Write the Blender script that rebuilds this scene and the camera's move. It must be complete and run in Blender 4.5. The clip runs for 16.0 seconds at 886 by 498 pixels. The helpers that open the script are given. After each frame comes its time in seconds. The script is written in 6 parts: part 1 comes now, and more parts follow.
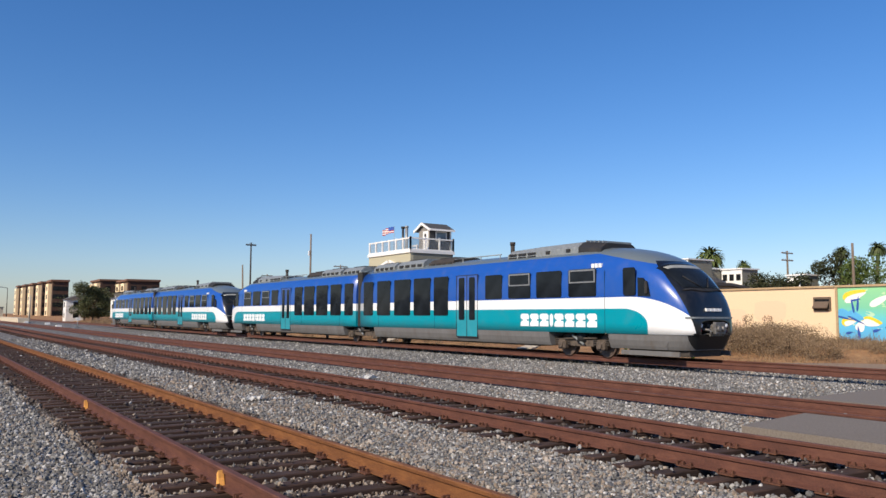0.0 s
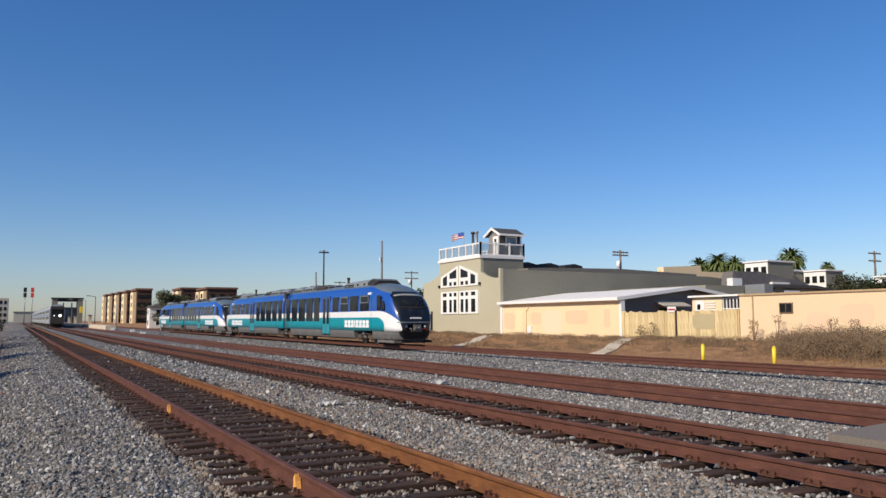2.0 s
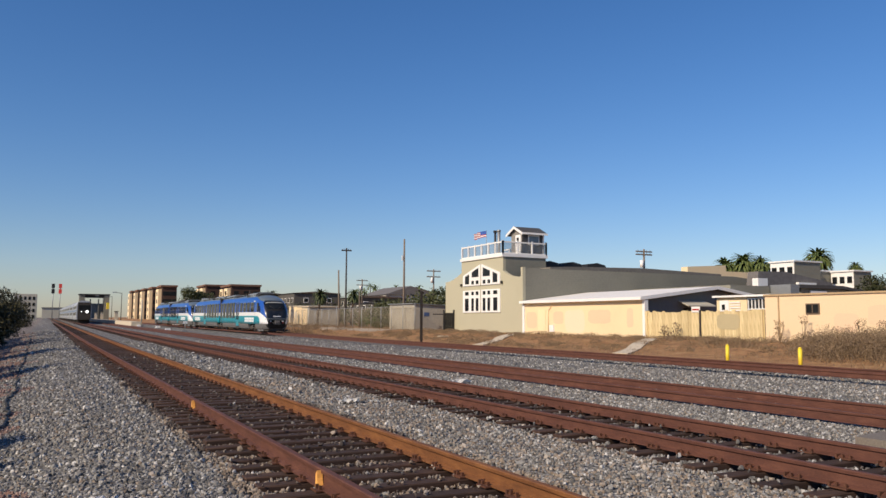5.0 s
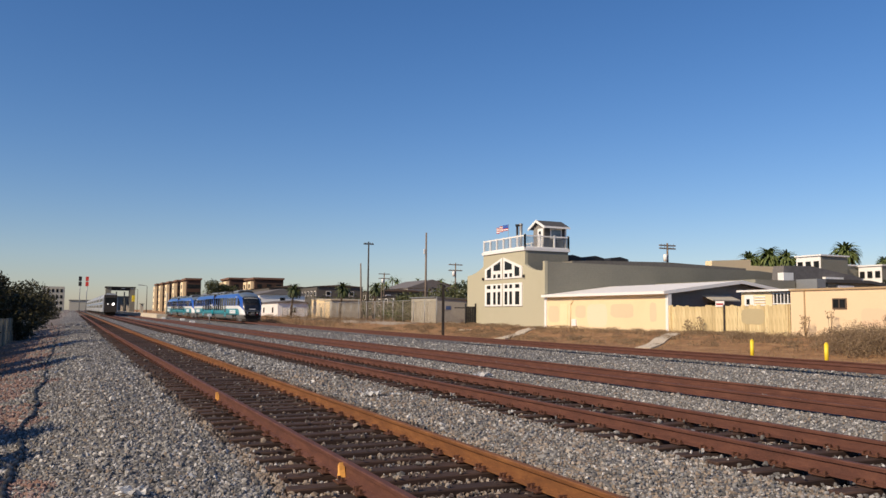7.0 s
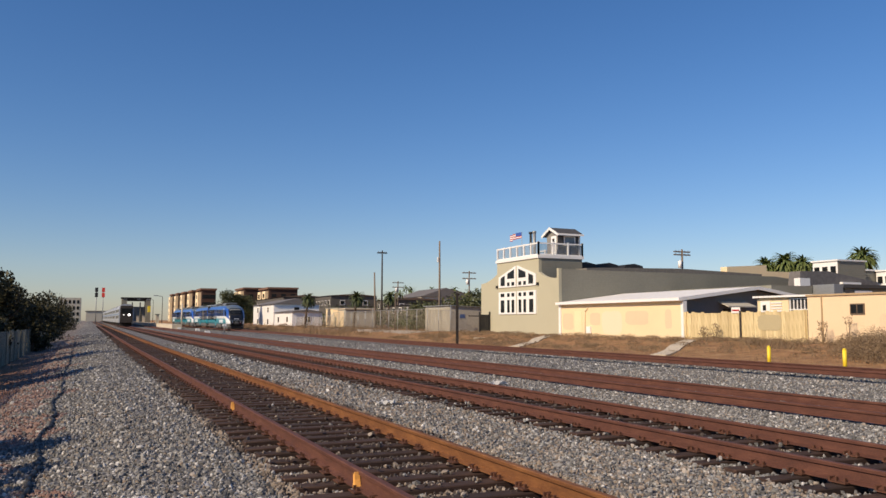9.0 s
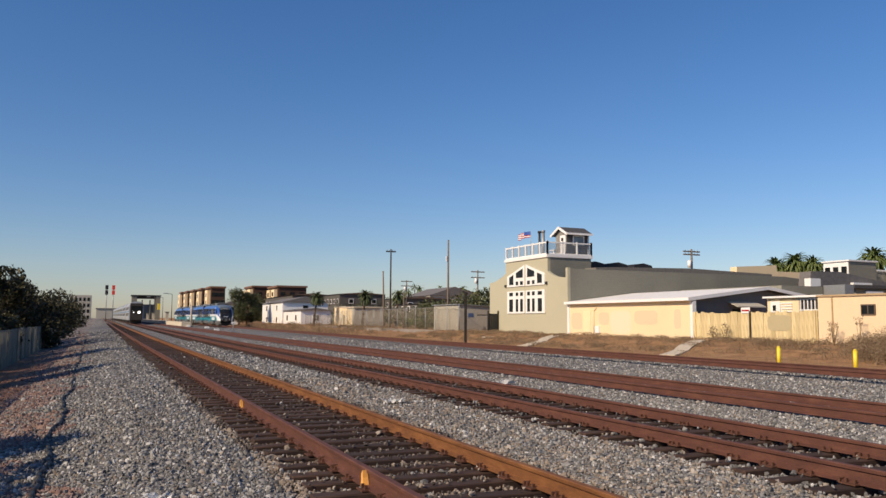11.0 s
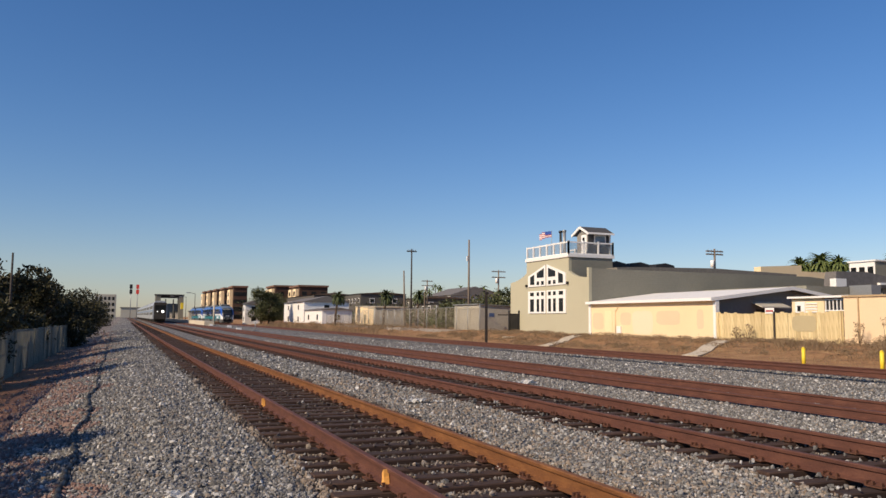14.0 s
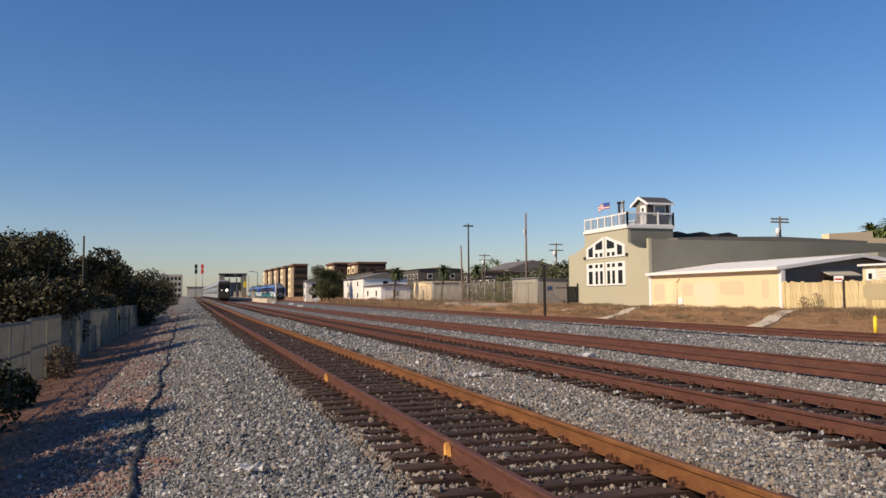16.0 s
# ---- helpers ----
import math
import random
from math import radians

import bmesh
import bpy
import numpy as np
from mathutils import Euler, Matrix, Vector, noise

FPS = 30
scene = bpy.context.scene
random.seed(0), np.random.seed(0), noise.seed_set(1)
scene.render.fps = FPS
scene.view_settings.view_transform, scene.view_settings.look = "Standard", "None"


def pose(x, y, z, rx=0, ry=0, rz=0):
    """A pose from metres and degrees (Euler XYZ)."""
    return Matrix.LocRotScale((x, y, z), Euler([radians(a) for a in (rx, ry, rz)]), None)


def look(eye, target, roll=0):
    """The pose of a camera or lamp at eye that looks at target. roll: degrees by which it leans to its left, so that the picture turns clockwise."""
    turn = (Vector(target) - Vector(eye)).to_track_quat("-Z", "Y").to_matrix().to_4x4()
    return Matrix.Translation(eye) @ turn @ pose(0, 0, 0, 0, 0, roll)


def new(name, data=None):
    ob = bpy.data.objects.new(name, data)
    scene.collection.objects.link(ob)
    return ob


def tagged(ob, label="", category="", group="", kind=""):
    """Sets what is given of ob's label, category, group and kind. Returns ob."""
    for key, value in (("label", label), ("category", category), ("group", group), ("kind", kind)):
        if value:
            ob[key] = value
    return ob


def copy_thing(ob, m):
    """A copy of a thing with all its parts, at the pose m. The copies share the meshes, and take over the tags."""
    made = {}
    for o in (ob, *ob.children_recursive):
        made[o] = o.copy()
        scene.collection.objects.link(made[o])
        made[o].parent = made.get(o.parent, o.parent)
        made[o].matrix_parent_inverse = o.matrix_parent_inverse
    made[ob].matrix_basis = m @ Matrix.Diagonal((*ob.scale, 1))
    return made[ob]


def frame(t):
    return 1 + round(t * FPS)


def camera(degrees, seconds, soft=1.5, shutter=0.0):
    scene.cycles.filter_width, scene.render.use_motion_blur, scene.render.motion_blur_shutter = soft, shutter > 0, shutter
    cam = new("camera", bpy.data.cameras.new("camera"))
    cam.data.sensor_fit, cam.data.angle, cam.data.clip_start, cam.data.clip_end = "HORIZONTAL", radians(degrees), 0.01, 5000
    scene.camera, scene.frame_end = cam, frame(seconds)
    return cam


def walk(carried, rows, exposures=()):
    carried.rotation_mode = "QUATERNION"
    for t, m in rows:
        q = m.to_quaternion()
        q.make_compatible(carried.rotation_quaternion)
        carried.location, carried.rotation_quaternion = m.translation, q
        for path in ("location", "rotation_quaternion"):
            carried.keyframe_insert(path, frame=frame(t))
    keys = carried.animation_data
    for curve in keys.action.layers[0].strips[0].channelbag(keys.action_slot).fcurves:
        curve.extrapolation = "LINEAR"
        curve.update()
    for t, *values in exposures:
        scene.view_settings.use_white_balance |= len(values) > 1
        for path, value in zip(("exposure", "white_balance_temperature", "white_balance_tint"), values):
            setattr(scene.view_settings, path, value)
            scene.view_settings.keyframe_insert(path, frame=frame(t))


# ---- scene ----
cam = camera(59.07, 16.0, 1.5)
PATH = [
    (0, pose(0, 0, 1.42, 94.95, -0.19, -33.60)),
    (0.5, pose(0, 0, 1.42, 94.99, -0.12, -31.88)),
    (1, pose(0, 0, 1.42, 95.28, -0.08, -30.67)),
    (1.5, pose(0, 0, 1.42, 95.22, 0.27, -29.17)),
    (2, pose(0, 0, 1.42, 95.34, 0.12, -28.42)),
    (2.5, pose(0, 0, 1.42, 95.54, -0.04, -27.60)),
    (3, pose(0, 0, 1.42, 95.34, -0.06, -27.19)),
    (3.5, pose(0, 0, 1.42, 95.32, -0.19, -27.11)),
    (6, pose(0, 0, 1.42, 94.81, -0.22, -26.09)),
    (6.5, pose(0, 0, 1.42, 94.55, -0.18, -25.51)),
    (7, pose(0, 0, 1.42, 94.75, -0.49, -25.23)),
    (7.5, pose(0, 0, 1.42, 94.72, -0.33, -23.83)),
    (8, pose(0, 0, 1.42, 95.23, -0.10, -24.22)),
    (10.5, pose(0, 0, 1.42, 95.41, -0.19, -24.07)),
    (11, pose(0, 0, 1.42, 95.27, -0.34, -23.59)),
    (11.5, pose(0, 0, 1.42, 95.30, -0.35, -23.14)),
    (12, pose(0, 0, 1.42, 95.44, -0.62, -22.86)),
    (12.5, pose(0, 0, 1.42, 95.43, -0.43, -22.92)),
    (13, pose(0, 0, 1.42, 95.28, -0.34, -22.70)),
    (13.5, pose(0, 0, 1.42, 95.15, -0.37, -22.13)),
    (14, pose(0, 0, 1.42, 95.24, -0.48, -22.08)),
    (14.5, pose(0, 0, 1.42, 94.96, -0.27, -21.26)),
    (14.6, pose(0, 0, 1.42, 94.90, -0.24, -21.17)),
    (14.7, pose(0, 0, 1.42, 94.26, 0.06, -20.20)),
    (14.8, pose(0, 0, 1.42, 93.94, 0.21, -19.71)),
    (14.9, pose(0, 0, 1.42, 93.64, 0.35, -19.25)),
    (15, pose(0, 0, 1.42, 92.96, 0.67, -18.22)),
    (15.5, pose(0, 0, 1.42, 93.22, 0.73, -17.89)),
    (16, pose(0, 0, 1.42, 93.38, 0.45, -17.84)),
]
walk(cam, PATH, [(0, -0.04, 5900, 13), (1.0, -0.02, 5900, 13), (2.0, -0.20, 5900, 13), (3.7, -0.20, 5900, 13), (6.0, -0.20, 6450, 15), (16, -0.20, 6450, 15)])

# ---- world and sun ----
SUN_EL, SUN_FROM = 34.0, (-1.0, -0.28)      # elevation; the way to the sun on the ground
world = bpy.data.worlds.new("world")
scene.world = world
world.use_nodes = True
wn = world.node_tree
sky = wn.nodes.new("ShaderNodeTexSky")
sky.sky_type, sky.sun_disc = "NISHITA", False
sky.sun_elevation = radians(SUN_EL)
sky.sun_rotation = math.atan2(SUN_FROM[0], SUN_FROM[1])
sky.air_density, sky.dust_density, sky.ozone_density = 1.1, 0.35, 4.1
wn.nodes["Background"].inputs[1].default_value = 0.120
rich = wn.nodes.new("ShaderNodeHueSaturation")
rich.inputs["Saturation"].default_value = 1.22
wn.links.new(sky.outputs[0], rich.inputs["Color"])
tint = wn.nodes.new("ShaderNodeMix")
tint.data_type, tint.blend_type = "RGBA", "MULTIPLY"
tint.inputs[0].default_value, tint.inputs[7].default_value = 1.0, (0.925, 0.900, 0.984, 1)
wn.links.new(rich.outputs[0], tint.inputs[6])
wn.links.new(tint.outputs[2], wn.nodes["Background"].inputs[0])
sun = new("sun", bpy.data.lights.new("sun", "SUN"))
sun.data.energy, sun.data.angle, sun.data.color = 5.75, radians(0.6), (1.0, 0.825, 0.57)
n_ = math.hypot(*SUN_FROM)
sun.matrix_world = look((SUN_FROM[0] / n_ * 60, SUN_FROM[1] / n_ * 60, 60 * math.tan(radians(SUN_EL))), (0, 0, 0))
scene.view_settings.exposure = 0.0

# ---- materials ----


class Nodes:
    """A small writer of node materials."""

    def __init__(self, name, rough=0.7, metal=0.0, spec=0.5):
        self.mat = bpy.data.materials.new(name)
        self.mat.use_nodes = True
        self.t = self.mat.node_tree
        self.b = self.t.nodes["Principled BSDF"]
        self.set("Roughness", rough), self.set("Metallic", metal), self.set("Specular IOR Level", spec)

    def set(self, slot, v):
        if isinstance(v, bpy.types.NodeSocket):
            self.t.links.new(v, self.b.inputs[slot])
        else:
            self.b.inputs[slot].default_value = (*v, 1) if isinstance(v, tuple) and len(v) == 3 else v
        return self

    def put(self, node, i, v):
        if isinstance(v, bpy.types.NodeSocket):
            self.t.links.new(v, node.inputs[i])
        elif v is not None:
            node.inputs[i].default_value = v

    def m(self, op, a, b=None, c=None):
        n = self.t.nodes.new("ShaderNodeMath")
        n.operation = op
        for i, v in enumerate((a, b, c)):
            self.put(n, i, v)
        return n.outputs[0]

    def obj(self):
        n = self.t.nodes.new("ShaderNodeTexCoord")
        return n.outputs["Object"]

    def world_pos(self):
        return self.t.nodes.new("ShaderNodeNewGeometry").outputs["Position"]

    def xyz(self, v):
        n = self.t.nodes.new("ShaderNodeSeparateXYZ")
        self.t.links.new(v, n.inputs[0])
        return n.outputs

    def scaled(self, v, s):
        n = self.t.nodes.new("ShaderNodeVectorMath")
        n.operation = "MULTIPLY"
        self.t.links.new(v, n.inputs[0])
        n.inputs[1].default_value = s
        return n.outputs[0]

    def noise(self, v, scale, detail=4, rough=0.55):
        n = self.t.nodes.new("ShaderNodeTexNoise")
        self.t.links.new(v, n.inputs["Vector"])
        n.inputs["Scale"].default_value, n.inputs["Detail"].default_value, n.inputs["Roughness"].default_value = scale, detail, rough
        return n.outputs["Fac"]

    def voronoi(self, v, scale, feature="F1"):
        n = self.t.nodes.new("ShaderNodeTexVoronoi")
        n.feature = feature
        self.t.links.new(v, n.inputs["Vector"])
        n.inputs["Scale"].default_value = scale
        return n.outputs

    def ramp(self, fac, stops):
        n = self.t.nodes.new("ShaderNodeValToRGB")
        self.t.links.new(fac, n.inputs[0])
        e = n.color_ramp.elements
        while len(e) < len(stops):
            e.new(0.5)
        for k, (p, c) in zip(e, stops):
            k.position, k.color = p, (*c, 1)
        return n.outputs[0]

    def mix(self, fac, a, b, mode="MIX"):
        n = self.t.nodes.new("ShaderNodeMix")
        n.data_type, n.blend_type = "RGBA", mode
        self.put(n, 0, fac)
        for i, v in ((6, a), (7, b)):
            self.put(n, i, (*v, 1) if isinstance(v, tuple) else v)
        return n.outputs[2]

    def bump(self, height, strength=0.3, dist=0.02):
        n = self.t.nodes.new("ShaderNodeBump")
        self.t.links.new(height, n.inputs["Height"])
        n.inputs["Strength"].default_value, n.inputs["Distance"].default_value = strength, dist
        self.t.links.new(n.outputs[0], self.b.inputs["Normal"])
        return self

    def rnd(self):
        return self.t.nodes.new("ShaderNodeObjectInfo").outputs["Random"]

    def island(self):
        return self.t.nodes.new("ShaderNodeNewGeometry").outputs["Random Per Island"]


def paint(name, col, rough=0.6, vary=0.18, grain=14.0, stain=0.7, bump=0.12, metal=0.0, dirt=(0.12, 0.09, 0.06), space="w"):
    """Painted or plain surface: fine grain, broad stains."""
    n = Nodes(name, rough, metal)
    p = n.world_pos() if space == "w" else n.obj()
    a = n.noise(p, grain, 5)
    b = n.noise(p, stain, 4, 0.65)
    lo = tuple(c * (1 - vary) for c in col)
    hi = tuple(min(1, c * (1 + vary)) for c in col)
    c1 = n.ramp(a, [(0.3, lo), (0.7, hi)])
    f = n.m("MULTIPLY", n.m("SUBTRACT", b, 0.52), 2.2)
    f = n.m("MULTIPLY", n.m("MAXIMUM", f, 0.0), vary * 2)
    n.set("Base Color", n.mix(f, c1, dirt))
    n.set("Roughness", n.m("ADD", n.m("MULTIPLY", a, 0.2), rough - 0.1))
    if bump:
        n.bump(a, bump, 0.01)
    return n.mat


def mat_ground():
    n = Nodes("gravel_and_dirt", 0.95)
    p = n.world_pos()
    x, y, z = n.xyz(p)
    v = n.voronoi(p, 19.0)
    stone = n.mix(0.3, n.ramp(n.xyz(v["Color"])[0], [(0.0, (0.032, 0.030, 0.028)), (0.5, (0.118, 0.113, 0.107)), (0.88, (0.235, 0.228, 0.218)), (1.0, (0.55, 0.54, 0.52))]),
                  n.ramp(n.noise(p, 0.8, 5), [(0.3, (0.105, 0.098, 0.09)), (0.7, (0.175, 0.168, 0.158))]))
    dirt = n.ramp(n.noise(p, 3.0, 7, 0.7), [(0.25, (0.16, 0.075, 0.042)), (0.5, (0.31, 0.15, 0.08)), (0.75, (0.42, 0.235, 0.13))])
    dry = n.ramp(n.noise(p, 1.1, 10, 0.85), [(0.33, (0.09, 0.05, 0.024)), (0.45, (0.26, 0.135, 0.055)), (0.56, (0.36, 0.20, 0.085)), (0.7, (0.50, 0.36, 0.19))])
    wob = n.m("MULTIPLY", n.m("SUBTRACT", n.noise(p, 0.9, 5), 0.5), 1.6)
    left = n.m("MULTIPLY", n.m("ADD", n.m("SUBTRACT", -1.6, x), wob), 1.6)
    far = n.m("MINIMUM", n.m("MAXIMUM", n.m("DIVIDE", n.m("SUBTRACT", 70.0, y), 30.0), 0.12), 1.0)
    leftc = n.m("MULTIPLY", n.m("MINIMUM", n.m("MAXIMUM", left, 0.0), 1.0), far)
    right = n.m("MULTIPLY", n.m("ADD", n.m("SUBTRACT", x, 22.6), wob), 1.5)
    rightc = n.m("MINIMUM", n.m("MAXIMUM", right, 0.0), 1.0)
    t1 = n.m("LESS_THAN", n.m("ABSOLUTE", n.m("SUBTRACT", x, 3.2)), 1.36)
    t2 = n.m("LESS_THAN", n.m("ABSOLUTE", n.m("SUBTRACT", x, 7.77)), 1.36)
    # rust stain plus the shade between ties, darkened into the track beds' colour
    stone = n.mix(n.m("MULTIPLY", n.m("MAXIMUM", t1, t2), 0.85), stone, (0.026, 0.014, 0.010))
    c = n.mix(leftc, stone, dirt)
    c = n.mix(rightc, c, dry)
    n.set("Base Color", c)
    n.bump(n.m("SUBTRACT", 1.0, v["Distance"]), 0.9, 0.03)
    return n.mat


def mat_stone(name="crushed_stone", stain=None, much=0.0):
    n = Nodes(name, 0.9)
    c = n.ramp(n.island(), [(0.0, (0.032, 0.031, 0.030)), (0.3, (0.115, 0.113, 0.108)), (0.68, (0.225, 0.222, 0.213)), (0.9, (0.36, 0.355, 0.34)), (1.0, (0.68, 0.67, 0.65))])
    c = n.mix(0.25, c, n.ramp(n.noise(n.world_pos(), 60, 4), [(0.3, (0.10, 0.09, 0.08)), (0.7, (0.37, 0.36, 0.345))]))
    if stain:
        c = n.mix(much, c, stain)
    n.set("Base Color", c)
    return n.mat


def mat_rust(name, a, b, c, rough=0.75):
    n = Nodes(name, rough, 0.15)
    p = n.scaled(n.world_pos(), (1, 0.25, 1))
    f = n.noise(p, 9, 6, 0.7)
    g = n.noise(n.world_pos(), 90, 3)
    n.set("Base Color", n.mix(0.35, n.ramp(f, [(0.3, a), (0.5, b), (0.72, c)]), n.ramp(g, [(0.35, a), (0.65, c)])))
    n.bump(g, 0.25, 0.004)
    return n.mat


def mat_wood(name, dark, mid, light, stretch=(1, 14, 14), vary_by_object=True):
    n = Nodes(name, 0.9)
    p = n.scaled(n.obj(), stretch)
    f = n.noise(p, 2.2, 8, 0.7)
    c = n.ramp(f, [(0.28, dark), (0.5, mid), (0.75, light)])
    if vary_by_object:
        c = n.mix(n.m("MULTIPLY", n.m("POWER", n.rnd(), 2.0), 0.6), c, dark)
    n.set("Base Color", c)
    n.bump(f, 0.5, 0.01)
    return n.mat


def mat_leaf(name, lo, hi, rough=0.6):
    n = Nodes(name, rough, 0, 0.3)
    n.set("Base Color", n.mix(0.4, n.ramp(n.island(), [(0.0, lo), (1.0, hi)]), n.ramp(n.noise(n.world_pos(), 1.1, 3), [(0.35, lo), (0.65, hi)])))
    n.set("Transmission Weight", 0.0)
    return n.mat


def mat_glass(name, col=(0.012, 0.015, 0.018), rough=0.06):
    n = Nodes(name, rough, 0, 0.12)
    n.set("Base Color", n.ramp(n.noise(n.obj(), 1.3, 3), [(0.3, col), (0.7, tuple(k * 2.2 for k in col))]))
    return n.mat


def mat_siding(name, col, pitch=0.2, vary=0.12):
    n = Nodes(name, 0.7)
    p = n.world_pos()
    z = n.xyz(p)[2]
    f = n.m("FRACT", n.m("DIVIDE", z, pitch))
    a = n.noise(p, 5, 5)
    b = n.noise(p, 0.35, 4, 0.6)
    lo, hi = tuple(c * (1 - vary) for c in col), tuple(c * (1 + vary) for c in col)
    n.set("Base Color", n.mix(0.5, n.ramp(a, [(0.3, lo), (0.7, hi)]), n.ramp(b, [(0.3, lo), (0.7, hi)])))
    n.bump(f, 0.6, 0.015)
    return n.mat


def mat_livery(length):
    """Railcar paint: blue above, white stripe that sweeps down at both ends, teal, grey skirt and roof, black front mask."""
    n = Nodes("railcar_paint", 0.25, 0.0, 0.5)
    p = n.obj()
    x, y, z = n.xyz(p)
    v = n.m("MINIMUM", y, n.m("SUBTRACT", length, y))

    def above(s, edge):
        return n.m("GREATER_THAN", s, edge)

    def ell(cy, cz, ry, rz):
        a = n.m("POWER", n.m("DIVIDE", n.m("MAXIMUM", n.m("SUBTRACT", cy, v), 0.0), ry), 2.0)
        b = n.m("POWER", n.m("DIVIDE", n.m("MAXIMUM", n.m("SUBTRACT", z, cz), 0.0), rz), 2.0)
        return n.m("LESS_THAN", n.m("ADD", a, b), 1.0)

    blue, white, teal = (0.015, 0.080, 0.37), (0.80, 0.81, 0.82), (0.004, 0.27, 0.35)
    grey, black, roofc = (0.10, 0.105, 0.11), (0.008, 0.009, 0.011), (0.12, 0.15, 0.17)
    c = n.mix(ell(2.6, 0.85, 2.36, 1.16), blue, white)
    c = n.mix(ell(2.85, 1.10, 1.0, 0.54), c, teal)
    c = n.mix(n.m("LESS_THAN", z, 0.83), c, grey)
    # roof and the front's grey hood
    hood = n.m("ADD", 3.52, n.m("MULTIPLY", n.m("MINIMUM", n.m("SUBTRACT", v, 4.2), 0.0), 0.20))
    c = n.mix(above(z, hood), c, roofc)
    h = n.m("SUBTRACT", z, 0.87)
    mask = n.m("ADD", 0.42, n.m("MULTIPLY", h, n.m("ADD", 0.05, n.m("MULTIPLY", h, 0.27))))
    inm = n.m("MULTIPLY", n.m("LESS_THAN", v, mask), n.m("LESS_THAN", z, 3.16))
    low = n.m("MULTIPLY", n.m("LESS_THAN", v, 0.46), n.m("LESS_THAN", z, 0.88))
    c = n.mix(n.m("MAXIMUM", inm, low), c, black)
    dirt = n.noise(p, 1.6, 6, 0.7)
    dz = n.m("MULTIPLY", n.m("MAXIMUM", n.m("SUBTRACT", dirt, 0.5), 0.0), 0.5)
    c = n.mix(dz, c, (0.22, 0.19, 0.16))
    n.set("Base Color", c)
    n.set("Roughness", n.m("ADD", 0.2, n.m("MULTIPLY", dirt, 0.25)))
    n.set("Coat Weight", 0.35)
    n.set("Coat Roughness", 0.12)
    return n.mat


def mat_skirt():
    """Grey skirt paint with brown road dirt thrown up in streaks, black at the very front."""
    n = Nodes("grey_skirt_paint", 0.6, 0.0, 0.35)
    p = n.obj()
    y = n.xyz(p)[1]
    v = n.m("MINIMUM", y, n.m("SUBTRACT", CAR, y))
    f = n.noise(n.scaled(p, (1, 1, 0.35)), 2.2, 7, 0.7)
    c = n.ramp(f, [(0.32, (0.165, 0.165, 0.168)), (0.55, (0.135, 0.132, 0.13)), (0.75, (0.12, 0.098, 0.078))])
    n.set("Base Color", n.mix(n.m("LESS_THAN", v, 0.62), c, (0.012, 0.012, 0.013)))
    return n.mat


CAR = 42.2
SKIRT = mat_skirt()
GROUND, STONE = mat_ground(), mat_stone()
# rust stain with the shade of the cribs put into the colour
STONE_RUST_SHADE = mat_stone("rust_stained_shaded_stone", (0.038, 0.021, 0.014), 0.78)
STONE_TAN = mat_stone("dust_stained_stone", (0.30, 0.215, 0.14), 0.5)
STONE_RED = mat_stone("reddish_stone", (0.26, 0.12, 0.085), 0.55)
RUST = mat_rust("rusty_rail_steel", (0.056, 0.021, 0.015), (0.102, 0.038, 0.025), (0.178, 0.074, 0.045))
# rail rust in a more orange tone, for one rail of the first track
RUST_ORANGE = mat_rust("orange_toned_rail_rust", (0.085, 0.031, 0.011), (0.17, 0.066, 0.020), (0.30, 0.13, 0.040))
RUST_DARK = mat_rust("dark_rusty_iron", (0.05, 0.022, 0.014), (0.10, 0.04, 0.022), (0.17, 0.07, 0.035))
TIE = mat_wood("creosoted_timber", (0.015, 0.008, 0.0055), (0.048, 0.024, 0.016), (0.125, 0.072, 0.046))
ASPHALT = paint("worn_asphalt", (0.17, 0.145, 0.12), 0.95, 0.25, 40, 0.5, 0.4)
CONCRETE = paint("weathered_concrete", (0.56, 0.48, 0.36), 0.9, 0.15, 9, 0.6, 0.2)
BEIGE = paint("beige_stucco", (0.44, 0.415, 0.30), 0.85, 0.06, 22, 0.25, 0.25)
CREAM = paint("cream_stucco", (0.78, 0.62, 0.385), 0.85, 0.06, 20, 0.3, 0.25)
CREAM_B = paint("peach_stucco", (0.75, 0.575, 0.37), 0.85, 0.07, 20, 0.3, 0.25)
PATCH = paint("pink_overpaint", (0.74, 0.535, 0.355), 0.85, 0.05, 20, 0.3, 0.2)
PATCH_D = paint("pale_pink_overpaint", (0.80, 0.63, 0.45), 0.85, 0.06, 20, 0.3, 0.2)
PATCH_B = paint("tan_overpaint", (0.44, 0.37, 0.22), 0.85, 0.06, 20, 0.3, 0.2)
WHITE = paint("white_paint", (0.80, 0.79, 0.76), 0.5, 0.05, 12, 0.6, 0.05)
ROOFWHITE = paint("white_roofing", (0.78, 0.76, 0.72), 0.7, 0.08, 6, 0.5, 0.15)
SIDING = mat_siding("grey_lap_siding", (0.23, 0.222, 0.175))
DARKSIDING = mat_siding("charcoal_siding", (0.155, 0.15, 0.142))
BLACKSIDING = mat_siding("black_siding", (0.055, 0.055, 0.058))
SHINGLE = paint("dark_grey_shingle", (0.06, 0.06, 0.062), 0.9, 0.3, 18, 0.8, 0.5)
GLASS = mat_glass("dark_window_glass", (0.010, 0.011, 0.012), 0.14)
TRAINGLASS = mat_glass("tinted_railcar_glass", (0.008, 0.010, 0.013), 0.04)
STEEL = paint("grey_roof_equipment", (0.24, 0.26, 0.265), 0.5, 0.2, 8, 1.5, 0.1, 0.2, space="o")
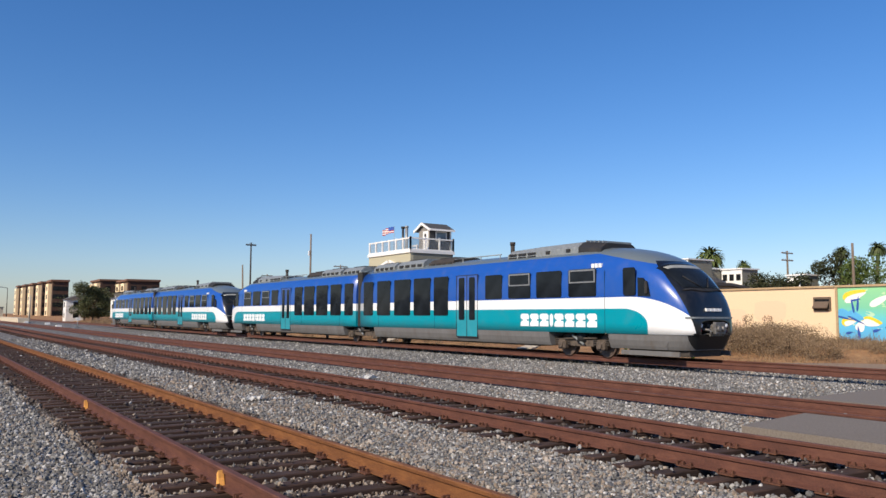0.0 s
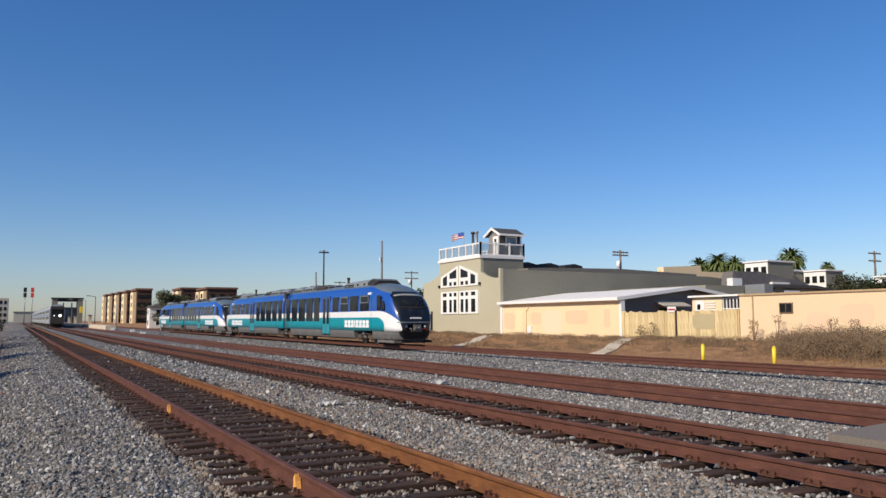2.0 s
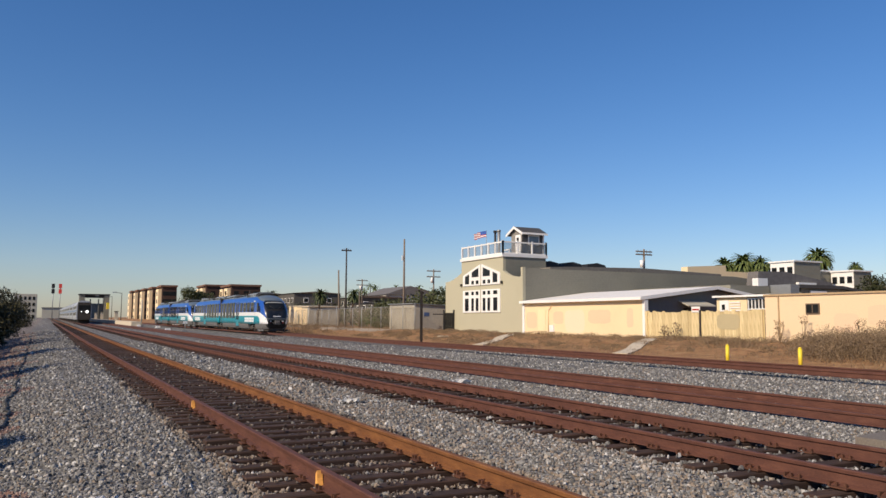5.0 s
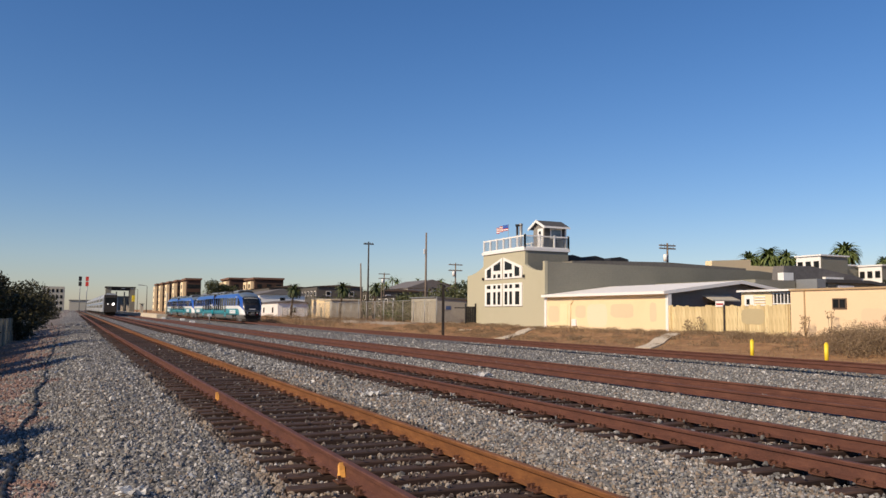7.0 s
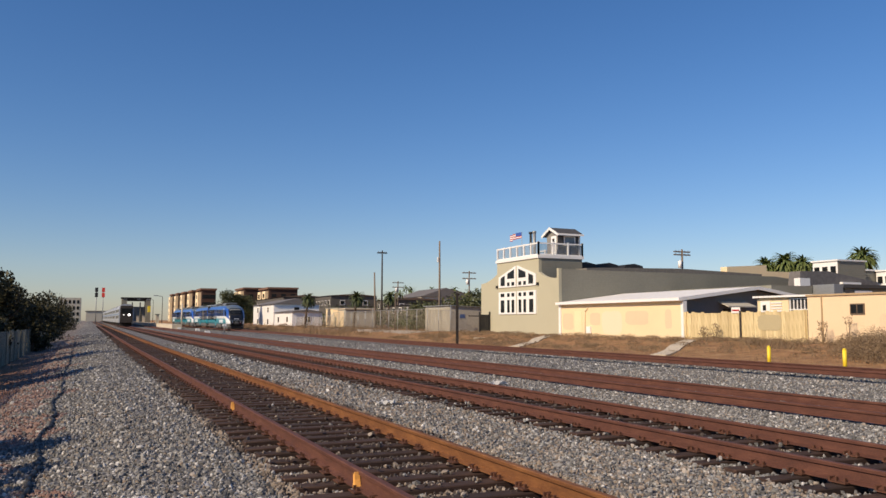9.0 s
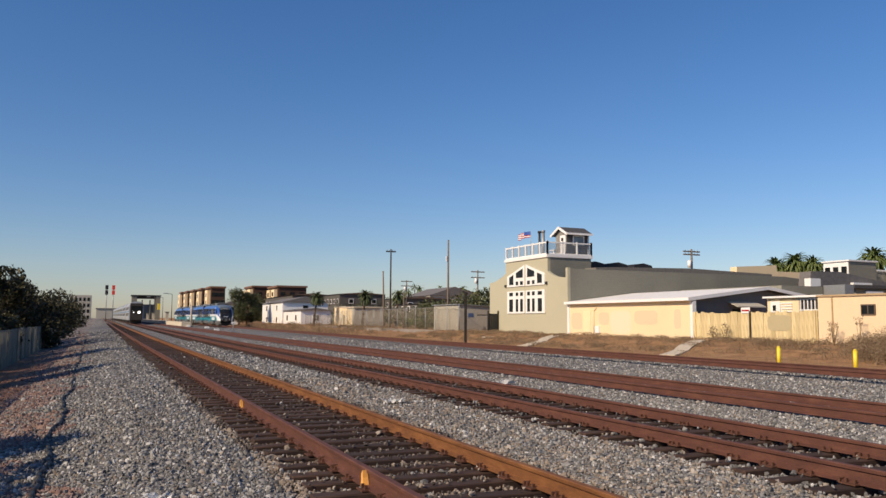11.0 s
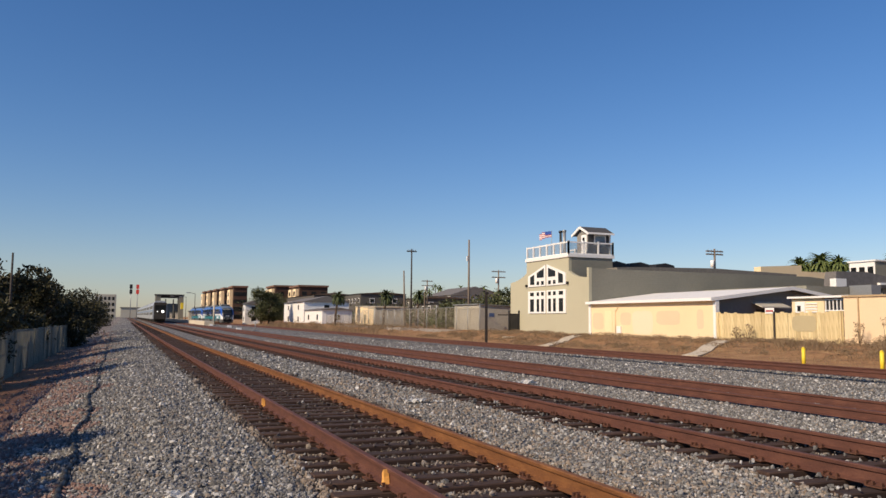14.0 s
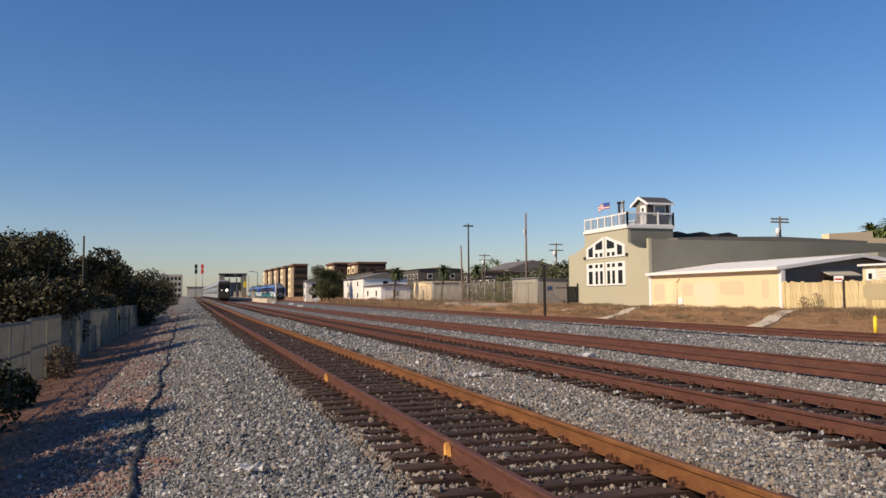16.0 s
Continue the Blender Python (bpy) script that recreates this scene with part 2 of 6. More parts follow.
UNDER = paint("grimy_undergear", (0.05, 0.042, 0.036), 0.8, 0.4, 12, 2.0, 0.3, 0.3, space="o")
RUBBER = paint("black_rubber", (0.018, 0.018, 0.019), 0.7, 0.2, 20, 2.0, 0.1, space="o")
LOGO = paint("white_lettering_film", (0.80, 0.81, 0.82), 0.35, 0.03, 10, 1.0, 0.0, space="o")
POLEWOOD = mat_wood("weathered_pole_timber", (0.10, 0.075, 0.055), (0.20, 0.155, 0.115), (0.31, 0.25, 0.19), (14, 14, 0.8))
DARKPOLE = paint("dark_brown_iron", (0.035, 0.028, 0.024), 0.8, 0.3, 15, 1.0, 0.2)
FENCEWOOD = mat_wood("painted_fence_boards", (0.36, 0.27, 0.13), (0.68, 0.55, 0.30), (0.82, 0.70, 0.44), (9, 9, 0.7))
GREYFENCE = paint("weathered_grey_fence", (0.205, 0.20, 0.16), 0.85, 0.2, 6, 0.7, 0.2)
YELLOW = paint("yellow_paint", (0.80, 0.60, 0.03), 0.5, 0.08, 10, 1.5, 0.05)
LEAF = mat_leaf("dark_green_leaves", (0.015, 0.022, 0.008), (0.055, 0.058, 0.022))
BUSH = mat_leaf("dusty_dark_leaves", (0.012, 0.015, 0.007), (0.082, 0.073, 0.030))
WOODS = mat_leaf("dusty_green_woods", (0.03, 0.042, 0.016), (0.10, 0.105, 0.04))
LEAF_B = mat_leaf("sunlit_green_leaves", (0.035, 0.065, 0.015), (0.12, 0.16, 0.035))
PALM = mat_leaf("palm_fronds", (0.045, 0.075, 0.022), (0.17, 0.20, 0.06))
PALM_DARK = mat_leaf("dusty_palm_fronds", (0.03, 0.045, 0.018), (0.11, 0.13, 0.05))
STRAW = mat_leaf("dry_straw", (0.13, 0.085, 0.045), (0.38, 0.28, 0.15), 0.9)
BARK = mat_wood("tree_bark", (0.05, 0.035, 0.025), (0.11, 0.08, 0.055), (0.19, 0.14, 0.10), (6, 6, 2))
BRICK = paint("brown_brick", (0.062, 0.032, 0.022), 0.9, 0.2, 3, 0.1, 0.1)
OCHRE = paint("ochre_stucco", (0.85, 0.68, 0.43), 0.9, 0.1, 3, 0.1, 0.1)
CLAY = paint("brown_roof_edge", (0.17, 0.09, 0.06), 0.9, 0.12, 3, 0.1, 0.1)
BLACK = paint("black_iron", (0.015, 0.015, 0.016), 0.6, 0.2, 10, 1.0, 0.1)
GALV = paint("galvanised_steel", (0.30, 0.31, 0.31), 0.5, 0.15, 10, 1.0, 0.1, 0.5)
GREYWALL = paint("dark_grey_house_siding", (0.085, 0.08, 0.072), 0.85, 0.15, 5, 0.3, 0.1)
CORR = paint("weathered_grey_cladding", (0.44, 0.41, 0.34), 0.8, 0.12, 5, 0.8, 0.2)

# ---- building blocks ----


def box(bm, x0, x1, y0, y1, z0, z1, mi=0):
    vs = [bm.verts.new((x, y, z)) for x in (x0, x1) for y in (y0, y1) for z in (z0, z1)]
    for q in ((0, 1, 3, 2), (4, 6, 7, 5), (0, 4, 5, 1), (2, 3, 7, 6), (0, 2, 6, 4), (1, 5, 7, 3)):
        bm.faces.new([vs[i] for i in q]).material_index = mi
    return vs


def prism(bm, pts, axis, a, b, mi=0):
    """A polygon of 2D points pushed along an axis from a to b. x: points are (y, z); y: (x, z); z: (x, y)."""
    def at(p, s):
        return {"x": (s, p[0], p[1]), "y": (p[0], s, p[1]), "z": (p[0], p[1], s)}[axis]
    lo, hi = [bm.verts.new(at(p, a)) for p in pts], [bm.verts.new(at(p, b)) for p in pts]
    k = len(pts)
    fs = [bm.faces.new(lo), bm.faces.new(hi[::-1])]
    for i in range(k):
        fs.append(bm.faces.new((lo[i], hi[i], hi[(i + 1) % k], lo[(i + 1) % k])))
    for f in fs:
        f.material_index = mi
    return fs


def rod(bm, p, q, r0, r1=None, n=8, mi=0):
    """A tapered round bar from p to q."""
    p, q = Vector(p), Vector(q)
    r1 = r0 if r1 is None else r1
    d = (q - p).normalized()
    u = d.orthogonal().normalized()
    w = d.cross(u)
    rings = []
    for c, r in ((p, r0), (q, r1)):
        rings.append([bm.verts.new(c + r * (math.cos(2 * math.pi * i / n) * u + math.sin(2 * math.pi * i / n) * w)) for i in range(n)])
    for i in range(n):
        f = bm.faces.new((rings[0][i], rings[0][(i + 1) % n], rings[1][(i + 1) % n], rings[1][i]))
        f.smooth, f.material_index = True, mi
    for ring in (rings[0][::-1], rings[1]):
        bm.faces.new(ring).material_index = mi


def mesh_of(name, bm, *mats):
    bmesh.ops.recalc_face_normals(bm, faces=bm.faces)
    me = bpy.data.meshes.new(name)
    bm.to_mesh(me)
    bm.free()
    for k in mats:
        me.materials.append(k)
    return me


def part(name, bm, material, parent, label=""):
    mats = material if isinstance(material, (list, tuple)) else (material,)
    ob = new(name, mesh_of(name, bm, *mats))
    ob.parent = parent
    if label:
        ob["label"] = label
    return ob


def thing(name, bm, material, label, category, group="", kind="", at=None):
    mats = material if isinstance(material, (list, tuple)) else (material,)
    ob = new(name, mesh_of(name, bm, *mats) if bm else None)
    if at is not None:
        ob.matrix_world = at
    return tagged(ob, label, category, group, kind)


def boxpart(name, parent, mat, x0, x1, y0, y1, z0, z1, label="", bevel=0.0):
    bm = bmesh.new()
    box(bm, x0, x1, y0, y1, z0, z1)
    if bevel:
        bmesh.ops.bevel(bm, geom=bm.edges[:], offset=bevel, segments=1, affect="EDGES")
    return part(name, bm, mat, parent, label)


def raw(name, verts, faces, mat, smooth=False):
    me = bpy.data.meshes.new(name)
    me.from_pydata(verts, [], faces)
    me.materials.append(mat)
    if smooth:
        me.shade_smooth()
    me.update()
    return new(name, me)


# ---- ground ----


def bend(y):
    """How far the line has turned aside and risen at y: it climbs gently away."""
    return -0.003 * max(0.0, y - 20.0), 0.0033 * max(0.0, y - 50.0)


def height(x, y):
    return level(x - bend(y)[0], y) + min(bend(y)[1], 4.0)


def level(x, y):
    if x < -3.4:
        return -0.9 + 0.03 * noise.noise((x * 0.7, y * 0.7, 0))
    if x < 0.6:
        return -0.2 - 0.175 * (0.6 - x) + 0.02 * noise.noise((x, y, 3))
    if x < 22.5:
        return -0.29 if abs(x - 3.2) < 1.4 or abs(x - 7.77) < 1.4 else -0.215
    if x < 26.5:
        return -0.215 - 0.09 * (x - 22.5) / 4
    if x < 35.5:
        k = (x - 26.5) / 9
        k = k * k * (3 - 2 * k)
        return -0.305 + 0.62 * k + 0.16 * math.sin(math.pi * k) * (noise.noise((x * 0.45, y * 0.3, 7)) + 0.6 * noise.noise((x * 1.1, y * 0.8, 2)))
    return 0.315 + 0.08 * min(1, (x - 35.5) / 30)


def ground():
    xs = [-2500, -600, -150, -60, -25, -12, -8, -6, -5, -4.4] + [-4 + 0.25 * i for i in range(21)] + [1.7, 1.85, 4.55, 4.7, 6.3, 6.45, 9.1, 9.25, 12, 15, 18, 20, 22, 22.5, 23.5, 25, 26.5]
    xs += [27 + 0.6 * i for i in range(16)] + [37.5, 39, 42, 50, 70, 120, 300, 900, 2500]
    ys = [-2000, -300, -60, -20, -8] + [-4 + 1.0 * i for i in range(110)] + [112, 120, 135, 160, 200, 280, 400, 700, 1500, 4000]
    vs = [(x, y, height(x, y)) for y in ys for x in xs]
    w = len(xs)
    fs = [(j * w + i, j * w + i + 1, (j + 1) * w + i + 1, (j + 1) * w + i) for j in range(len(ys) - 1) for i in range(w - 1)]
    g = raw("ground", vs, fs, GROUND, True)
    return tagged(g, "grey crushed stone with reddish dirt and dry grass banks", "ground", kind="structure")


ground()

TRACKS = [(3.2, 0.0), (7.77, 0.0), (12.25, 0.0), (20.2, 0.1)]      # centre, rail top


def rail_mesh(y0, y1, mat):
    half = [(0.070, -0.172), (0.070, -0.160), (0.012, -0.140), (0.010, -0.050), (0.034, -0.040), (0.037, -0.010), (0.028, 0.0)]
    pts = half + [(-x, z) for x, z in half[::-1]]
    bm = bmesh.new()
    rings = [[bm.verts.new((x + bend(y)[0], y, z + bend(y)[1])) for x, z in pts] for y in (y0, 20, 50, 120, y1)]
    k = len(pts)
    for a, b in zip(rings, rings[1:]):
        for i in range(k):
            bm.faces.new((a[i], b[i], b[(i + 1) % k], a[(i + 1) % k]))
    bm.faces.new(rings[0]), bm.faces.new(rings[-1])
    return mesh_of("rail", bm, mat)


def tie_mesh():
    bm = bmesh.new()
    box(bm, -1.3, 1.3, -0.1, 0.1, -0.18, 0)
    bmesh.ops.bevel(bm, geom=[e for e in bm.edges], offset=0.012, segments=1, affect="EDGES")
    return mesh_of("tie", bm, TIE)


def plates_mesh(y0, y1, step, rng):
    """Tie plates, spikes and anchors along both rails."""
    bm = bmesh.new()
    y = y0
    while y < y1:
        made = len(bm.verts)
        for s in (-0.754, 0.754):
            box(bm, s - 0.14, s + 0.14, y - 0.09, y + 0.09, -0.176, -0.162)
            for dx in (-0.088, 0.088):
                for dy in (-0.05, 0.05):
                    box(bm, s + dx - 0.014, s + dx + 0.014, y + dy - 0.012, y + dy + 0.012, -0.165, -0.125)
            if rng.random() < 0.75:
                box(bm, s - 0.09, s + 0.09, y + 0.125, y + 0.15, -0.185, -0.135)
        bm.verts.ensure_lookup_table()
        for v in bm.verts[made:]:
            v.co += Vector((bend(y)[0], 0, bend(y)[1]))
        y += step
    return bm


def tracks():
    rail, rail_b = rail_mesh(-40, 620, RUST), rail_mesh(-40, 620, RUST_ORANGE)
    tie = tie_mesh()
    rng = random.Random(4)
    step = 0.52
    for k, (cx, cz) in enumerate(TRACKS):
        t = thing("railway_track", None, None, ("rusty railway track on dark timber ties in grey gravel", "rusty railway track on dark timber ties in grey gravel",
                  "rusty railway track sunk in grey gravel", "rusty railway track sunk in gravel beside a dirt bank")[k], "railway track", "parallel tracks", at=pose(cx, 0, cz))
        for s in (-0.754, 0.754):
            r = new("rail", rail_b if k == 0 and s > 0 else rail)
            r.parent, r.location = t, (s, 0, 0)
        if k < 2:
            for i in range(150):
                o = new("tie", tie)
                o.parent = t
                dx, dz = bend(1.0 + i * step)
                o.location = (dx + rng.uniform(-0.06, 0.06), 1.0 + i * step, dz - 0.176 + rng.uniform(-0.022, 0.0))
                o.rotation_euler = (0, rng.uniform(-0.004, 0.004), rng.uniform(-0.02, 0.02))
            bm = bmesh.new()
            for i in [*range(-78, 0), *range(150, 400)]:
                y = 1.0 + i * step
                dx, dz = bend(y)
                box(bm, dx - 1.3, dx + 1.3, y - 0.1, y + 0.1, dz - 0.3, dz - 0.178)
            tagged(part("tie_rest", bm, TIE, t), kind="stuff")
            tagged(part("rail_fastening", plates_mesh(1.0, 60, step, rng), RUST_DARK, t), kind="stuff")


tracks()


def gravel():
    """Loose crushed stone, thick near the camera's stretch of the line and thinner further off."""
    rng = np.random.default_rng(5)
    t = (1 + 5 ** 0.5) / 2
    ico = np.array([(-1, t, 0), (1, t, 0), (-1, -t, 0), (1, -t, 0), (0, -1, t), (0, 1, t), (0, -1, -t), (0, 1, -t), (t, 0, -1), (t, 0, 1), (-t, 0, -1), (-t, 0, 1)]) / 1.9
    tri = np.array([(0, 11, 5), (0, 5, 1), (0, 1, 7), (0, 7, 10), (0, 10, 11), (1, 5, 9), (5, 11, 4), (11, 10, 2), (10, 7, 6), (7, 1, 8),
                    (3, 9, 4), (3, 4, 2), (3, 2, 6), (3, 6, 8), (3, 8, 9), (4, 9, 5), (2, 4, 11), (6, 2, 10), (8, 6, 7), (9, 8, 1)])
    zones = [(-3.1, 2.0, 3.5, 9, 640, 0.0165), (-3.1, 2.0, 9, 15, 400, 0.019), (-3.1, 2.0, 15, 24, 190, 0.024), (-3.1, 2.0, 24, 40, 90, 0.026), (-3.1, 2.0, 40, 70, 26, 0.034), (-3.1, 2.0, 70, 110, 6, 0.045),
             (2.0, 4.9, 2.5, 10, 520, 0.0165), (2.0, 4.9, 10, 20, 260, 0.02), (2.0, 4.9, 20, 40, 70, 0.03), (4.9, 6.5, 2.5, 9, 640, 0.0165), (4.9, 6.5, 9, 17, 330, 0.02), (4.9, 6.5, 17, 30, 120, 0.027), (4.9, 6.5, 30, 60, 30, 0.038),
             (6.5, 9.0, 3, 14, 300, 0.02), (6.5, 9.0, 14, 30, 100, 0.026), (9.0, 11.4, 6, 16, 380, 0.018), (9, 11.4, 16, 30, 150, 0.022), (9, 11.4, 30, 60, 30, 0.03), (11.6, 12.95, 7, 25, 120, 0.026),
             (13.1, 19.35, 8, 22, 150, 0.021), (13.1, 19.35, 22, 40, 55, 0.026), (13.1, 19.35, 40, 75, 14, 0.034), (19.6, 20.8, 10, 40, 60, 0.03)]
    V, F, M, base = [], [], [], 0
    for x0, x1, y0, y1, dens, r in zones:
        k = int((x1 - x0) * (y1 - y0) * dens)
        px, py = rng.uniform(x0, x1, k), rng.uniform(y0, y1, k)
        keep = np.ones(k, bool)
        for cx, _ in TRACKS:
            for s in (-0.754, 0.754):
                keep &= abs(px - cx - s) > 0.10
        for cx in (3.2, 7.77):
            on_tie = (abs(((py - 1.0 + 0.26) % 0.52) - 0.26) < 0.10) & (abs(px - cx) < 1.28)
            keep &= ~on_tie | (rng.random(k) < 0.12)
        keep &= (px > -1.6) | (rng.random(k) < 0.6 * np.clip((px + 3.1) / 1.5, 0, 1) ** 1.5)
        px, py = px[keep], py[keep]
        k = len(px)
        pz = np.where(px < 0.6, -0.2 - 0.175 * (0.6 - px), np.where((abs(px - 3.2) < 1.32) | (abs(px - 7.77) < 1.32), -0.244, -0.215))
        on = np.zeros(k, bool)
        for cx in (3.2, 7.77):
            on |= (abs(((py - 1.0 + 0.26) % 0.52) - 0.26) < 0.10) & (abs(px - cx) < 1.28)
        pz = np.where(on, -0.172, pz)
        rad = r * rng.lognormal(0, 0.28, (k, 1, 1))
        sh = ico[None] * rng.uniform(0.55, 1.35, (k, 12, 1)) * rng.uniform(0.6, 1.35, (k, 1, 3))
        ang = rng.uniform(0, 6.283, k)
        ca, sa = np.cos(ang)[:, None], np.sin(ang)[:, None]
        q = sh * rad
        qx, qy = q[..., 0] * ca - q[..., 1] * sa, q[..., 0] * sa + q[..., 1] * ca
        ox, oz = -0.003 * np.maximum(0, py - 20), 0.0033 * np.maximum(0, py - 50)
        P = np.stack([qx + (px + ox)[:, None], qy + py[:, None], q[..., 2] + (pz + oz + rng.uniform(-0.3, 0.9, k) * r)[:, None]], -1)
        V.append(P.reshape(-1, 3))
        F.append((tri[None] + base + 12 * np.arange(k)[:, None, None]).reshape(-1, 3))
        inside = (abs(px - 3.2) < np.where(py < 10, 0.8, 1.42) + 0.1 * np.sin(py * 3.1)) | (abs(px - 7.77) < np.where(py < 18, 0.8, 1.35))
        red = (px < -0.75 + 0.4 * np.sin(py * 0.9) + 0.3 * np.sin(py * 2.3)) & (rng.random(k) < 0.8)
        tan = (rng.random(k) < np.where(abs(px - 3.2) < 1.5, 0.75, np.where((px > 4.4) & (px < 6.6), 0.35, 0.10))) & (py < 22)
        # share of rusty, shade-darkened stones grows with distance along the track
        M.append(np.where(inside & (rng.random(k) < np.where(py < 8, 0.45, np.where(py < 13, 0.75, 0.96))), 1, np.where(red, 2, np.where(tan, 3, 0))))
        base += 12 * k
    V, F = np.concatenate(V), np.concatenate(F)
    me = bpy.data.meshes.new("gravel")
    me.vertices.add(len(V))
    me.vertices.foreach_set("co", V.ravel())
    me.loops.add(F.size)
    me.loops.foreach_set("vertex_index", F.ravel())
    me.polygons.add(len(F))
    me.polygons.foreach_set("loop_start", np.arange(0, F.size, 3))
    for k in (STONE, STONE_RUST_SHADE, STONE_RED, STONE_TAN):
        me.materials.append(k)
    me.polygons.foreach_set("material_index", np.repeat(np.concatenate(M), 20).astype(np.int32))
    me.update(calc_edges=True)
    me.shade_flat()
    tagged(new("gravel", me), "loose grey crushed stone ballast between the tracks", "gravel", kind="stuff")


gravel()

# ---- the railcars ----
LIVERY = mat_livery(CAR)


def car_sections():
    """(distance from the end, half width, top height) along the nose."""
    return [(0.37, 0.720, 1.30), (0.40, 0.820, 1.42), (0.45, 0.910, 1.58), (0.52, 0.990, 1.80), (0.62, 1.060, 2.02), (0.74, 1.125, 2.24), (0.90, 1.185, 2.44), (1.08, 1.235, 2.64), (1.28, 1.280, 2.84), (1.48, 1.310, 3.01),
            (1.70, 1.335, 3.16), (2.00, 1.360, 3.31), (2.40, 1.380, 3.47), (2.90, 1.400, 3.60), (3.50, 1.410, 3.70), (4.20, 1.410, 3.77), (5.00, 1.410, 3.82)]


PROFILE = [(1.27, 0.36), (1.325, 0.46), (1.385, 0.64), (1.405, 0.83), (1.41, 1.2), (1.41, 1.64), (1.41, 2.02), (1.41, 2.5), (1.39, 2.8), (1.33, 3.1), (1.22, 3.36), (1.02, 3.58), (0.72, 3.73), (0.36, 3.80), (0.0, 3.82)]


def section(y):
    """Half width and top height of the shell, y metres from the end."""
    ss = car_sections()
    return tuple(float(np.interp(y, [q[0] for q in ss], [q[i] for q in ss])) for i in (1, 2))


def nose_z(x, y):
    """Height of the shell's upper surface over a place near the end."""
    w, top = section(y)
    up = [q for q in PROFILE if q[1] >= 2.5]
    z = float(np.interp(-abs(x) * 1.41 / w, [-q[0] for q in up], [q[1] for q in up]))
    return 0.9 + (z - 0.9) * min(1.0, (top - 0.9) / 2.92)


def nose_x(y, z):
    """Half width of the shell at a height, near the end."""
    w, top = section(y)
    k = min(1.0, (top - 0.9) / 2.92)
    zz = 0.9 + (z - 0.9) / k if z > 0.9 else z
    return float(np.interp(zz, [q[1] for q in PROFILE], [q[0] for q in PROFILE])) * w / 1.41


def nose_y(x, z):
    """Distance from the end at which the shell reaches a height."""
    lo, hi = 0.37, 4.0
    for _ in range(30):
        mid = (lo + hi) / 2
        lo, hi = (mid, hi) if nose_z(x, mid) < z else (lo, mid)
    return hi


def car_body(near, y_from=0.0, y_to=99.0, lower=False):
    """Half of a unit: nose at one end, open bellows at the other. The upper shell has a coupler recess in its front."""
    bm = bmesh.new()
    ys = [(s[0], s[1], s[2]) for s in car_sections()] + [(k, 1.41, 3.82) for k in (6.4, 7, 10, 14, 19.4, 20.86)]
    rings = []
    if lower and y_from < 1:
        ys = [(y + 0.08 * max(0.0, 1 - y), w - 0.02, t) for y, w, t in ys]
    ys = [q for q in ys if y_from <= q[0] <= y_to]
    shape = PROFILE[:4] if lower else PROFILE[3:]
    for y, w, top in ys:
        ring = []
        k = min(1.0, (top - 0.9) / 2.92)
        for x, z in shape:
            zz = z if z < 0.9 else 0.9 + (z - 0.9) * k
            ring.append((x * w / 1.41, zz))
        ring = ring + [(-x, z) for x, z in (ring[::-1] if lower else ring[-2::-1])]
        yy = y if near == 0 else CAR - y
        under = (0.45 if lower and y < 1.2 else 0.0) * (1 if near == 0 else -1)
        rings.append([bm.verts.new((x, yy + under * max(0.0, 0.83 - z), z)) for x, z in ring])
    for a, b in zip(rings, rings[1:]):
        for i in range(len(a) - 1):
            bm.faces.new((a[i], a[i + 1], b[i + 1], b[i])).smooth = not lower
        bm.faces.new((a[-1], a[0], b[0], b[-1]))
    if lower:
        bm.faces.new(rings[0])
    else:
        first = rings[0]
        depth = 0.40 if near == 0 else -0.40
        rim = [bm.verts.new((v.co.x * 0.93, v.co.y, 1.05 + (v.co.z - 1.05) * 0.90)) for v in first]
        back = [bm.verts.new((v.co.x * 0.93, v.co.y + depth, v.co.z)) for v in rim]
        k = len(first)
        for i in range(k):
            bm.faces.new((first[i], first[(i + 1) % k], rim[(i + 1) % k], rim[i]))
            bm.faces.new((rim[i], rim[(i + 1) % k], back[(i + 1) % k], back[i])).material_index = 1
        bm.faces.new(back).material_index = 1
    bm.faces.new(rings[-1])
    return bm


def nose_patch(near, y0, y1, wide, out, thick=0.012):
    """A curved pane on the raked front, from y0 up to y1, over a share of its width."""
    bm = bmesh.new()
    n, m = 10, 14
    lo, hi = [], []
    for j in range(n + 1):
        y = y0 + (y1 - y0) * j / n
        w = section(y)[0] * wide
        a, b = [], []
        for i in range(m + 1):
            u = -1 + 2 * i / m
            x = u * w * (1 - 0.06 * (1 - j / n))
            yy = y + 0.10 * u * u
            z = nose_z(x, yy)
            for row, d in ((a, out), (b, out - thick)):
                q = yy - d * 0.8
                row.append(bm.verts.new((x, q if near == 0 else CAR - q, z + d)))
        lo.append(b)
        hi.append(a)
    for j in range(n):
        for i in range(m):
            bm.faces.new((hi[j][i], hi[j][i + 1], hi[j + 1][i + 1], hi[j + 1][i])).smooth = True
    edge = [(0, i) for i in range(m)] + [(j, m) for j in range(n)] + [(n, i) for i in range(m, 0, -1)] + [(j, 0) for j in range(n, 0, -1)]
    for (a, b), (c, d) in zip(edge, edge[1:] + edge[:1]):
        bm.faces.new((hi[a][b], hi[c][d], lo[c][d], lo[a][b]))
    return bm


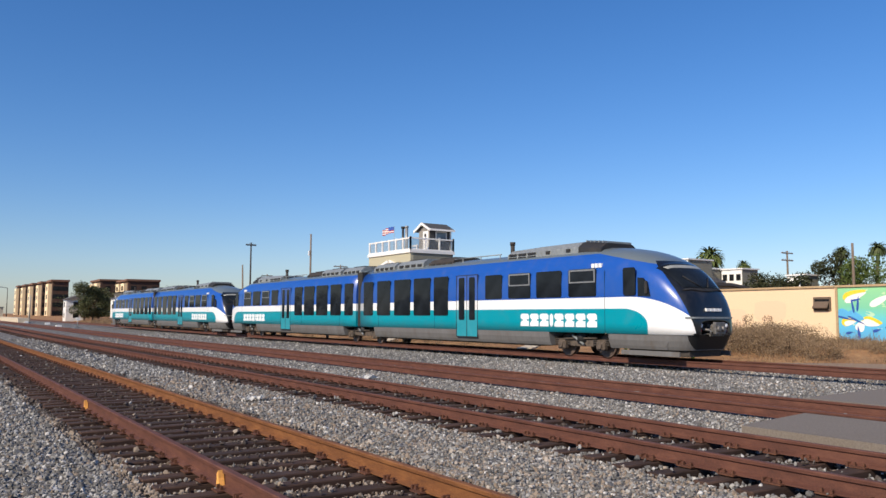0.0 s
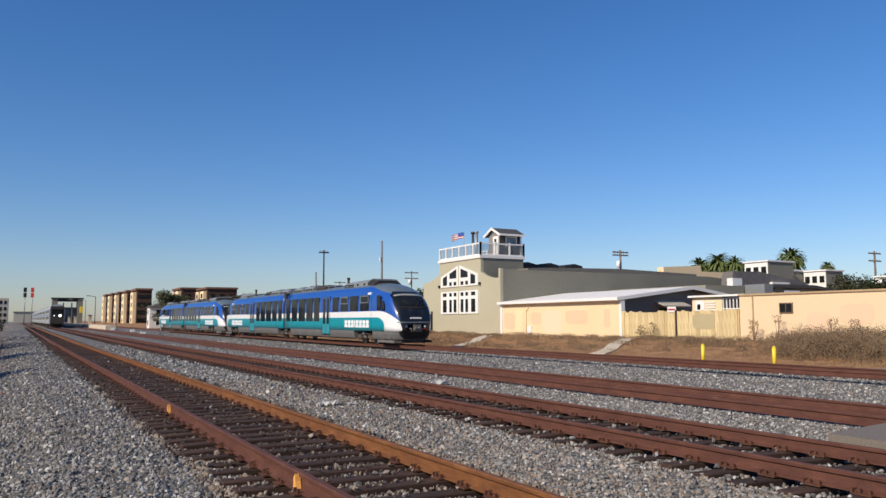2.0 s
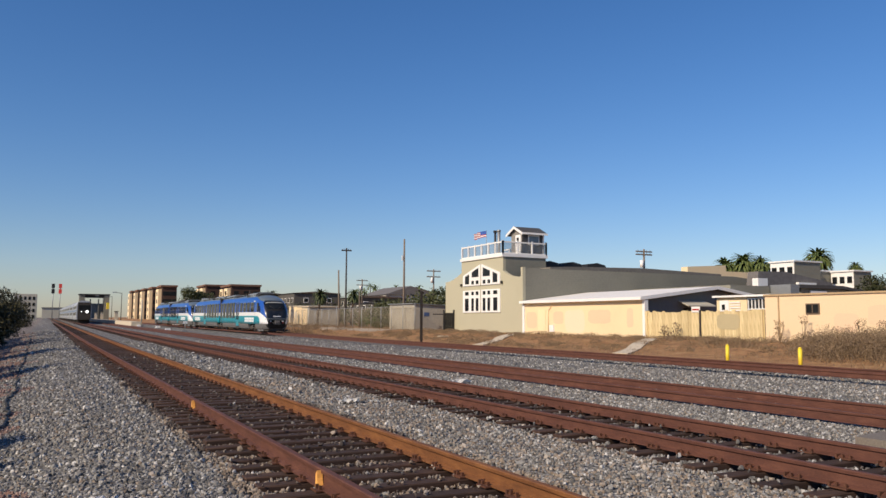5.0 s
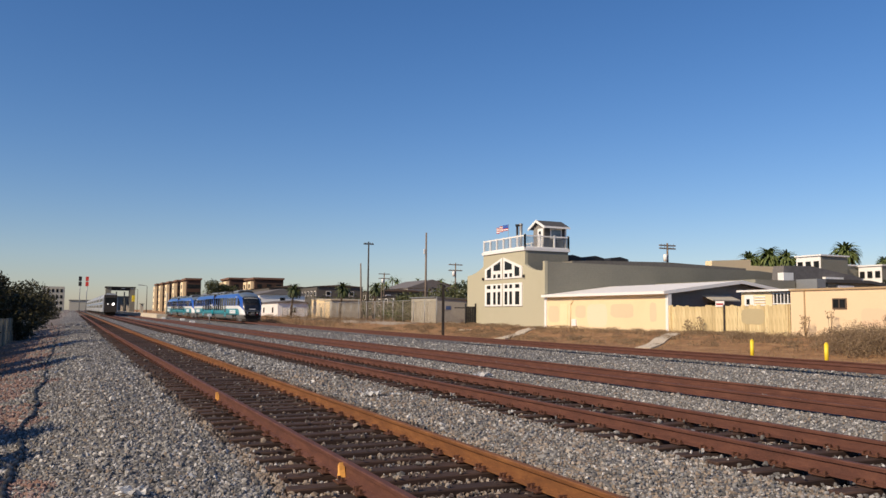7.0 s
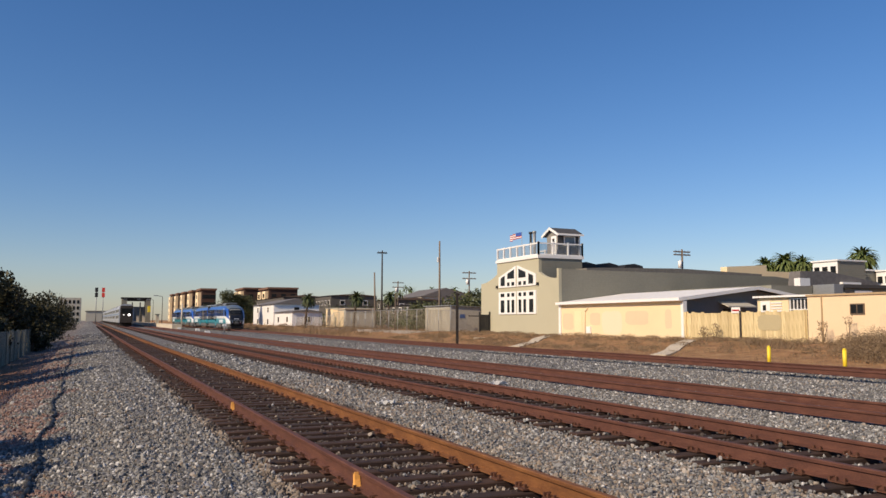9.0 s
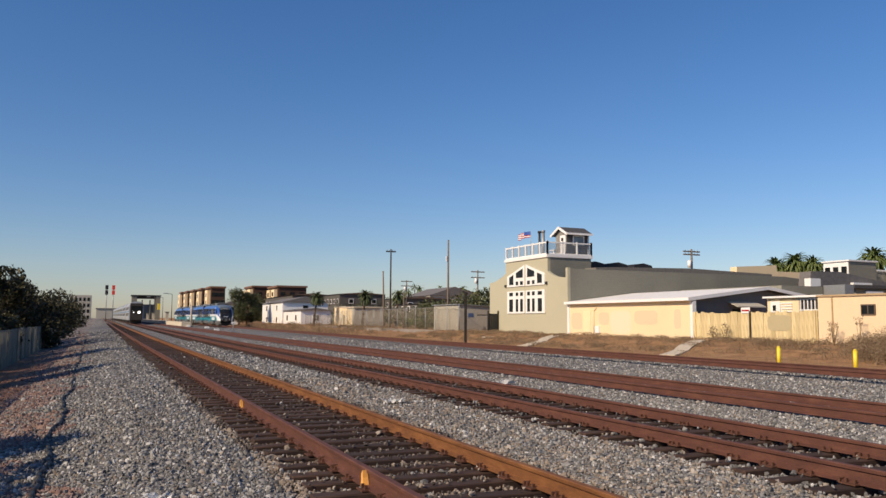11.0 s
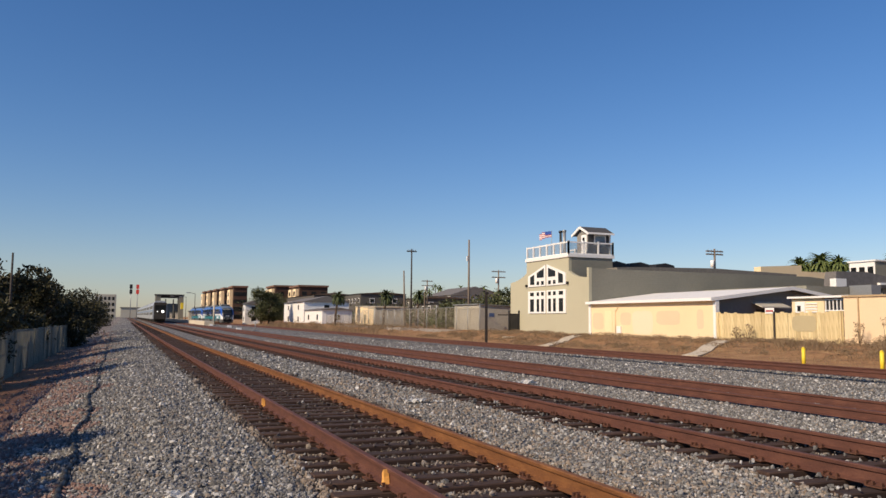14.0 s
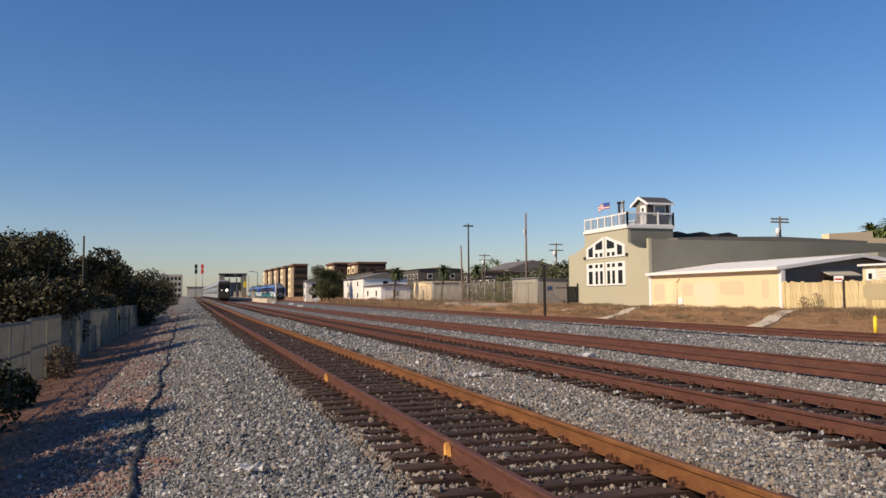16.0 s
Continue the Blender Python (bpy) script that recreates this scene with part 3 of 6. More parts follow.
def front_lip(near, z, th):
    """A thin ledge round the front at a height."""
    bm = bmesh.new()
    side = [(nose_x(y, z), y) for y in (0.64, 0.56, 0.50, 0.455, 0.425, 0.405, 0.395)]
    pts = side + [(-x, y) for x, y in side[::-1]]
    rows = []
    for x, y in pts:
        r = []
        for dx, dz in ((0.02, 0), (0.02, th), (-0.05, th), (-0.05, 0)):
            f = 1 + dx / max(abs(x), 0.5)
            q = y - dx
            r.append(bm.verts.new((x * f, q if near == 0 else CAR - q, z + dz)))
        rows.append(r)
    for a, b in zip(rows, rows[1:]):
        for i in range(4):
            bm.faces.new((a[i], a[(i + 1) % 4], b[(i + 1) % 4], b[i]))
    bm.faces.new(rows[0]), bm.faces.new(rows[-1])
    return bm


def pane_mesh(name, w, h, mat, r=0.07, thick=0.012):
    """A rounded pane standing in the yz plane, its outer face towards -x."""
    bm = bmesh.new()
    pts = []
    for cy, cz, a0 in ((w / 2 - r, h / 2 - r, 0), (-w / 2 + r, h / 2 - r, 90), (-w / 2 + r, -h / 2 + r, 180), (w / 2 - r, -h / 2 + r, 270)):
        for a in (0, 45, 90):
            pts.append((cy + r * math.cos(radians(a0 + a)), cz + r * math.sin(radians(a0 + a))))
    prism(bm, pts, "x", -thick, thick)
    return mesh_of(name, bm, mat)


def railcar():
    unit = thing("railcar", None, None, "blue, white and teal diesel railcar unit running on rails", "train", "coupled railcar units")
    for near in (0, 1):
        part("body", car_body(near), (LIVERY, RUBBER), unit)
        part("skirt", car_body(near, 0.0, 3.6, True), SKIRT, unit, "grey front skirt")
        part("skirt", car_body(near, 6.3, 19.5, True), SKIRT, unit, "grey side skirt streaked with dirt")
        for s in (-1, 1):
            for y in (3.62, 13.9, 18.95):
                yy = y if near == 0 else CAR - y
                boxpart("panel_seam", unit, SEAM, s * 1.409 - 0.006, s * 1.409 + 0.006, yy - 0.008, yy + 0.008, 0.84, 2.9)
            ya, yb = sorted((yc if near == 0 else CAR - yc for yc in (0.75, 3.1)))
            boxpart("side_deflector", unit, SKIRT, s * 1.20 - 0.02, s * 1.20 + 0.02, ya, yb, 0.17, 0.32, "pale grey deflector plate under the nose")
    bm = bmesh.new()
    fold = [(1.33 - 0.06 * (i % 2), CAR / 2 - 0.27 + i * 0.045) for i in range(13)]
    prism(bm, fold + [(-x, y) for x, y in fold[::-1]], "z", 0.85, 3.62)
    part("bellows", bm, RUBBER, unit, "black folded rubber bellows")
    # panes: (from, to, bottom, top) measured from one end; the same from the other end
    panes = [(9.19, 10.23, 2.05, 3.0), (7.54, 8.81, 2.05, 3.0), (5.92, 7.23, 2.05, 3.0), (4.28, 5.58, 2.05, 3.0), (2.62, 3.12, 2.05, 2.95),
             (19.2, 20.15, 1.40, 3.08), (17.55, 18.8, 1.40, 3.08), (15.77, 17.19, 1.40, 3.08), (14.13, 15.48, 1.40, 3.08), (12.78, 13.86, 1.40, 3.08)]
    for y0, y1, z0, z1 in panes:
        y0, y1 = y0 - 0.45 + 0.04 * y0, y1 - 0.45 + 0.04 * y1
        for side in (-1, 1):
            for end in (0, 1):
                ym = (y0 + y1) / 2
                me = pane_mesh("side_window", y1 - y0, z1 - z0, TRAINGLASS)
                o = new("side_window", me)
                o.parent = unit
                o.location = (side * 1.408, ym if end == 0 else CAR - ym, (z0 + z1) / 2)
                if z0 > 2 and int(ym) in (4, 8):
                    b = bmesh.new()
                    hw = (y1 - y0) * 0.47
                    for qa, qb, za, zb in ((-hw, hw, 0.40, 0.455), (-hw, hw, 0.0, 0.045), (-hw, -hw + 0.06, 0.045, 0.40), (hw - 0.06, hw, 0.045, 0.40)):
                        box(b, -0.024, 0.0, qa, qb, za, zb)
                    part("hopper_frame", b, HOPPER, o)
    # doors: two leaves with tall panes
    for side in (-1, 1):
        for end in (0, 1):
            ya, yb = 10.73, 12.2
            if end:
                ya, yb = CAR - yb, CAR - ya
            sx = side * 1.405
            bm = bmesh.new()
            for y in (ya - 0.03, (ya + yb) / 2 - 0.015, yb):
                box(bm, sx - 0.012, sx + 0.012, y, y + 0.03, 0.55, 3.08)
            box(bm, sx - 0.012, sx + 0.012, ya, yb, 3.05, 3.08)
            box(bm, sx - 0.012, sx + 0.012, ya, yb, 0.52, 0.55)
            part("door_frame", bm, RUBBER, unit)
            for i in range(2):
                y0 = ya + 0.02 + i * (yb - ya) / 2
                y1 = y0 + (yb - ya) / 2 - 0.05
                bm = bmesh.new()
                box(bm, sx - 0.008, sx + 0.008, y0, y1, 0.56, 3.04)
                d = part("door", bm, DOORPAINT, unit, "plug door leaf painted in blue, white and teal")
                o = new("door_pane", pane_mesh("door_pane", 0.40, 1.75, TRAINGLASS))
                o.parent, o.location = d, (side * 1.415, (y0 + y1) / 2, 2.1)
    # roof gear
    for end in (0, 1):
        def fl(y):
            return y if end == 0 else CAR - y
        # air conditioning: louvred rear, smooth middle, caged fan dome
        def flank(y0, y1, zt, zr, w, mat, name, label):
            a, b = sorted((fl(y0), fl(y1)))
            za, zb = (zt, zr) if (a == fl(y0)) else (zr, zt)
            bm = bmesh.new()
            rows = []
            for y, z in ((a, za), (b, zb)):
                rows.append([bm.verts.new((x, y, h)) for x, h in ((-w, 3.45), (-w * 0.96, z - 0.20), (-w * 0.72, z - 0.03), (-w * 0.6, z), (w * 0.6, z), (w * 0.72, z - 0.03), (w * 0.96, z - 0.20), (w, 3.45))])
            for i in range(8):
                bm.faces.new((rows[0][i], rows[0][(i + 1) % 8], rows[1][(i + 1) % 8], rows[1][i]))
            bm.faces.new(rows[0][::-1]), bm.faces.new(rows[1])
            return part(name, bm, mat, unit, label)

        def slots(host, w, cells):
            for ya, yb, z0, z1 in cells:
                a, b = sorted((fl(ya), fl(yb)))
                for s in (-1, 1):
                    boxpart("louvre", host, RUBBER, s * w * 0.97 - 0.035, s * w * 0.97 + 0.035, a, b, z0, z1)
        e = flank(7.55, 9.35, 4.02, 3.97, 0.95, STEEL, "roof_unit", "grey louvred roof equipment housing")
        slots(e, 0.95, [(7.65 + 0.57 * i, 8.1 + 0.57 * i, 3.72, 3.80) for i in range(3)] + [(7.65 + 0.57 * i, 8.1 + 0.57 * i, 3.60, 3.67) for i in range(3)])
        e = flank(5.35, 7.55, 4.04, 4.02, 0.95, STEEL, "roof_unit", "pale grey smooth roof equipment housing")
        slots(e, 0.95, [(5.75, 5.95, 3.68, 3.80), (6.85, 7.05, 3.68, 3.80)])
        e = flank(4.25, 5.35, 3.92, 4.03, 0.93, RUBBER, "fan_housing", "black caged fan housing")
        for i in range(5):
            a, b = sorted((fl(4.35 + i * 0.2), fl(4.39 + i * 0.2)))
            boxpart("cage_bar", e, STEEL, -0.70, 0.70, a, b, 3.93 + i * 0.018, 4.0 + i * 0.018)
        for y0, y1, zt, w in ((13.3, 15.3, 3.98, 0.85), (15.6, 18.0, 4.04, 0.95), (18.3, 20.4, 4.02, 0.92)):
            e = flank(y0, y1, zt, zt - 0.03, w, STEEL if y0 > 14 else UNDER, "roof_unit", "grey roof equipment housing with dark vents")
            k = 4
            slots(e, w, [(y0 + 0.15 + (y1 - y0 - 0.2) * i / k, y0 + 0.05 + (y1 - y0 - 0.2) * (i + 0.8) / k, zt - 0.36, zt - 0.24) for i in range(k)])
            a, b = sorted((fl(y0 + 0.4), fl(y1 - 0.4)))
            boxpart("roof_hatch", e, RUBBER, -0.45, 0.45, a, b, zt - 0.02, zt + 0.035)
        bm = bmesh.new()
        rod(bm, (-0.55, fl(9.5), 3.55), (-0.55, fl(9.5), 4.22), 0.085, n=12)
        rod(bm, (-0.55, fl(9.5), 4.22), (-0.55, fl(9.5), 4.34), 0.11, n=12)
        part("exhaust_stack", bm, UNDER, unit)
        for s in (-1, 1):
            bm = bmesh.new()
            for y in (10.0, 11.3, 12.6):
                rod(bm, (s * 0.8, fl(y), 3.5), (s * 0.8, fl(y), 3.86), 0.02, n=5)
            rod(bm, (s * 0.8, fl(9.9), 3.86), (s * 0.8, fl(13.2), 3.86), 0.022, n=5)
            part("roof_rail", bm, STEEL, unit)
        # front: lamps, coupler, wiper, number film
        sg = 1 if end == 0 else -1
        for s in (-1, 1):
            for x, z, r, mat, nm, lb in ((0.60, 1.12, 0.075, LOGO, "head_lamp", "clear round lamp in the recess"), (0.60, 0.97, 0.05, TAIL, "tail_lamp", "red tail lamp")):
                bm = bmesh.new()
                bmesh.ops.create_icosphere(bm, subdivisions=2, radius=r, matrix=pose(s * x, fl(0.44), z) @ Matrix.Diagonal((1, 0.6, 1, 1)))
                part(nm, bm, mat, unit, lb)
                bm = bmesh.new()
                rod(bm, (s * x, fl(0.74), z), (s * x, fl(0.45), z), r * 1.15, n=12)
                part("lamp_housing", bm, UNDER, unit)
        bm = bmesh.new()
        ya, yb = sorted((fl(0.28), fl(0.80)))
        box(bm, -0.15, 0.15, ya, yb, 0.92, 1.16)
        ya, yb = sorted((fl(0.18), fl(0.30)))
        box(bm, -0.24, 0.24, ya, yb, 0.86, 1.22)
        bmesh.ops.bevel(bm, geom=bm.edges[:], offset=0.02, segments=1, affect="EDGES")
        for x in (-0.12, 0.10):
            rod(bm, (x, fl(0.10), 1.02), (x, fl(0.20), 1.02), 0.07, 0.10, 10)
        for x in (-0.38, 0.38):
            rod(bm, (x, fl(0.27), 0.98), (x, fl(0.70), 1.02), 0.04, n=7)
            rod(bm, (x, fl(0.27), 0.98), (x * 0.7, fl(0.32), 0.80), 0.03, n=6)
        box(bm, -0.30, 0.30, min(fl(0.32), fl(0.60)), max(fl(0.32), fl(0.60)), 0.80, 0.88)
        part("coupler", bm, COUPLER, unit, "grey centre coupler with hoses")
        part("front_lip", front_lip(end, 1.33, 0.05), STEEL, unit, "thin grey ledge over the coupler recess")
        bm = bmesh.new()
        prism(bm, [(-1.1, fl(2.6)), (1.1, fl(2.6)), (1.05, fl(1.3)), (0.75, fl(0.75)), (-0.75, fl(0.75)), (-1.05, fl(1.3))], "z", 0.16, 0.34)
        part("front_skirt", bm, UNDER, unit)
        # wordmark as eight plain blocks; fleet number as bars
        for s in (-1, 1):
            x0, x1 = sorted((s * 1.408, s * 1.420))
            a = 3.95
            for i in range(8):
                wdt = 0.20 if i == 4 else 0.50
                ya, yb = a + 0.03, a + wdt
                bm = bmesh.new()
                r = 0.07
                ends = [(ya + r, 1.02), (yb - r, 1.02), (yb, 1.02 + r), (yb, 1.48 - r), (yb - r, 1.48), (ya + r, 1.48), (ya, 1.48 - r), (ya, 1.02 + r)]
                if i == 4:
                    prism(bm, [(fl(p), q) for p, q in ends], "x", x0, x1)
                else:
                    gap = 0.13 if i % 2 else 0.10
                    low = [(ya, 1.02), (yb, 1.02), (yb, 1.21 - r), (yb - r, 1.22), (ya, 1.22)]
                    up = [(ya, 1.27), (yb - r, 1.27), (yb, 1.27 + r), (yb, 1.48 - r), (yb - r, 1.48), (ya + r, 1.48), (ya, 1.48 - r)]
                    for pts in (low, up):
                        prism(bm, [(fl(p), q) for p, q in pts], "x", x0, x1)
                    prism(bm, [(fl(p), q) for p, q in ((ya + gap, 1.22), (yb - gap, 1.22), (yb - gap, 1.27), (ya + gap, 1.27))], "x", x0, x1)
                part("wordmark_block", bm, LOGO, unit, "white block of the side wordmark")
                a += wdt + 0.045
            bm = bmesh.new()
            for i in range(3):
                ya, yb = sorted((fl(3.8 + i * 0.17), fl(3.93 + i * 0.17)))
                box(bm, s * 1.3 - 0.06, s * 1.3 + 0.06, ya, yb, 3.02, 3.16)
            part("number_bars", bm, LOGO, unit)
        bm = bmesh.new()
        for i in range(4):
            xa = -0.36 + i * 0.19
            ym = fl(nose_y(xa + 0.07, 1.60) - 0.015)
            box(bm, xa, xa + 0.15, ym - 0.04, ym + 0.04, 1.55, 1.64)
        part("front_mark", bm, LOGO, unit)
        part("windscreen", nose_patch(end, 0.76, 1.62, 0.80, 0.014), TRAINGLASS, unit, "dark raked windscreen")
        part("sun_blind", nose_patch(end, 1.36, 1.48, 0.70, 0.018, 0.008), VISOR, unit, "pale blind behind the windscreen's top")
        part("windscreen_sill", nose_patch(end, 0.69, 0.735, 0.84, 0.03, 0.03), RUBBER, unit)
        bm = bmesh.new()
        for x in (-1, 1):
            p = [(x * 0.15, 0.76), (x * 0.62, 1.10)]
            rod(bm, *[(a, fl(b - 0.03), nose_z(a, b) + 0.04) for a, b in p], 0.016, n=5)
        part("wiper", bm, RUBBER, unit)
        # rear view camera pod and driver's small window
        for s in (-1, 1):
            bm = bmesh.new()
            pts = [(1.72, 2.02), (2.22, 2.02), (2.22, 2.62), (2.0, 2.60), (1.80, 2.36)]
            prism(bm, [(fl(p), q) for p, q in pts], "x", s * 1.30, s * 1.372)
            part("cab_window", bm, TRAINGLASS, unit, "small five-sided cab side window")
            bm = bmesh.new()
            ya, yb = sorted((fl(1.80), fl(1.90)))
            box(bm, s * 1.40 - 0.04, s * 1.40 + 0.04, ya, yb, 2.1, 2.5)
            bmesh.ops.bevel(bm, geom=bm.edges[:], offset=0.02, segments=1, affect="EDGES")
            part("mirror_pod", bm, RUBBER, unit)
    # under frame boxes
    bm = bmesh.new()
    for a, b in ((7.2, 18.8), (CAR - 18.8, CAR - 7.2)):
        box(bm, -1.15, 1.15, a, b, 0.30, 0.75)
    part("underframe", bm, UNDER, unit)
    # bogies
    for yc, wb in ((5.05, 1.9), (CAR / 2, 2.65), (CAR - 5.05, 1.9)):
        bm = bmesh.new()
        for s in (-1, 1):
            prism(bm, [(yc - wb / 2 - 0.5, 0.50), (yc - wb / 2 - 0.3, 0.44), (yc - 0.5, 0.36), (yc + 0.5, 0.36), (yc + wb / 2 + 0.3, 0.44), (yc + wb / 2 + 0.5, 0.50), (yc + wb / 2 + 0.5, 0.64),
                       (yc + 0.6, 0.58), (yc - 0.6, 0.58), (yc - wb / 2 - 0.5, 0.64)], "x", s * 1.02 - 0.07, s * 1.02 + 0.07)
            rod(bm, (s * 1.14, yc - 0.8, 0.66), (s * 1.14, yc + 0.8, 0.60), 0.035, n=6)
        box(bm, -1.0, 1.0, yc - 0.25, yc + 0.25, 0.4, 0.7)
        bg = part("bogie", bm, BOGIE, unit, "grimy brown steel bogie")
        for s in (-1, 1):
            for d in (-wb / 2, wb / 2):
                bm = bmesh.new()
                box(bm, s * 1.07 - 0.12, s * 1.07 + 0.12, yc + d - 0.20, yc + d + 0.20, 0.24, 0.54)
                bmesh.ops.bevel(bm, geom=bm.edges[:], offset=0.05, segments=1, affect="EDGES")
                rod(bm, (s * 1.18, yc + d, 0.40), (s * 1.23, yc + d, 0.40), 0.11, n=10)
                part("axle_box", bm, BOGIE, bg)
                for q in (-0.30, 0.30):
                    bm = bmesh.new()
                    for k in range(4):
                        rod(bm, (s * 1.06, yc + d + q, 0.40 + k * 0.075), (s * 1.06, yc + d + q, 0.45 + k * 0.075), 0.095, n=9)
                    part("spring", bm, UNDER, bg)
            bm = bmesh.new()
            rod(bm, (s * 1.02, yc, 0.52), (s * 1.02, yc, 0.86), 0.24, 0.20, 12)
            part("air_bag", bm, RUBBER, bg)
            bm = bmesh.new()
            rod(bm, (s * 1.20, yc - 0.22, 0.42), (s * 1.20, yc + 0.34, 0.74), 0.045, n=7)
            part("damper", bm, STEEL, bg)
        for d in (-wb / 2, wb / 2):
            bm = bmesh.new()
            rod(bm, (-0.85, 0, 0), (0.85, 0, 0), 0.08)
            for s in (-1, 1):
                rod(bm, (s * 0.70, 0, 0), (s * 0.83, 0, 0), 0.40, n=20)
                rod(bm, (s * 0.66, 0, 0), (s * 0.70, 0, 0), 0.43, n=20)
            w = part("wheelset", bm, WHEEL, bg)
            w.location = (0, yc + d, 0.40)
    return unit


HOPPER = paint("dull_aluminium", (0.22, 0.23, 0.24), 0.45, 0.1, 10, 1.0, 0.0, 0.2, space="o")
SEAM = paint("dark_seam", (0.01, 0.04, 0.07), 0.6, 0.1, 10, 1.0, 0.0, space="o")
BOGIE = paint("mud_brown_bogie_iron", (0.085, 0.066, 0.052), 0.85, 0.45, 9, 2.0, 0.35, 0.0, space="o")
COUPLER = paint("worn_coupler_iron", (0.16, 0.155, 0.15), 0.55, 0.4, 9, 2.0, 0.2, 0.4, space="o")
VISOR = paint("pale_visor_band", (0.30, 0.31, 0.29), 0.3, 0.1, 6, 1.0, 0.0, space="o")
WHEEL = mat_rust("worn_wheel_steel", (0.05, 0.035, 0.03), (0.10, 0.07, 0.055), (0.20, 0.15, 0.12), 0.5)
TAIL = paint("red_lens", (0.35, 0.01, 0.01), 0.2, 0.05, 10, 1, 0.0, space="o")


def door_paint():
    n = Nodes("door_paint", 0.3)
    z = n.xyz(n.obj())[2]
    c = n.mix(n.m("GREATER_THAN", z, 2.02), (0.78, 0.79, 0.80), (0.015, 0.080, 0.37))
    c = n.mix(n.m("LESS_THAN", z, 1.64), c, (0.004, 0.27, 0.35))
    n.set("Base Color", n.mix(0.12, c, n.ramp(n.noise(n.obj(), 3, 5), [(0.3, (0.1, 0.1, 0.1)), (0.7, (0.4, 0.4, 0.4))])))
    return n.mat


DOORPAINT = door_paint()
UNIT_A = railcar()
UNIT_B = copy_thing(UNIT_A, pose(20.2, 60, 0.1))

# ---- buildings beside the line ----
FX = 37.0        # the street line of the buildings


def clubhouse():
    c = thing("clubhouse", None, None, "two-storey beige stucco clubhouse with roof deck and grey siding", "building")
    y0, y1, ym = 57.8, 72.6, 64.95
    z0 = 0.25
    # stepped front: shoulders slope up to the deck block
    front = [(y0, z0), (y1, z0), (y1, 5.36), (71.6, 5.44), (70.7, 5.63), (69.8, 5.90), (69.1, 6.18), (69.1, 7.35), (61.1, 7.35), (61.1, 5.98), (60.5, 5.70), (59.75, 5.47), (59.0, 5.34), (58.2, 5.30), (y0 + 0.3, 5.31), (y0 + 0.3, 6.12), (y0, 6.12)]
    bm = bmesh.new()
    prism(bm, front, "x", FX, FX + 0.3)
    part("front_wall", bm, BEIGE, c, "beige stucco front with stepped shoulders")
    bm = bmesh.new()
    prism(bm, [(FX + 0.3, z0), (65.4, z0), (65.4, 5.80), (62.5, 6.03), (FX + 0.3, 6.05)], "y", y0 + 0.02, y0 + 0.32)
    part("side_wall", bm, SIDING, c, "grey lap siding side wall")
    bm = bmesh.new()
    prism(bm, [(FX + 0.3, z0), (62.5, z0), (62.5, 5.3), (FX + 0.3, 5.3)], "y", y1 - 0.32, y1 - 0.02)
    part("rear_wall", bm, SIDING, c)
    boxpart("end_wall", c, SIDING, 62.2, 62.5, y0 + 0.32, y1 - 0.32, z0, 5.9)
    bm = bmesh.new()
    prism(bm, [(41.0, 5.2), (62.4, 5.2), (62.4, 6.35), (52, 6.62), (43, 6.45), (41.0, 6.35)], "y", y0 + 1.6, y1)
    part("roof", bm, FLATROOF, c, "flat grey gravelled roof")
    bm = bmesh.new()
    for x in (41.9, 44.6, 47.6):
        prism(bm, [(x, 5.5), (x + 3.2, 5.5), (x + 2.6, 7.05), (x + 1.6, 7.25), (x + 0.5, 7.1)], "y", 63, 66)
    part("roof_tarp", bm, BLACK, c, "dark covered roof units")
    # deck block
    boxpart("deck_side", c, SIDING, FX + 0.3, 41.7, 61.1, 61.35, 5.3, 7.3)
    boxpart("deck_back", c, SIDING, 41.45, 41.7, 61.35, 68.9, 5.3, 7.3)
    boxpart("deck_floor", c, WHITE, FX - 0.12, 41.85, 61.0, 69.2, 7.28, 7.56)
    def rail_run(p, q, n, tall):
        bm = bmesh.new()
        p, q = Vector(p), Vector(q)
        d = (q - p).normalized()
        s = Vector((-d.y, d.x, 0)) * 0.05
        for zz, th in ((1.08, 0.12), (0.06, 0.10)):
            a, b = p + Vector((0, 0, zz)), q + Vector((0, 0, zz))
            vs = [a - s, a + s, b + s, b - s]
            lo = [bm.verts.new(v) for v in vs]
            hi = [bm.verts.new(v + Vector((0, 0, th))) for v in vs]
            bm.faces.new(lo), bm.faces.new(hi)
            for i in range(4):
                bm.faces.new((lo[i], lo[(i + 1) % 4], hi[(i + 1) % 4], hi[i]))
        r = part("deck_railing", bm, WHITE, c, "white railing with clear panels")
        for i in range(n + 1):
            a = p.lerp(q, i / n)
            bm = bmesh.new()
            box(bm, a.x - 0.07, a.x + 0.07, a.y - 0.07, a.y + 0.07, a.z, a.z + tall)
            part("post", bm, WHITE, r)
        for i in range(n):
            a, b = p.lerp(q, (i + 0.06) / n), p.lerp(q, (i + 0.94) / n)
            bm = bmesh.new()
            box(bm, min(a.x, b.x) - 0.006, max(a.x, b.x) + 0.006, min(a.y, b.y) - 0.006, max(a.y, b.y) + 0.006, a.z + 0.2, a.z + 1.06)
            g = part("clear_panel", bm, CLEAR, r)
    rail_run((FX, 61.12, 7.5), (FX, 68.95, 7.5), 6, 1.25)
    rail_run((FX, 61.12, 7.5), (41.75, 61.12, 7.5), 3, 1.3)
    rail_run((41.75, 61.12, 7.5), (41.75, 68.95, 7.5), 6, 1.25)
    # lookout cabin
    cx0, cx1, cy0, cy1 = 39.2, 41.55, 61.35, 63.2
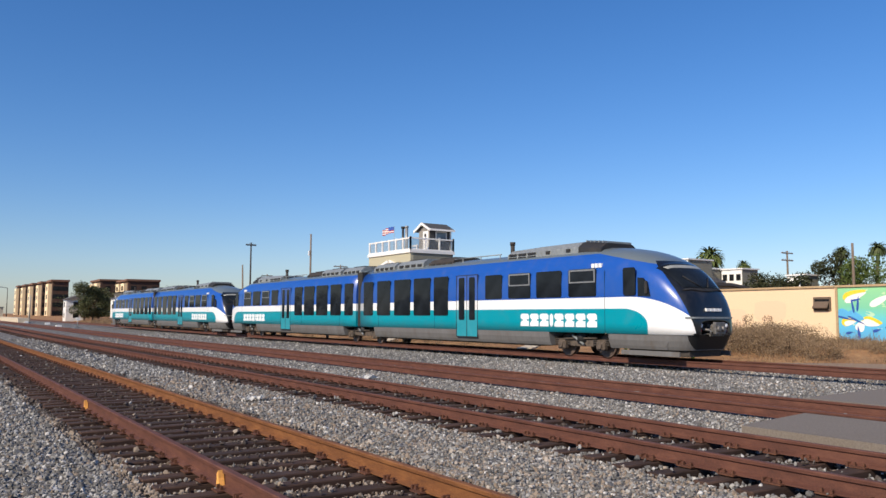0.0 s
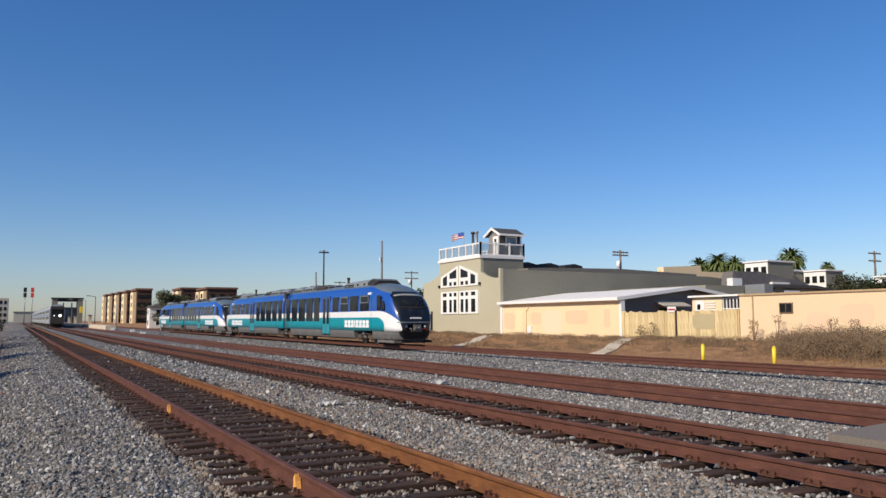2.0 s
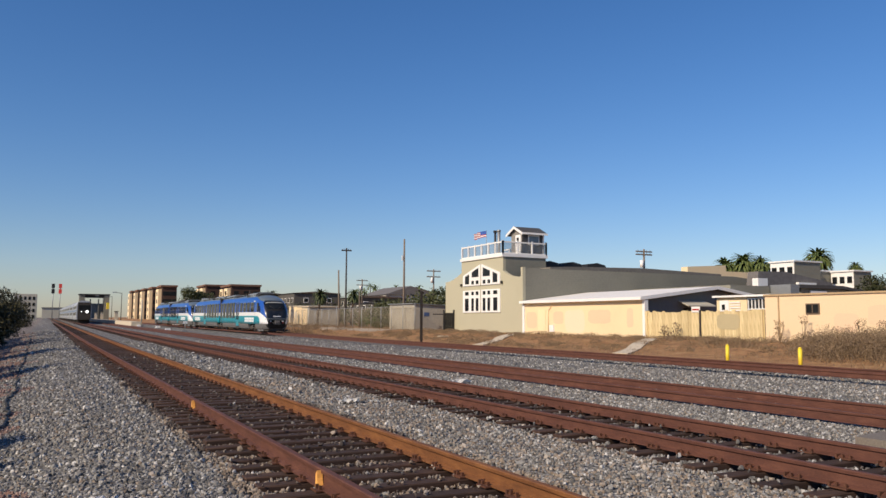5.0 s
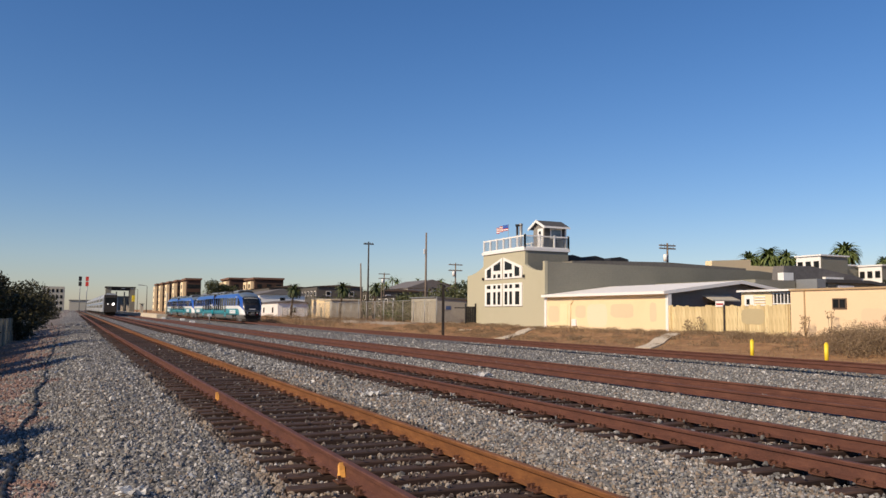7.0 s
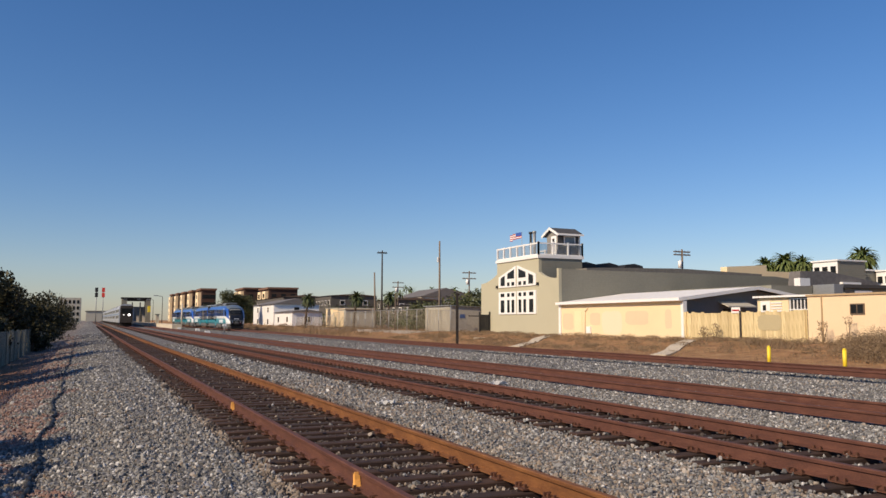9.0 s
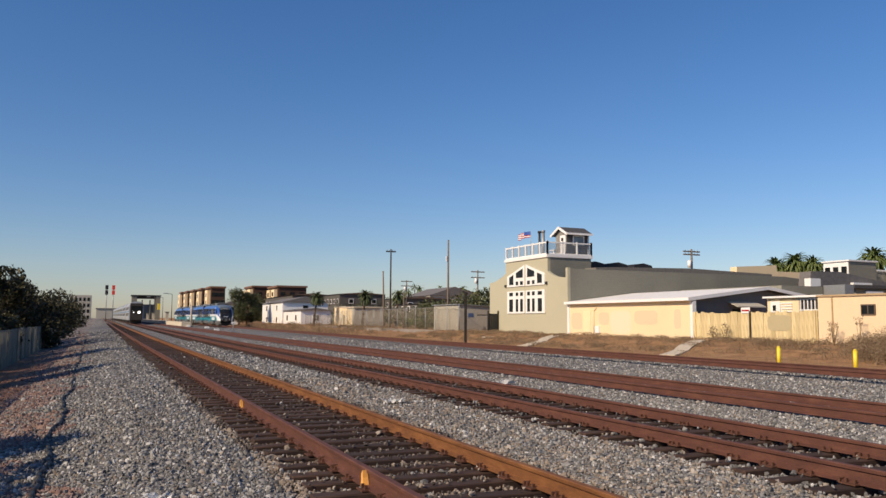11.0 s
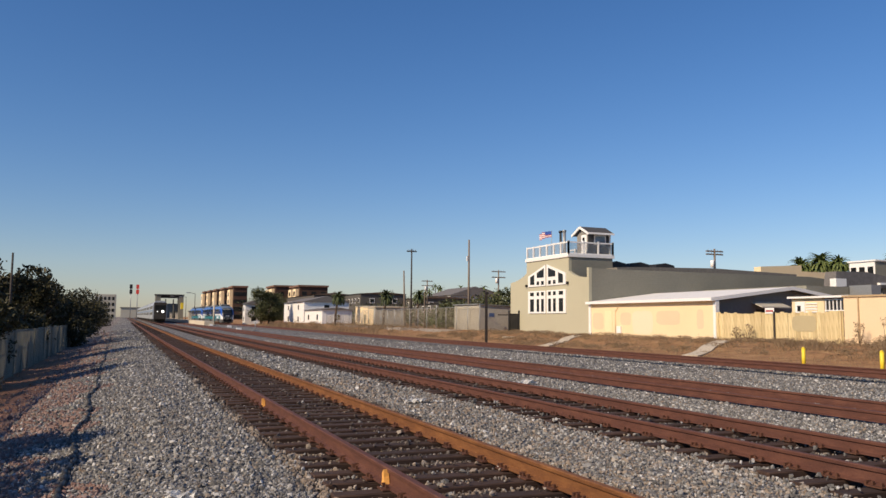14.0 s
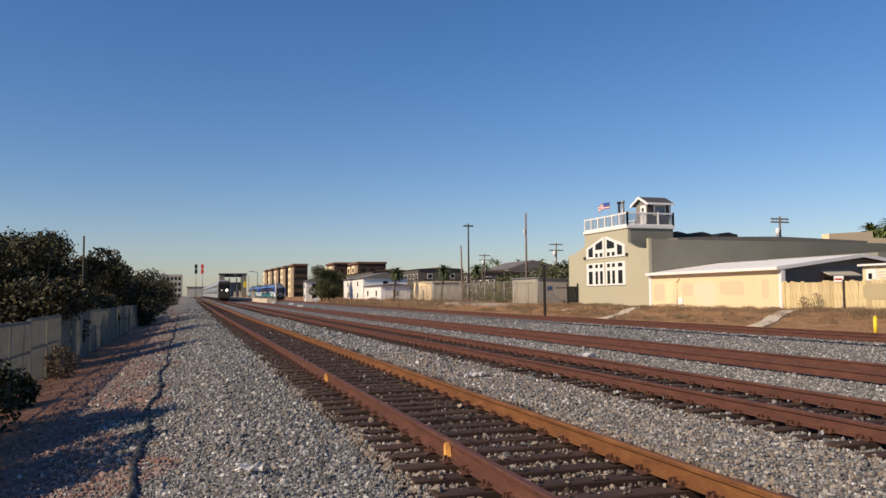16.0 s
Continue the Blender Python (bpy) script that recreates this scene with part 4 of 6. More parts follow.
    cab = boxpart("cabin", c, CABIN, cx0, cx1, cy0, cy1, 7.5, 9.55, "small gabled lookout cabin")
    boxpart("cabin_side", cab, BLACKSIDING, cx0 + 0.02, cx1 + 0.01, cy0 - 0.03, cy0 - 0.005, 7.5, 9.54, "black lap siding")
    bm = bmesh.new()
    prism(bm, [(cy0, 9.55), (cy1, 9.55), ((cy0 + cy1) / 2, 10.10)], "x", cx0, cx1)
    part("cabin_gable", bm, CABIN, cab)
    ymid = (cy0 + cy1) / 2
    for s in (-1, 1):
        e = ymid + s * 1.42
        bm = bmesh.new()
        prism(bm, [(ymid, 10.12), (e, 9.46), (e, 9.58), (ymid, 10.26)], "x", cx0 - 0.25, cx1 + 0.2)
        part("cabin_roof", bm, SHINGLE, cab)
        bm = bmesh.new()
        prism(bm, [(ymid, 10.06), (e, 9.36), (e, 9.60), (ymid, 10.29)], "x", cx0 - 0.33, cx0 - 0.252)
        part("bargeboard", bm, WHITE, cab)
    e = ymid - 1.42
    boxpart("eave_board", cab, WHITE, cx0 - 0.25, cx1 + 0.2, e - 0.05, e - 0.003, 9.42, 9.60)
    door = boxpart("cabin_door", cab, WHITE, cx0 - 0.05, cx0 - 0.003, cy0 + 0.12, cy0 + 1.05, 7.5, 9.45, "white cabin door")
    boxpart("cabin_pane", door, GLASS, cx0 - 0.065, cx0 - 0.052, cy0 + 0.45, cy0 + 0.80, 8.55, 9.2)
    win = boxpart("cabin_window", cab, WHITE, cx0 + 0.66, cx0 + 1.9, cy0 - 0.08, cy0 - 0.032, 8.48, 9.42)
    boxpart("cabin_pane", win, PALEGLASS, cx0 + 0.76, cx0 + 1.8, cy0 - 0.095, cy0 - 0.082, 8.58, 9.32, "pane painted with the pale sky's reflection")
    boxpart("corner_board", cab, WHITE, cx1 - 0.08, cx1 + 0.06, cy0 - 0.12, cy0 - 0.032, 7.5, 9.5)
    for y in (66.0, 66.7):
        bm = bmesh.new()
        rod(bm, (39.5, y, 7.5), (39.5, y, 10.15), 0.16 if y < 66.5 else 0.12)
        rod(bm, (39.5, y, 10.15), (39.5, y, 10.35), 0.2)
        part("flue_pipe", bm, BLACK if y > 66.5 else GALV, c, "tall roof flue pipe")
    # two tall window groups under a shared peak
    wc = 65.08

    def pane(parent, pts):
        bm = bmesh.new()
        prism(bm, pts, "x", FX - 0.105, FX - 0.091)
        part("pane", bm, GLASS, parent)

    def top_at(d):
        return 6.80 - (d - 0.12) * 0.283

    for s in (-1, 1):
        def seg(a, b):
            return sorted((wc + s * a, wc + s * b))
        a, b = 0.12, 3.57
        bm = bmesh.new()
        prism(bm, [(wc + s * a, 4.80), (wc + s * b, 4.80), (wc + s * b, top_at(b) + 0.02), (wc + s * a, top_at(a) + 0.02)], "x", FX - 0.09, FX - 0.002)
        up = part("upper_window", bm, WHITE, c, "white framed window under a sloping head")
        bm = bmesh.new()
        p, q = seg(a, b)
        prism(bm, [(p, 2.20), (q, 2.20), (q, 4.36), (p, 4.36)], "x", FX - 0.09, FX - 0.002)
        low = part("lower_window", bm, WHITE, c, "white framed window of three tall panes")
        for p, q, z0_ in ((0.42, 1.75, 5.62), (2.28, 3.12, 4.98)):
            pane(up, [(wc + s * p, z0_), (wc + s * q, z0_), (wc + s * q, top_at(q) - 0.22), (wc + s * p, top_at(p) - 0.22)])
        for p, q in ((0.42, 0.93), (1.33, 1.80)):
            u, v = seg(p, q)
            pane(up, [(u, 4.93), (v, 4.93), (v, 5.28), (u, 5.28)])
        for p, q in ((0.42, 0.93), (1.33, 1.80), (2.38, 3.12)):
            u, v = seg(p, q)
            pane(low, [(u, 3.88), (v, 3.88), (v, 4.23), (u, 4.23)])
            pane(low, [(u, 2.36), (v, 2.36), (v, 3.57), (u, 3.57)])
    for y in (61.2, 69.0):
        boxpart("wall_lamp", c, BLACK, FX - 0.18, FX - 0.002, y - 0.1, y + 0.1, 4.8, 5.05)
    bm = bmesh.new()
    prism(bm, [(y1 - 3.2, 5.2), (y1 + 0.4, 5.3), (y1 - 0.4, 6.1), (y1 - 3.2, 6.2)], "x", FX + 4, FX + 12)
    part("rear_roof", bm, SHINGLE, c)
    return c


FLATROOF = paint("grey_brown_roofing", (0.19, 0.175, 0.15), 0.9, 0.2, 6, 0.4, 0.3)
# the sky's reflection is put into this glass's pale base colour
PALEGLASS = mat_glass("sky_tinted_glass", (0.10, 0.13, 0.15), 0.08)
CABIN = paint("light_tan_boards", (0.24, 0.225, 0.20), 0.8, 0.08, 8, 0.6, 0.1)


def clear_panel_mat():
    n = Nodes("clear_panel", 0.05)
    t = n.t.nodes.new("ShaderNodeBsdfTransparent")
    m = n.t.nodes.new("ShaderNodeMixShader")
    m.inputs[0].default_value = 0.25
    n.set("Base Color", (0.25, 0.27, 0.29))
    n.t.links.new(t.outputs[0], m.inputs[1])
    n.t.links.new(n.b.outputs[0], m.inputs[2])
    n.t.links.new(m.outputs[0], n.t.nodes["Material Output"].inputs[0])
    return n.mat


CLEAR = clear_panel_mat()
clubhouse()


def rolled(parent, mat, ya, yb, za, zb, out, seed, name="overpaint_patch"):
    """A patch of rolled-on paint with an uneven, rounded edge."""
    rng = random.Random(seed)
    bm = bmesh.new()
    pts = []
    for i in range(28):
        a = 2 * math.pi * i / 28
        cy, cz = math.cos(a), math.sin(a)
        k = (abs(cy) ** 5 + abs(cz) ** 5) ** -0.2 * rng.uniform(0.95, 1.03)
        pts.append(((ya + yb) / 2 + cy * k * (yb - ya) / 2, (za + zb) / 2 + cz * k * (zb - za) / 2))
    prism(bm, pts, "x", FX - out, FX)
    return part(name, bm, mat, parent)


def cream_building():
    c = thing("cream_building", None, None, "low cream stucco building with white roof edge and grey gable", "building")
    y0, y1 = 42.4, 57.75
    boxpart("front_wall", c, CREAM, FX, FX + 0.25, y0, y1, 0.1, 2.98)
    boxpart("rear_wall", c, SIDING, 50.0, 50.25, y0 + 0.3, y1, 0.1, 2.8)
    bm = bmesh.new()
    prism(bm, [(FX + 0.25, 0.1), (50, 0.1), (50, 2.85), (43.9, 3.82), (FX + 0.25, 2.98)], "y", y0 + 0.3, y0 + 0.5)
    part("gable_wall", bm, DARKSIDING, c, "charcoal gable wall")
    for a, b in (((FX - 0.35, 3.0), (43.9, 3.90)), ((43.9, 3.90), (50.6, 2.95))):
        bm = bmesh.new()
        prism(bm, [a, b, (b[0], b[1] + 0.12), (a[0], a[1] + 0.12)], "y", y0 - 0.2, y1)
        part("roof", bm, ROOFWHITE, c, "low pitched white roof")
        bm = bmesh.new()
        prism(bm, [(a[0], a[1] - 0.1), (b[0], b[1] - 0.1), (b[0], b[1] + 0.14), (a[0], a[1] + 0.14)], "y", y0 - 0.28, y0 - 0.202)
        part("bargeboard", bm, WHITE, c)
    boxpart("fascia", c, WHITE, FX - 0.42, FX - 0.352, y0 - 0.28, y1, 2.92, 3.13)
    boxpart("corner_board", c, WHITE, FX - 0.05, FX + 0.27, y0 - 0.25, y0, 0.1, 2.92)
    boxpart("downpipe", c, WHITE, FX - 0.1, FX, y1 - 0.35, y1 - 0.02, 0.1, 2.9)
    rolled(c, PATCH, 45.9, 48.6, 1.25, 2.3, 0.006, 3)
    rolled(c, PATCH, 43.4, 44.1, 1.0, 2.35, 0.006, 4)
    rolled(c, PATCH_D, 49.0, 51.6, 0.5, 2.3, 0.004, 5)
    rolled(c, PATCH, 51.8, 53.2, 1.2, 2.2, 0.005, 6)
    rolled(c, PATCH, 55.6, 57.2, 0.8, 2.2, 0.005, 7)
    boxpart("door", c, CREAMDOOR, FX - 0.03, FX, 54.35, 55.4, 0.6, 2.36, "flush painted door")
    bm = bmesh.new()
    rod(bm, (FX - 0.05, 53.85, 0.5), (FX - 0.05, 53.85, 2.3), 0.035, n=7)
    rod(bm, (FX - 0.05, 53.85, 2.3), (FX - 0.05, 53.5, 2.55), 0.035, n=7)
    rod(bm, (FX - 0.05, 53.5, 2.55), (FX - 0.05, 53.5, 2.75), 0.035, n=7)
    part("vent_pipe", bm, CREAM, c, "painted bent vent pipe")
    boxpart("meter_box", c, WHITE, FX - 0.14, FX - 0.002, 53.0, 53.6, 0.55, 1.1)
    bm = bmesh.new()
    prism(bm, [(y0 - 0.7, 2.5), (y0 + 0.3, 2.85), (y0 + 0.3, 2.93), (y0 - 0.7, 2.58)], "x", 40.6, 43.2)
    part("awning_board", bm, CORR, c)
    boxpart("dark_door", c, BLACK, 41.0, 42.4, y0 + 0.24, y0 + 0.299, 0.3, 2.4)
    return c


CREAMDOOR = paint("pale_yellow_door", (0.82, 0.68, 0.42), 0.7, 0.05, 10, 0.6, 0.05)
cream_building()


def board_fence():
    f = thing("board_fence", None, None, "cream painted vertical board fence on the dirt bank", "fence")
    rng = random.Random(11)
    y = 32.05
    me = []
    for i in range(4):
        bm = bmesh.new()
        h = 1.78 + 0.03 * i
        box(bm, -0.012, 0.012, -0.148, 0.148, 0, h)
        me.append(mesh_of("board", bm, FENCEWOOD))
    while y < 42.1:
        o = new("board", me[rng.randrange(4)])
        o.parent = f
        o.location = (FX + rng.uniform(-0.012, 0.012), y + 0.15, 0.27 + rng.uniform(-0.035, 0.03))
        o.rotation_euler = (rng.uniform(-0.006, 0.006), 0, 0)
        y += 0.302
    for yy in (37.0, 32.2, 41.9):
        boxpart("post", f, DARKPOLE if yy == 37.0 else FENCEWOOD, FX - 0.10, FX - 0.014, yy - 0.06, yy + 0.06, 0.2, 2.15)
    for z in (0.6, 1.7):
        boxpart("fence_rail", f, FENCEWOOD, FX + 0.014, FX + 0.06, 32.05, 42.1, z, z + 0.09)
    rolled(f, PATCH_B, 33.85, 35.65, 0.96, 1.90, 0.032, 8)
    return f


board_fence()


def slat_window(parent, y0, y1, z0, z1, tilted=False):
    w = boxpart("window", parent, WINFRAME, FX - 0.06, FX - 0.002, y0, y1, z0, z1, "small dark framed window")
    ym = (y0 + y1) / 2
    if tilted:
        boxpart("pane", w, GLASS, FX - 0.075, FX - 0.061, y0 + 0.07, y1 - 0.07, z0 + 0.08, z1 - 0.1)
        bm = bmesh.new()
        prism(bm, [(FX - 0.08, z1 - 0.22), (FX - 0.3, z0 + 0.14), (FX - 0.27, z0 + 0.1), (FX - 0.05, z1 - 0.25)], "y", y0 + 0.07, y1 - 0.07)
        part("sash", bm, WINFRAME, w)
    else:
        for a, b in ((y0 + 0.06, ym - 0.03), (ym + 0.03, y1 - 0.06)):
            boxpart("pane", w, GLASS, FX - 0.072, FX - 0.061, a, b, z0 + 0.06, z1 - 0.06)


WINFRAME = paint("brown_window_frame", (0.13, 0.09, 0.06), 0.6, 0.15, 10, 1.0, 0.05)
TRIM = paint("tan_roof_trim", (0.42, 0.30, 0.17), 0.8, 0.15, 10, 0.8, 0.15)


def beige_building():
    c = thing("stucco_building", None, None, "long low peach stucco building with flat parapet", "building")
    y0, y1 = 21.2, 32.0
    boxpart("front_wall", c, CREAM_B, FX, FX + 0.25, y0, y1, 0.0, 2.9)
    boxpart("side_wall", c, CREAM_B, FX + 0.25, 52, y1 - 0.25, y1, 0.0, 2.9)
    boxpart("side_wall", c, CREAM_B, FX + 0.25, 52, y0, y0 + 0.25, 0.0, 2.9)
    boxpart("rear_wall", c, CREAM_B, 51.75, 52, y0 + 0.25, y1 - 0.25, 0.0, 2.9)
    boxpart("roof", c, SHINGLE, FX + 0.25, 51.75, y0 + 0.25, y1 - 0.25, 2.6, 2.75)
    boxpart("parapet_cap", c, TRIM, FX - 0.08, FX + 0.4, y0, y1 + 0.05, 2.9, 3.0)
    boxpart("parapet_cap", c, TRIM, FX + 0.4, 52, y1 - 0.3, y1 + 0.05, 2.9, 3.0)
    boxpart("pipe", c, TRIM, FX - 0.06, FX - 0.005, 31.0, 31.07, 0.2, 2.9)
    slat_window(c, 28.4, 29.25, 1.87, 2.44)
    slat_window(c, 21.4, 22.3, 1.78, 2.45, True)
    rolled(c, PATCH, 23.8, 25.67, 1.25, 2.31, 0.006, 9)
    rolled(c, PATCH, 26.2, 27.6, 0.9, 1.9, 0.005, 10)
    # painted neighbour
    m = thing("mural_building", None, None, "low building with a blue and green painted mural wall", "building")
    boxpart("front_wall", m, MURAL, FX, FX + 0.25, 8.0, y0 - 0.04, 0.0, 2.9, "mural of green sky, blue water and pale shapes")
    boxpart("side_wall", m, CREAM_B, FX + 0.25, 52, 8.0, 8.25, 0.0, 2.9)
    boxpart("rear_wall", m, CREAM_B, 51.75, 52, 8.25, y0 - 0.05, 0.0, 2.9)
    boxpart("roof", m, SHINGLE, FX + 0.25, 51.75, 8.25, y0 - 0.05, 2.6, 2.75)
    boxpart("parapet_cap", m, TRIM, FX - 0.08, FX + 0.4, 8.0, y0 - 0.03, 2.9, 3.0)
    boxpart("corner_strip", m, TRIM, FX - 0.05, FX - 0.002, y0 - 0.14, y0 - 0.04, 0.0, 2.9)
    def stroke(y, z, length, thick, lean, mat, out):
        """A tapered brush stroke on the wall."""
        bm = bmesh.new()
        pts = []
        ca, sa = math.cos(radians(lean)), math.sin(radians(lean))
        for i in range(14):
            a = 2 * math.pi * i / 14
            u, v = 0.5 * length * math.cos(a), 0.5 * thick * math.sin(a) * (1 - 0.55 * math.cos(a))
            pts.append((y - u * ca + v * sa, z + u * sa + v * ca))
        prism(bm, pts, "x", FX - out, FX)
        part("mural_shape", bm, mat, m)
    for i, (y, z, ln, th, lean, mt) in enumerate([
            (20.25, 2.55, 1.2, 0.40, 18, YELLOW), (20.2, 2.42, 1.15, 0.30, 22, WHITE), (19.05, 2.25, 1.1, 0.30, 28, WHITE), (17.6, 2.2, 1.3, 0.4, 15, WHITE), (17.7, 2.4, 0.9, 0.25, 20, YELLOW),
            (20.55, 1.25, 0.75, 0.36, 8, YELLOW), (20.5, 1.20, 0.6, 0.22, 12, WHITE), (19.45, 1.25, 0.95, 0.42, -8, YELLOW), (19.5, 1.18, 0.8, 0.30, -12, WHITE), (20.0, 1.05, 0.55, 0.40, 60, WHITE),
            (20.75, 1.62, 0.75, 0.42, -12, SKYBLUE), (20.2, 1.52, 0.85, 0.34, -24, SKYBLUE), (20.1, 2.1, 0.75, 0.10, 84, DEEPBLUE), (20.35, 2.0, 0.7, 0.10, 100, DEEPBLUE), (20.2, 2.28, 0.5, 0.09, 10, DEEPBLUE),
            (20.75, 1.42, 0.8, 0.09, -14, DEEPBLUE), (20.2, 1.32, 0.95, 0.09, -26, DEEPBLUE), (20.1, 0.75, 0.6, 0.13, 96, DEEPBLUE), (20.55, 0.72, 0.35, 0.12, 12, DEEPBLUE), (19.25, 0.85, 0.4, 0.13, 16, DEEPBLUE), (18.6, 1.1, 0.6, 0.14, 30, DEEPBLUE),
            (17.4, 1.1, 1.1, 0.5, 10, WHITE), (17.2, 0.8, 0.5, 0.12, 20, DEEPBLUE)]):
        stroke(y, z, ln, th, lean, mt, 0.004 + 0.0006 * i)


def mural_mat():
    n = Nodes("mural_paint", 0.7)
    p = n.world_pos()
    y, z = n.xyz(p)[1], n.xyz(p)[2]
    w = n.m("ADD", z, n.m("MULTIPLY", n.m("SUBTRACT", n.noise(n.scaled(p, (1, 0.5, 1.5)), 1.2, 4), 0.5), 0.7))
    c = n.ramp(n.m("DIVIDE", w, 3.0), [(0.0, (0.01, 0.22, 0.52)), (0.34, (0.02, 0.42, 0.72)), (0.50, (0.06, 0.52, 0.55)), (0.64, (0.12, 0.52, 0.30)), (0.92, (0.20, 0.58, 0.25))])
    g = n.noise(n.scaled(p, (1, 1, 1.8)), 1.6, 2)
    c = n.mix(n.m("MULTIPLY", n.m("GREATER_THAN", g, 0.63), 0.6), c, (0.62, 0.74, 0.40))
    n.set("Base Color", n.mix(0.12, c, (0.75, 0.75, 0.72)))
    n.bump(n.noise(p, 30, 3), 0.2, 0.01)
    return n.mat


MURAL = mural_mat()
SKYBLUE = paint("pale_blue_paint", (0.10, 0.40, 0.70), 0.7, 0.1, 10, 1, 0.0)
DEEPBLUE = paint("deep_blue_paint", (0.02, 0.08, 0.35), 0.7, 0.1, 10, 1, 0.0)
beige_building()

# ---- plants ----


def leaf_mesh(name, blobs, count, size, mat, seed, flat=0.0):
    """Many small leaf blades spread through the shells of uneven blobs (centre, radii)."""
    rng = np.random.default_rng(seed)
    vol = np.array([b[3] * b[4] * b[5] for b in blobs]) ** 0.67
    pick = rng.choice(len(blobs), count, p=vol / vol.sum())
    B = np.array(blobs)[pick]
    d = rng.normal(size=(count, 3))
    d /= np.linalg.norm(d, axis=1)[:, None]
    r = rng.uniform(0.45, 1.08, count) ** 0.6
    lump = 1 + 0.22 * np.sin(d[:, 0] * 7 + pick) * np.sin(d[:, 1] * 6 + 2 * pick) + 0.07 * rng.normal(size=count)
    P = B[:, :3] + d * B[:, 3:6] * (r * lump)[:, None]
    u = rng.normal(size=(count, 3))
    u /= np.linalg.norm(u, axis=1)[:, None]
    w = np.cross(u, rng.normal(size=(count, 3)))
    w /= np.linalg.norm(w, axis=1)[:, None]
    s = size * rng.uniform(0.5, 1.4, (count, 1))
    V = np.stack([P - u * s, P - w * s * 0.45, P + u * s, P + w * s * 0.45], 1).reshape(-1, 3)
    F = np.arange(4 * count).reshape(-1, 4)
    me = bpy.data.meshes.new(name)
    me.vertices.add(len(V))
    me.vertices.foreach_set("co", V.ravel())
    me.loops.add(F.size)
    me.loops.foreach_set("vertex_index", F.ravel())
    me.polygons.add(len(F))
    me.polygons.foreach_set("loop_start", np.arange(0, F.size, 4))
    me.materials.append(mat)
    me.update(calc_edges=True)
    return me


def tree(x, y, z0, top, spread, label, seed, mat=None, leaves=1800, size=0.16, low=0.15, group=""):
    """A trunk with limbs and a crown of loose leaves between low and top."""
    rng = random.Random(seed)
    t = thing("tree", None, None, label, "tree", group, at=pose(x, y, z0))
    h = top - z0
    bm = bmesh.new()
    rod(bm, (0, 0, -0.2), (0.1, 0.05, h * 0.5), 0.05 * h ** 0.7, 0.03 * h ** 0.7, 7)
    for i in range(6):
        a = rng.uniform(0, 6.28)
        zb = h * rng.uniform(0.15, 0.45)
        rod(bm, (0.05, 0, zb), (math.cos(a) * spread * 0.6, math.sin(a) * spread * 0.6, zb + h * rng.uniform(0.2, 0.4)), 0.025 * h ** 0.7, 0.01, 5)
    part("trunk", bm, BARK, t)
    blobs = []
    for i in range(16 if low < 0 else 11):
        a, r = rng.uniform(0, 6.28), spread * rng.uniform(0.1, 0.72)
        zc = h * rng.uniform(low + 0.15, 0.85)
        s = spread * rng.uniform(0.28, 0.5)
        blobs.append((math.cos(a) * r, math.sin(a) * r, min(zc, h - s * 0.7), s, s, s * 0.8))
    c = new("crown", leaf_mesh("crown", blobs, leaves, size, mat or LEAF, seed))
    c.parent = t
    return t


def palm(x, y, z0, top, label, seed, fronds=26, length=2.2, mat=None):
    rng = random.Random(seed)
    t = thing("palm_tree", None, None, label, "palm tree", "palms", at=pose(x, y, z0))
    h = top - z0 - length * 0.35
    bm = bmesh.new()
    k = 5
    for i in range(k):
        rod(bm, (0.02 * i * i, 0, h * i / k), (0.02 * (i + 1) ** 2, 0, h * (i + 1) / k), 0.2 - 0.01 * i, 0.19 - 0.01 * i, 8)
    part("trunk", bm, BARK, t)
    bm = bmesh.new()
    hub = Vector((0.02 * k * k, 0, h))
    for i in range(fronds):
        a = rng.uniform(0, 6.28)
        up = rng.uniform(-0.45, 1.4)
        p = hub.copy()
        d = Vector((math.cos(a) * math.cos(up), math.sin(a) * math.cos(up), math.sin(up)))
        side = Vector((-math.sin(a), math.cos(a), 0))
        last = None
        n = 7
        for j in range(n + 1):
            w = 0.15 * length / 2.2 * math.sin(math.pi * (0.12 + 0.83 * j / n)) + 0.01
            drop = Vector((0, 0, -0.25 * w))
            row = [bm.verts.new(p + side * w + drop), bm.verts.new(p), bm.verts.new(p - side * w + drop)]
            if last and j % 1 == 0:
                bm.faces.new((last[0], last[1], row[1], row[0]))
                bm.faces.new((last[1], last[2], row[2], row[1]))
            last = row
            p = p + d * (length / n)
            d = (d + Vector((0, 0, -0.34))).normalized()
    part("crown", bm, mat or PALM, t)
    return t


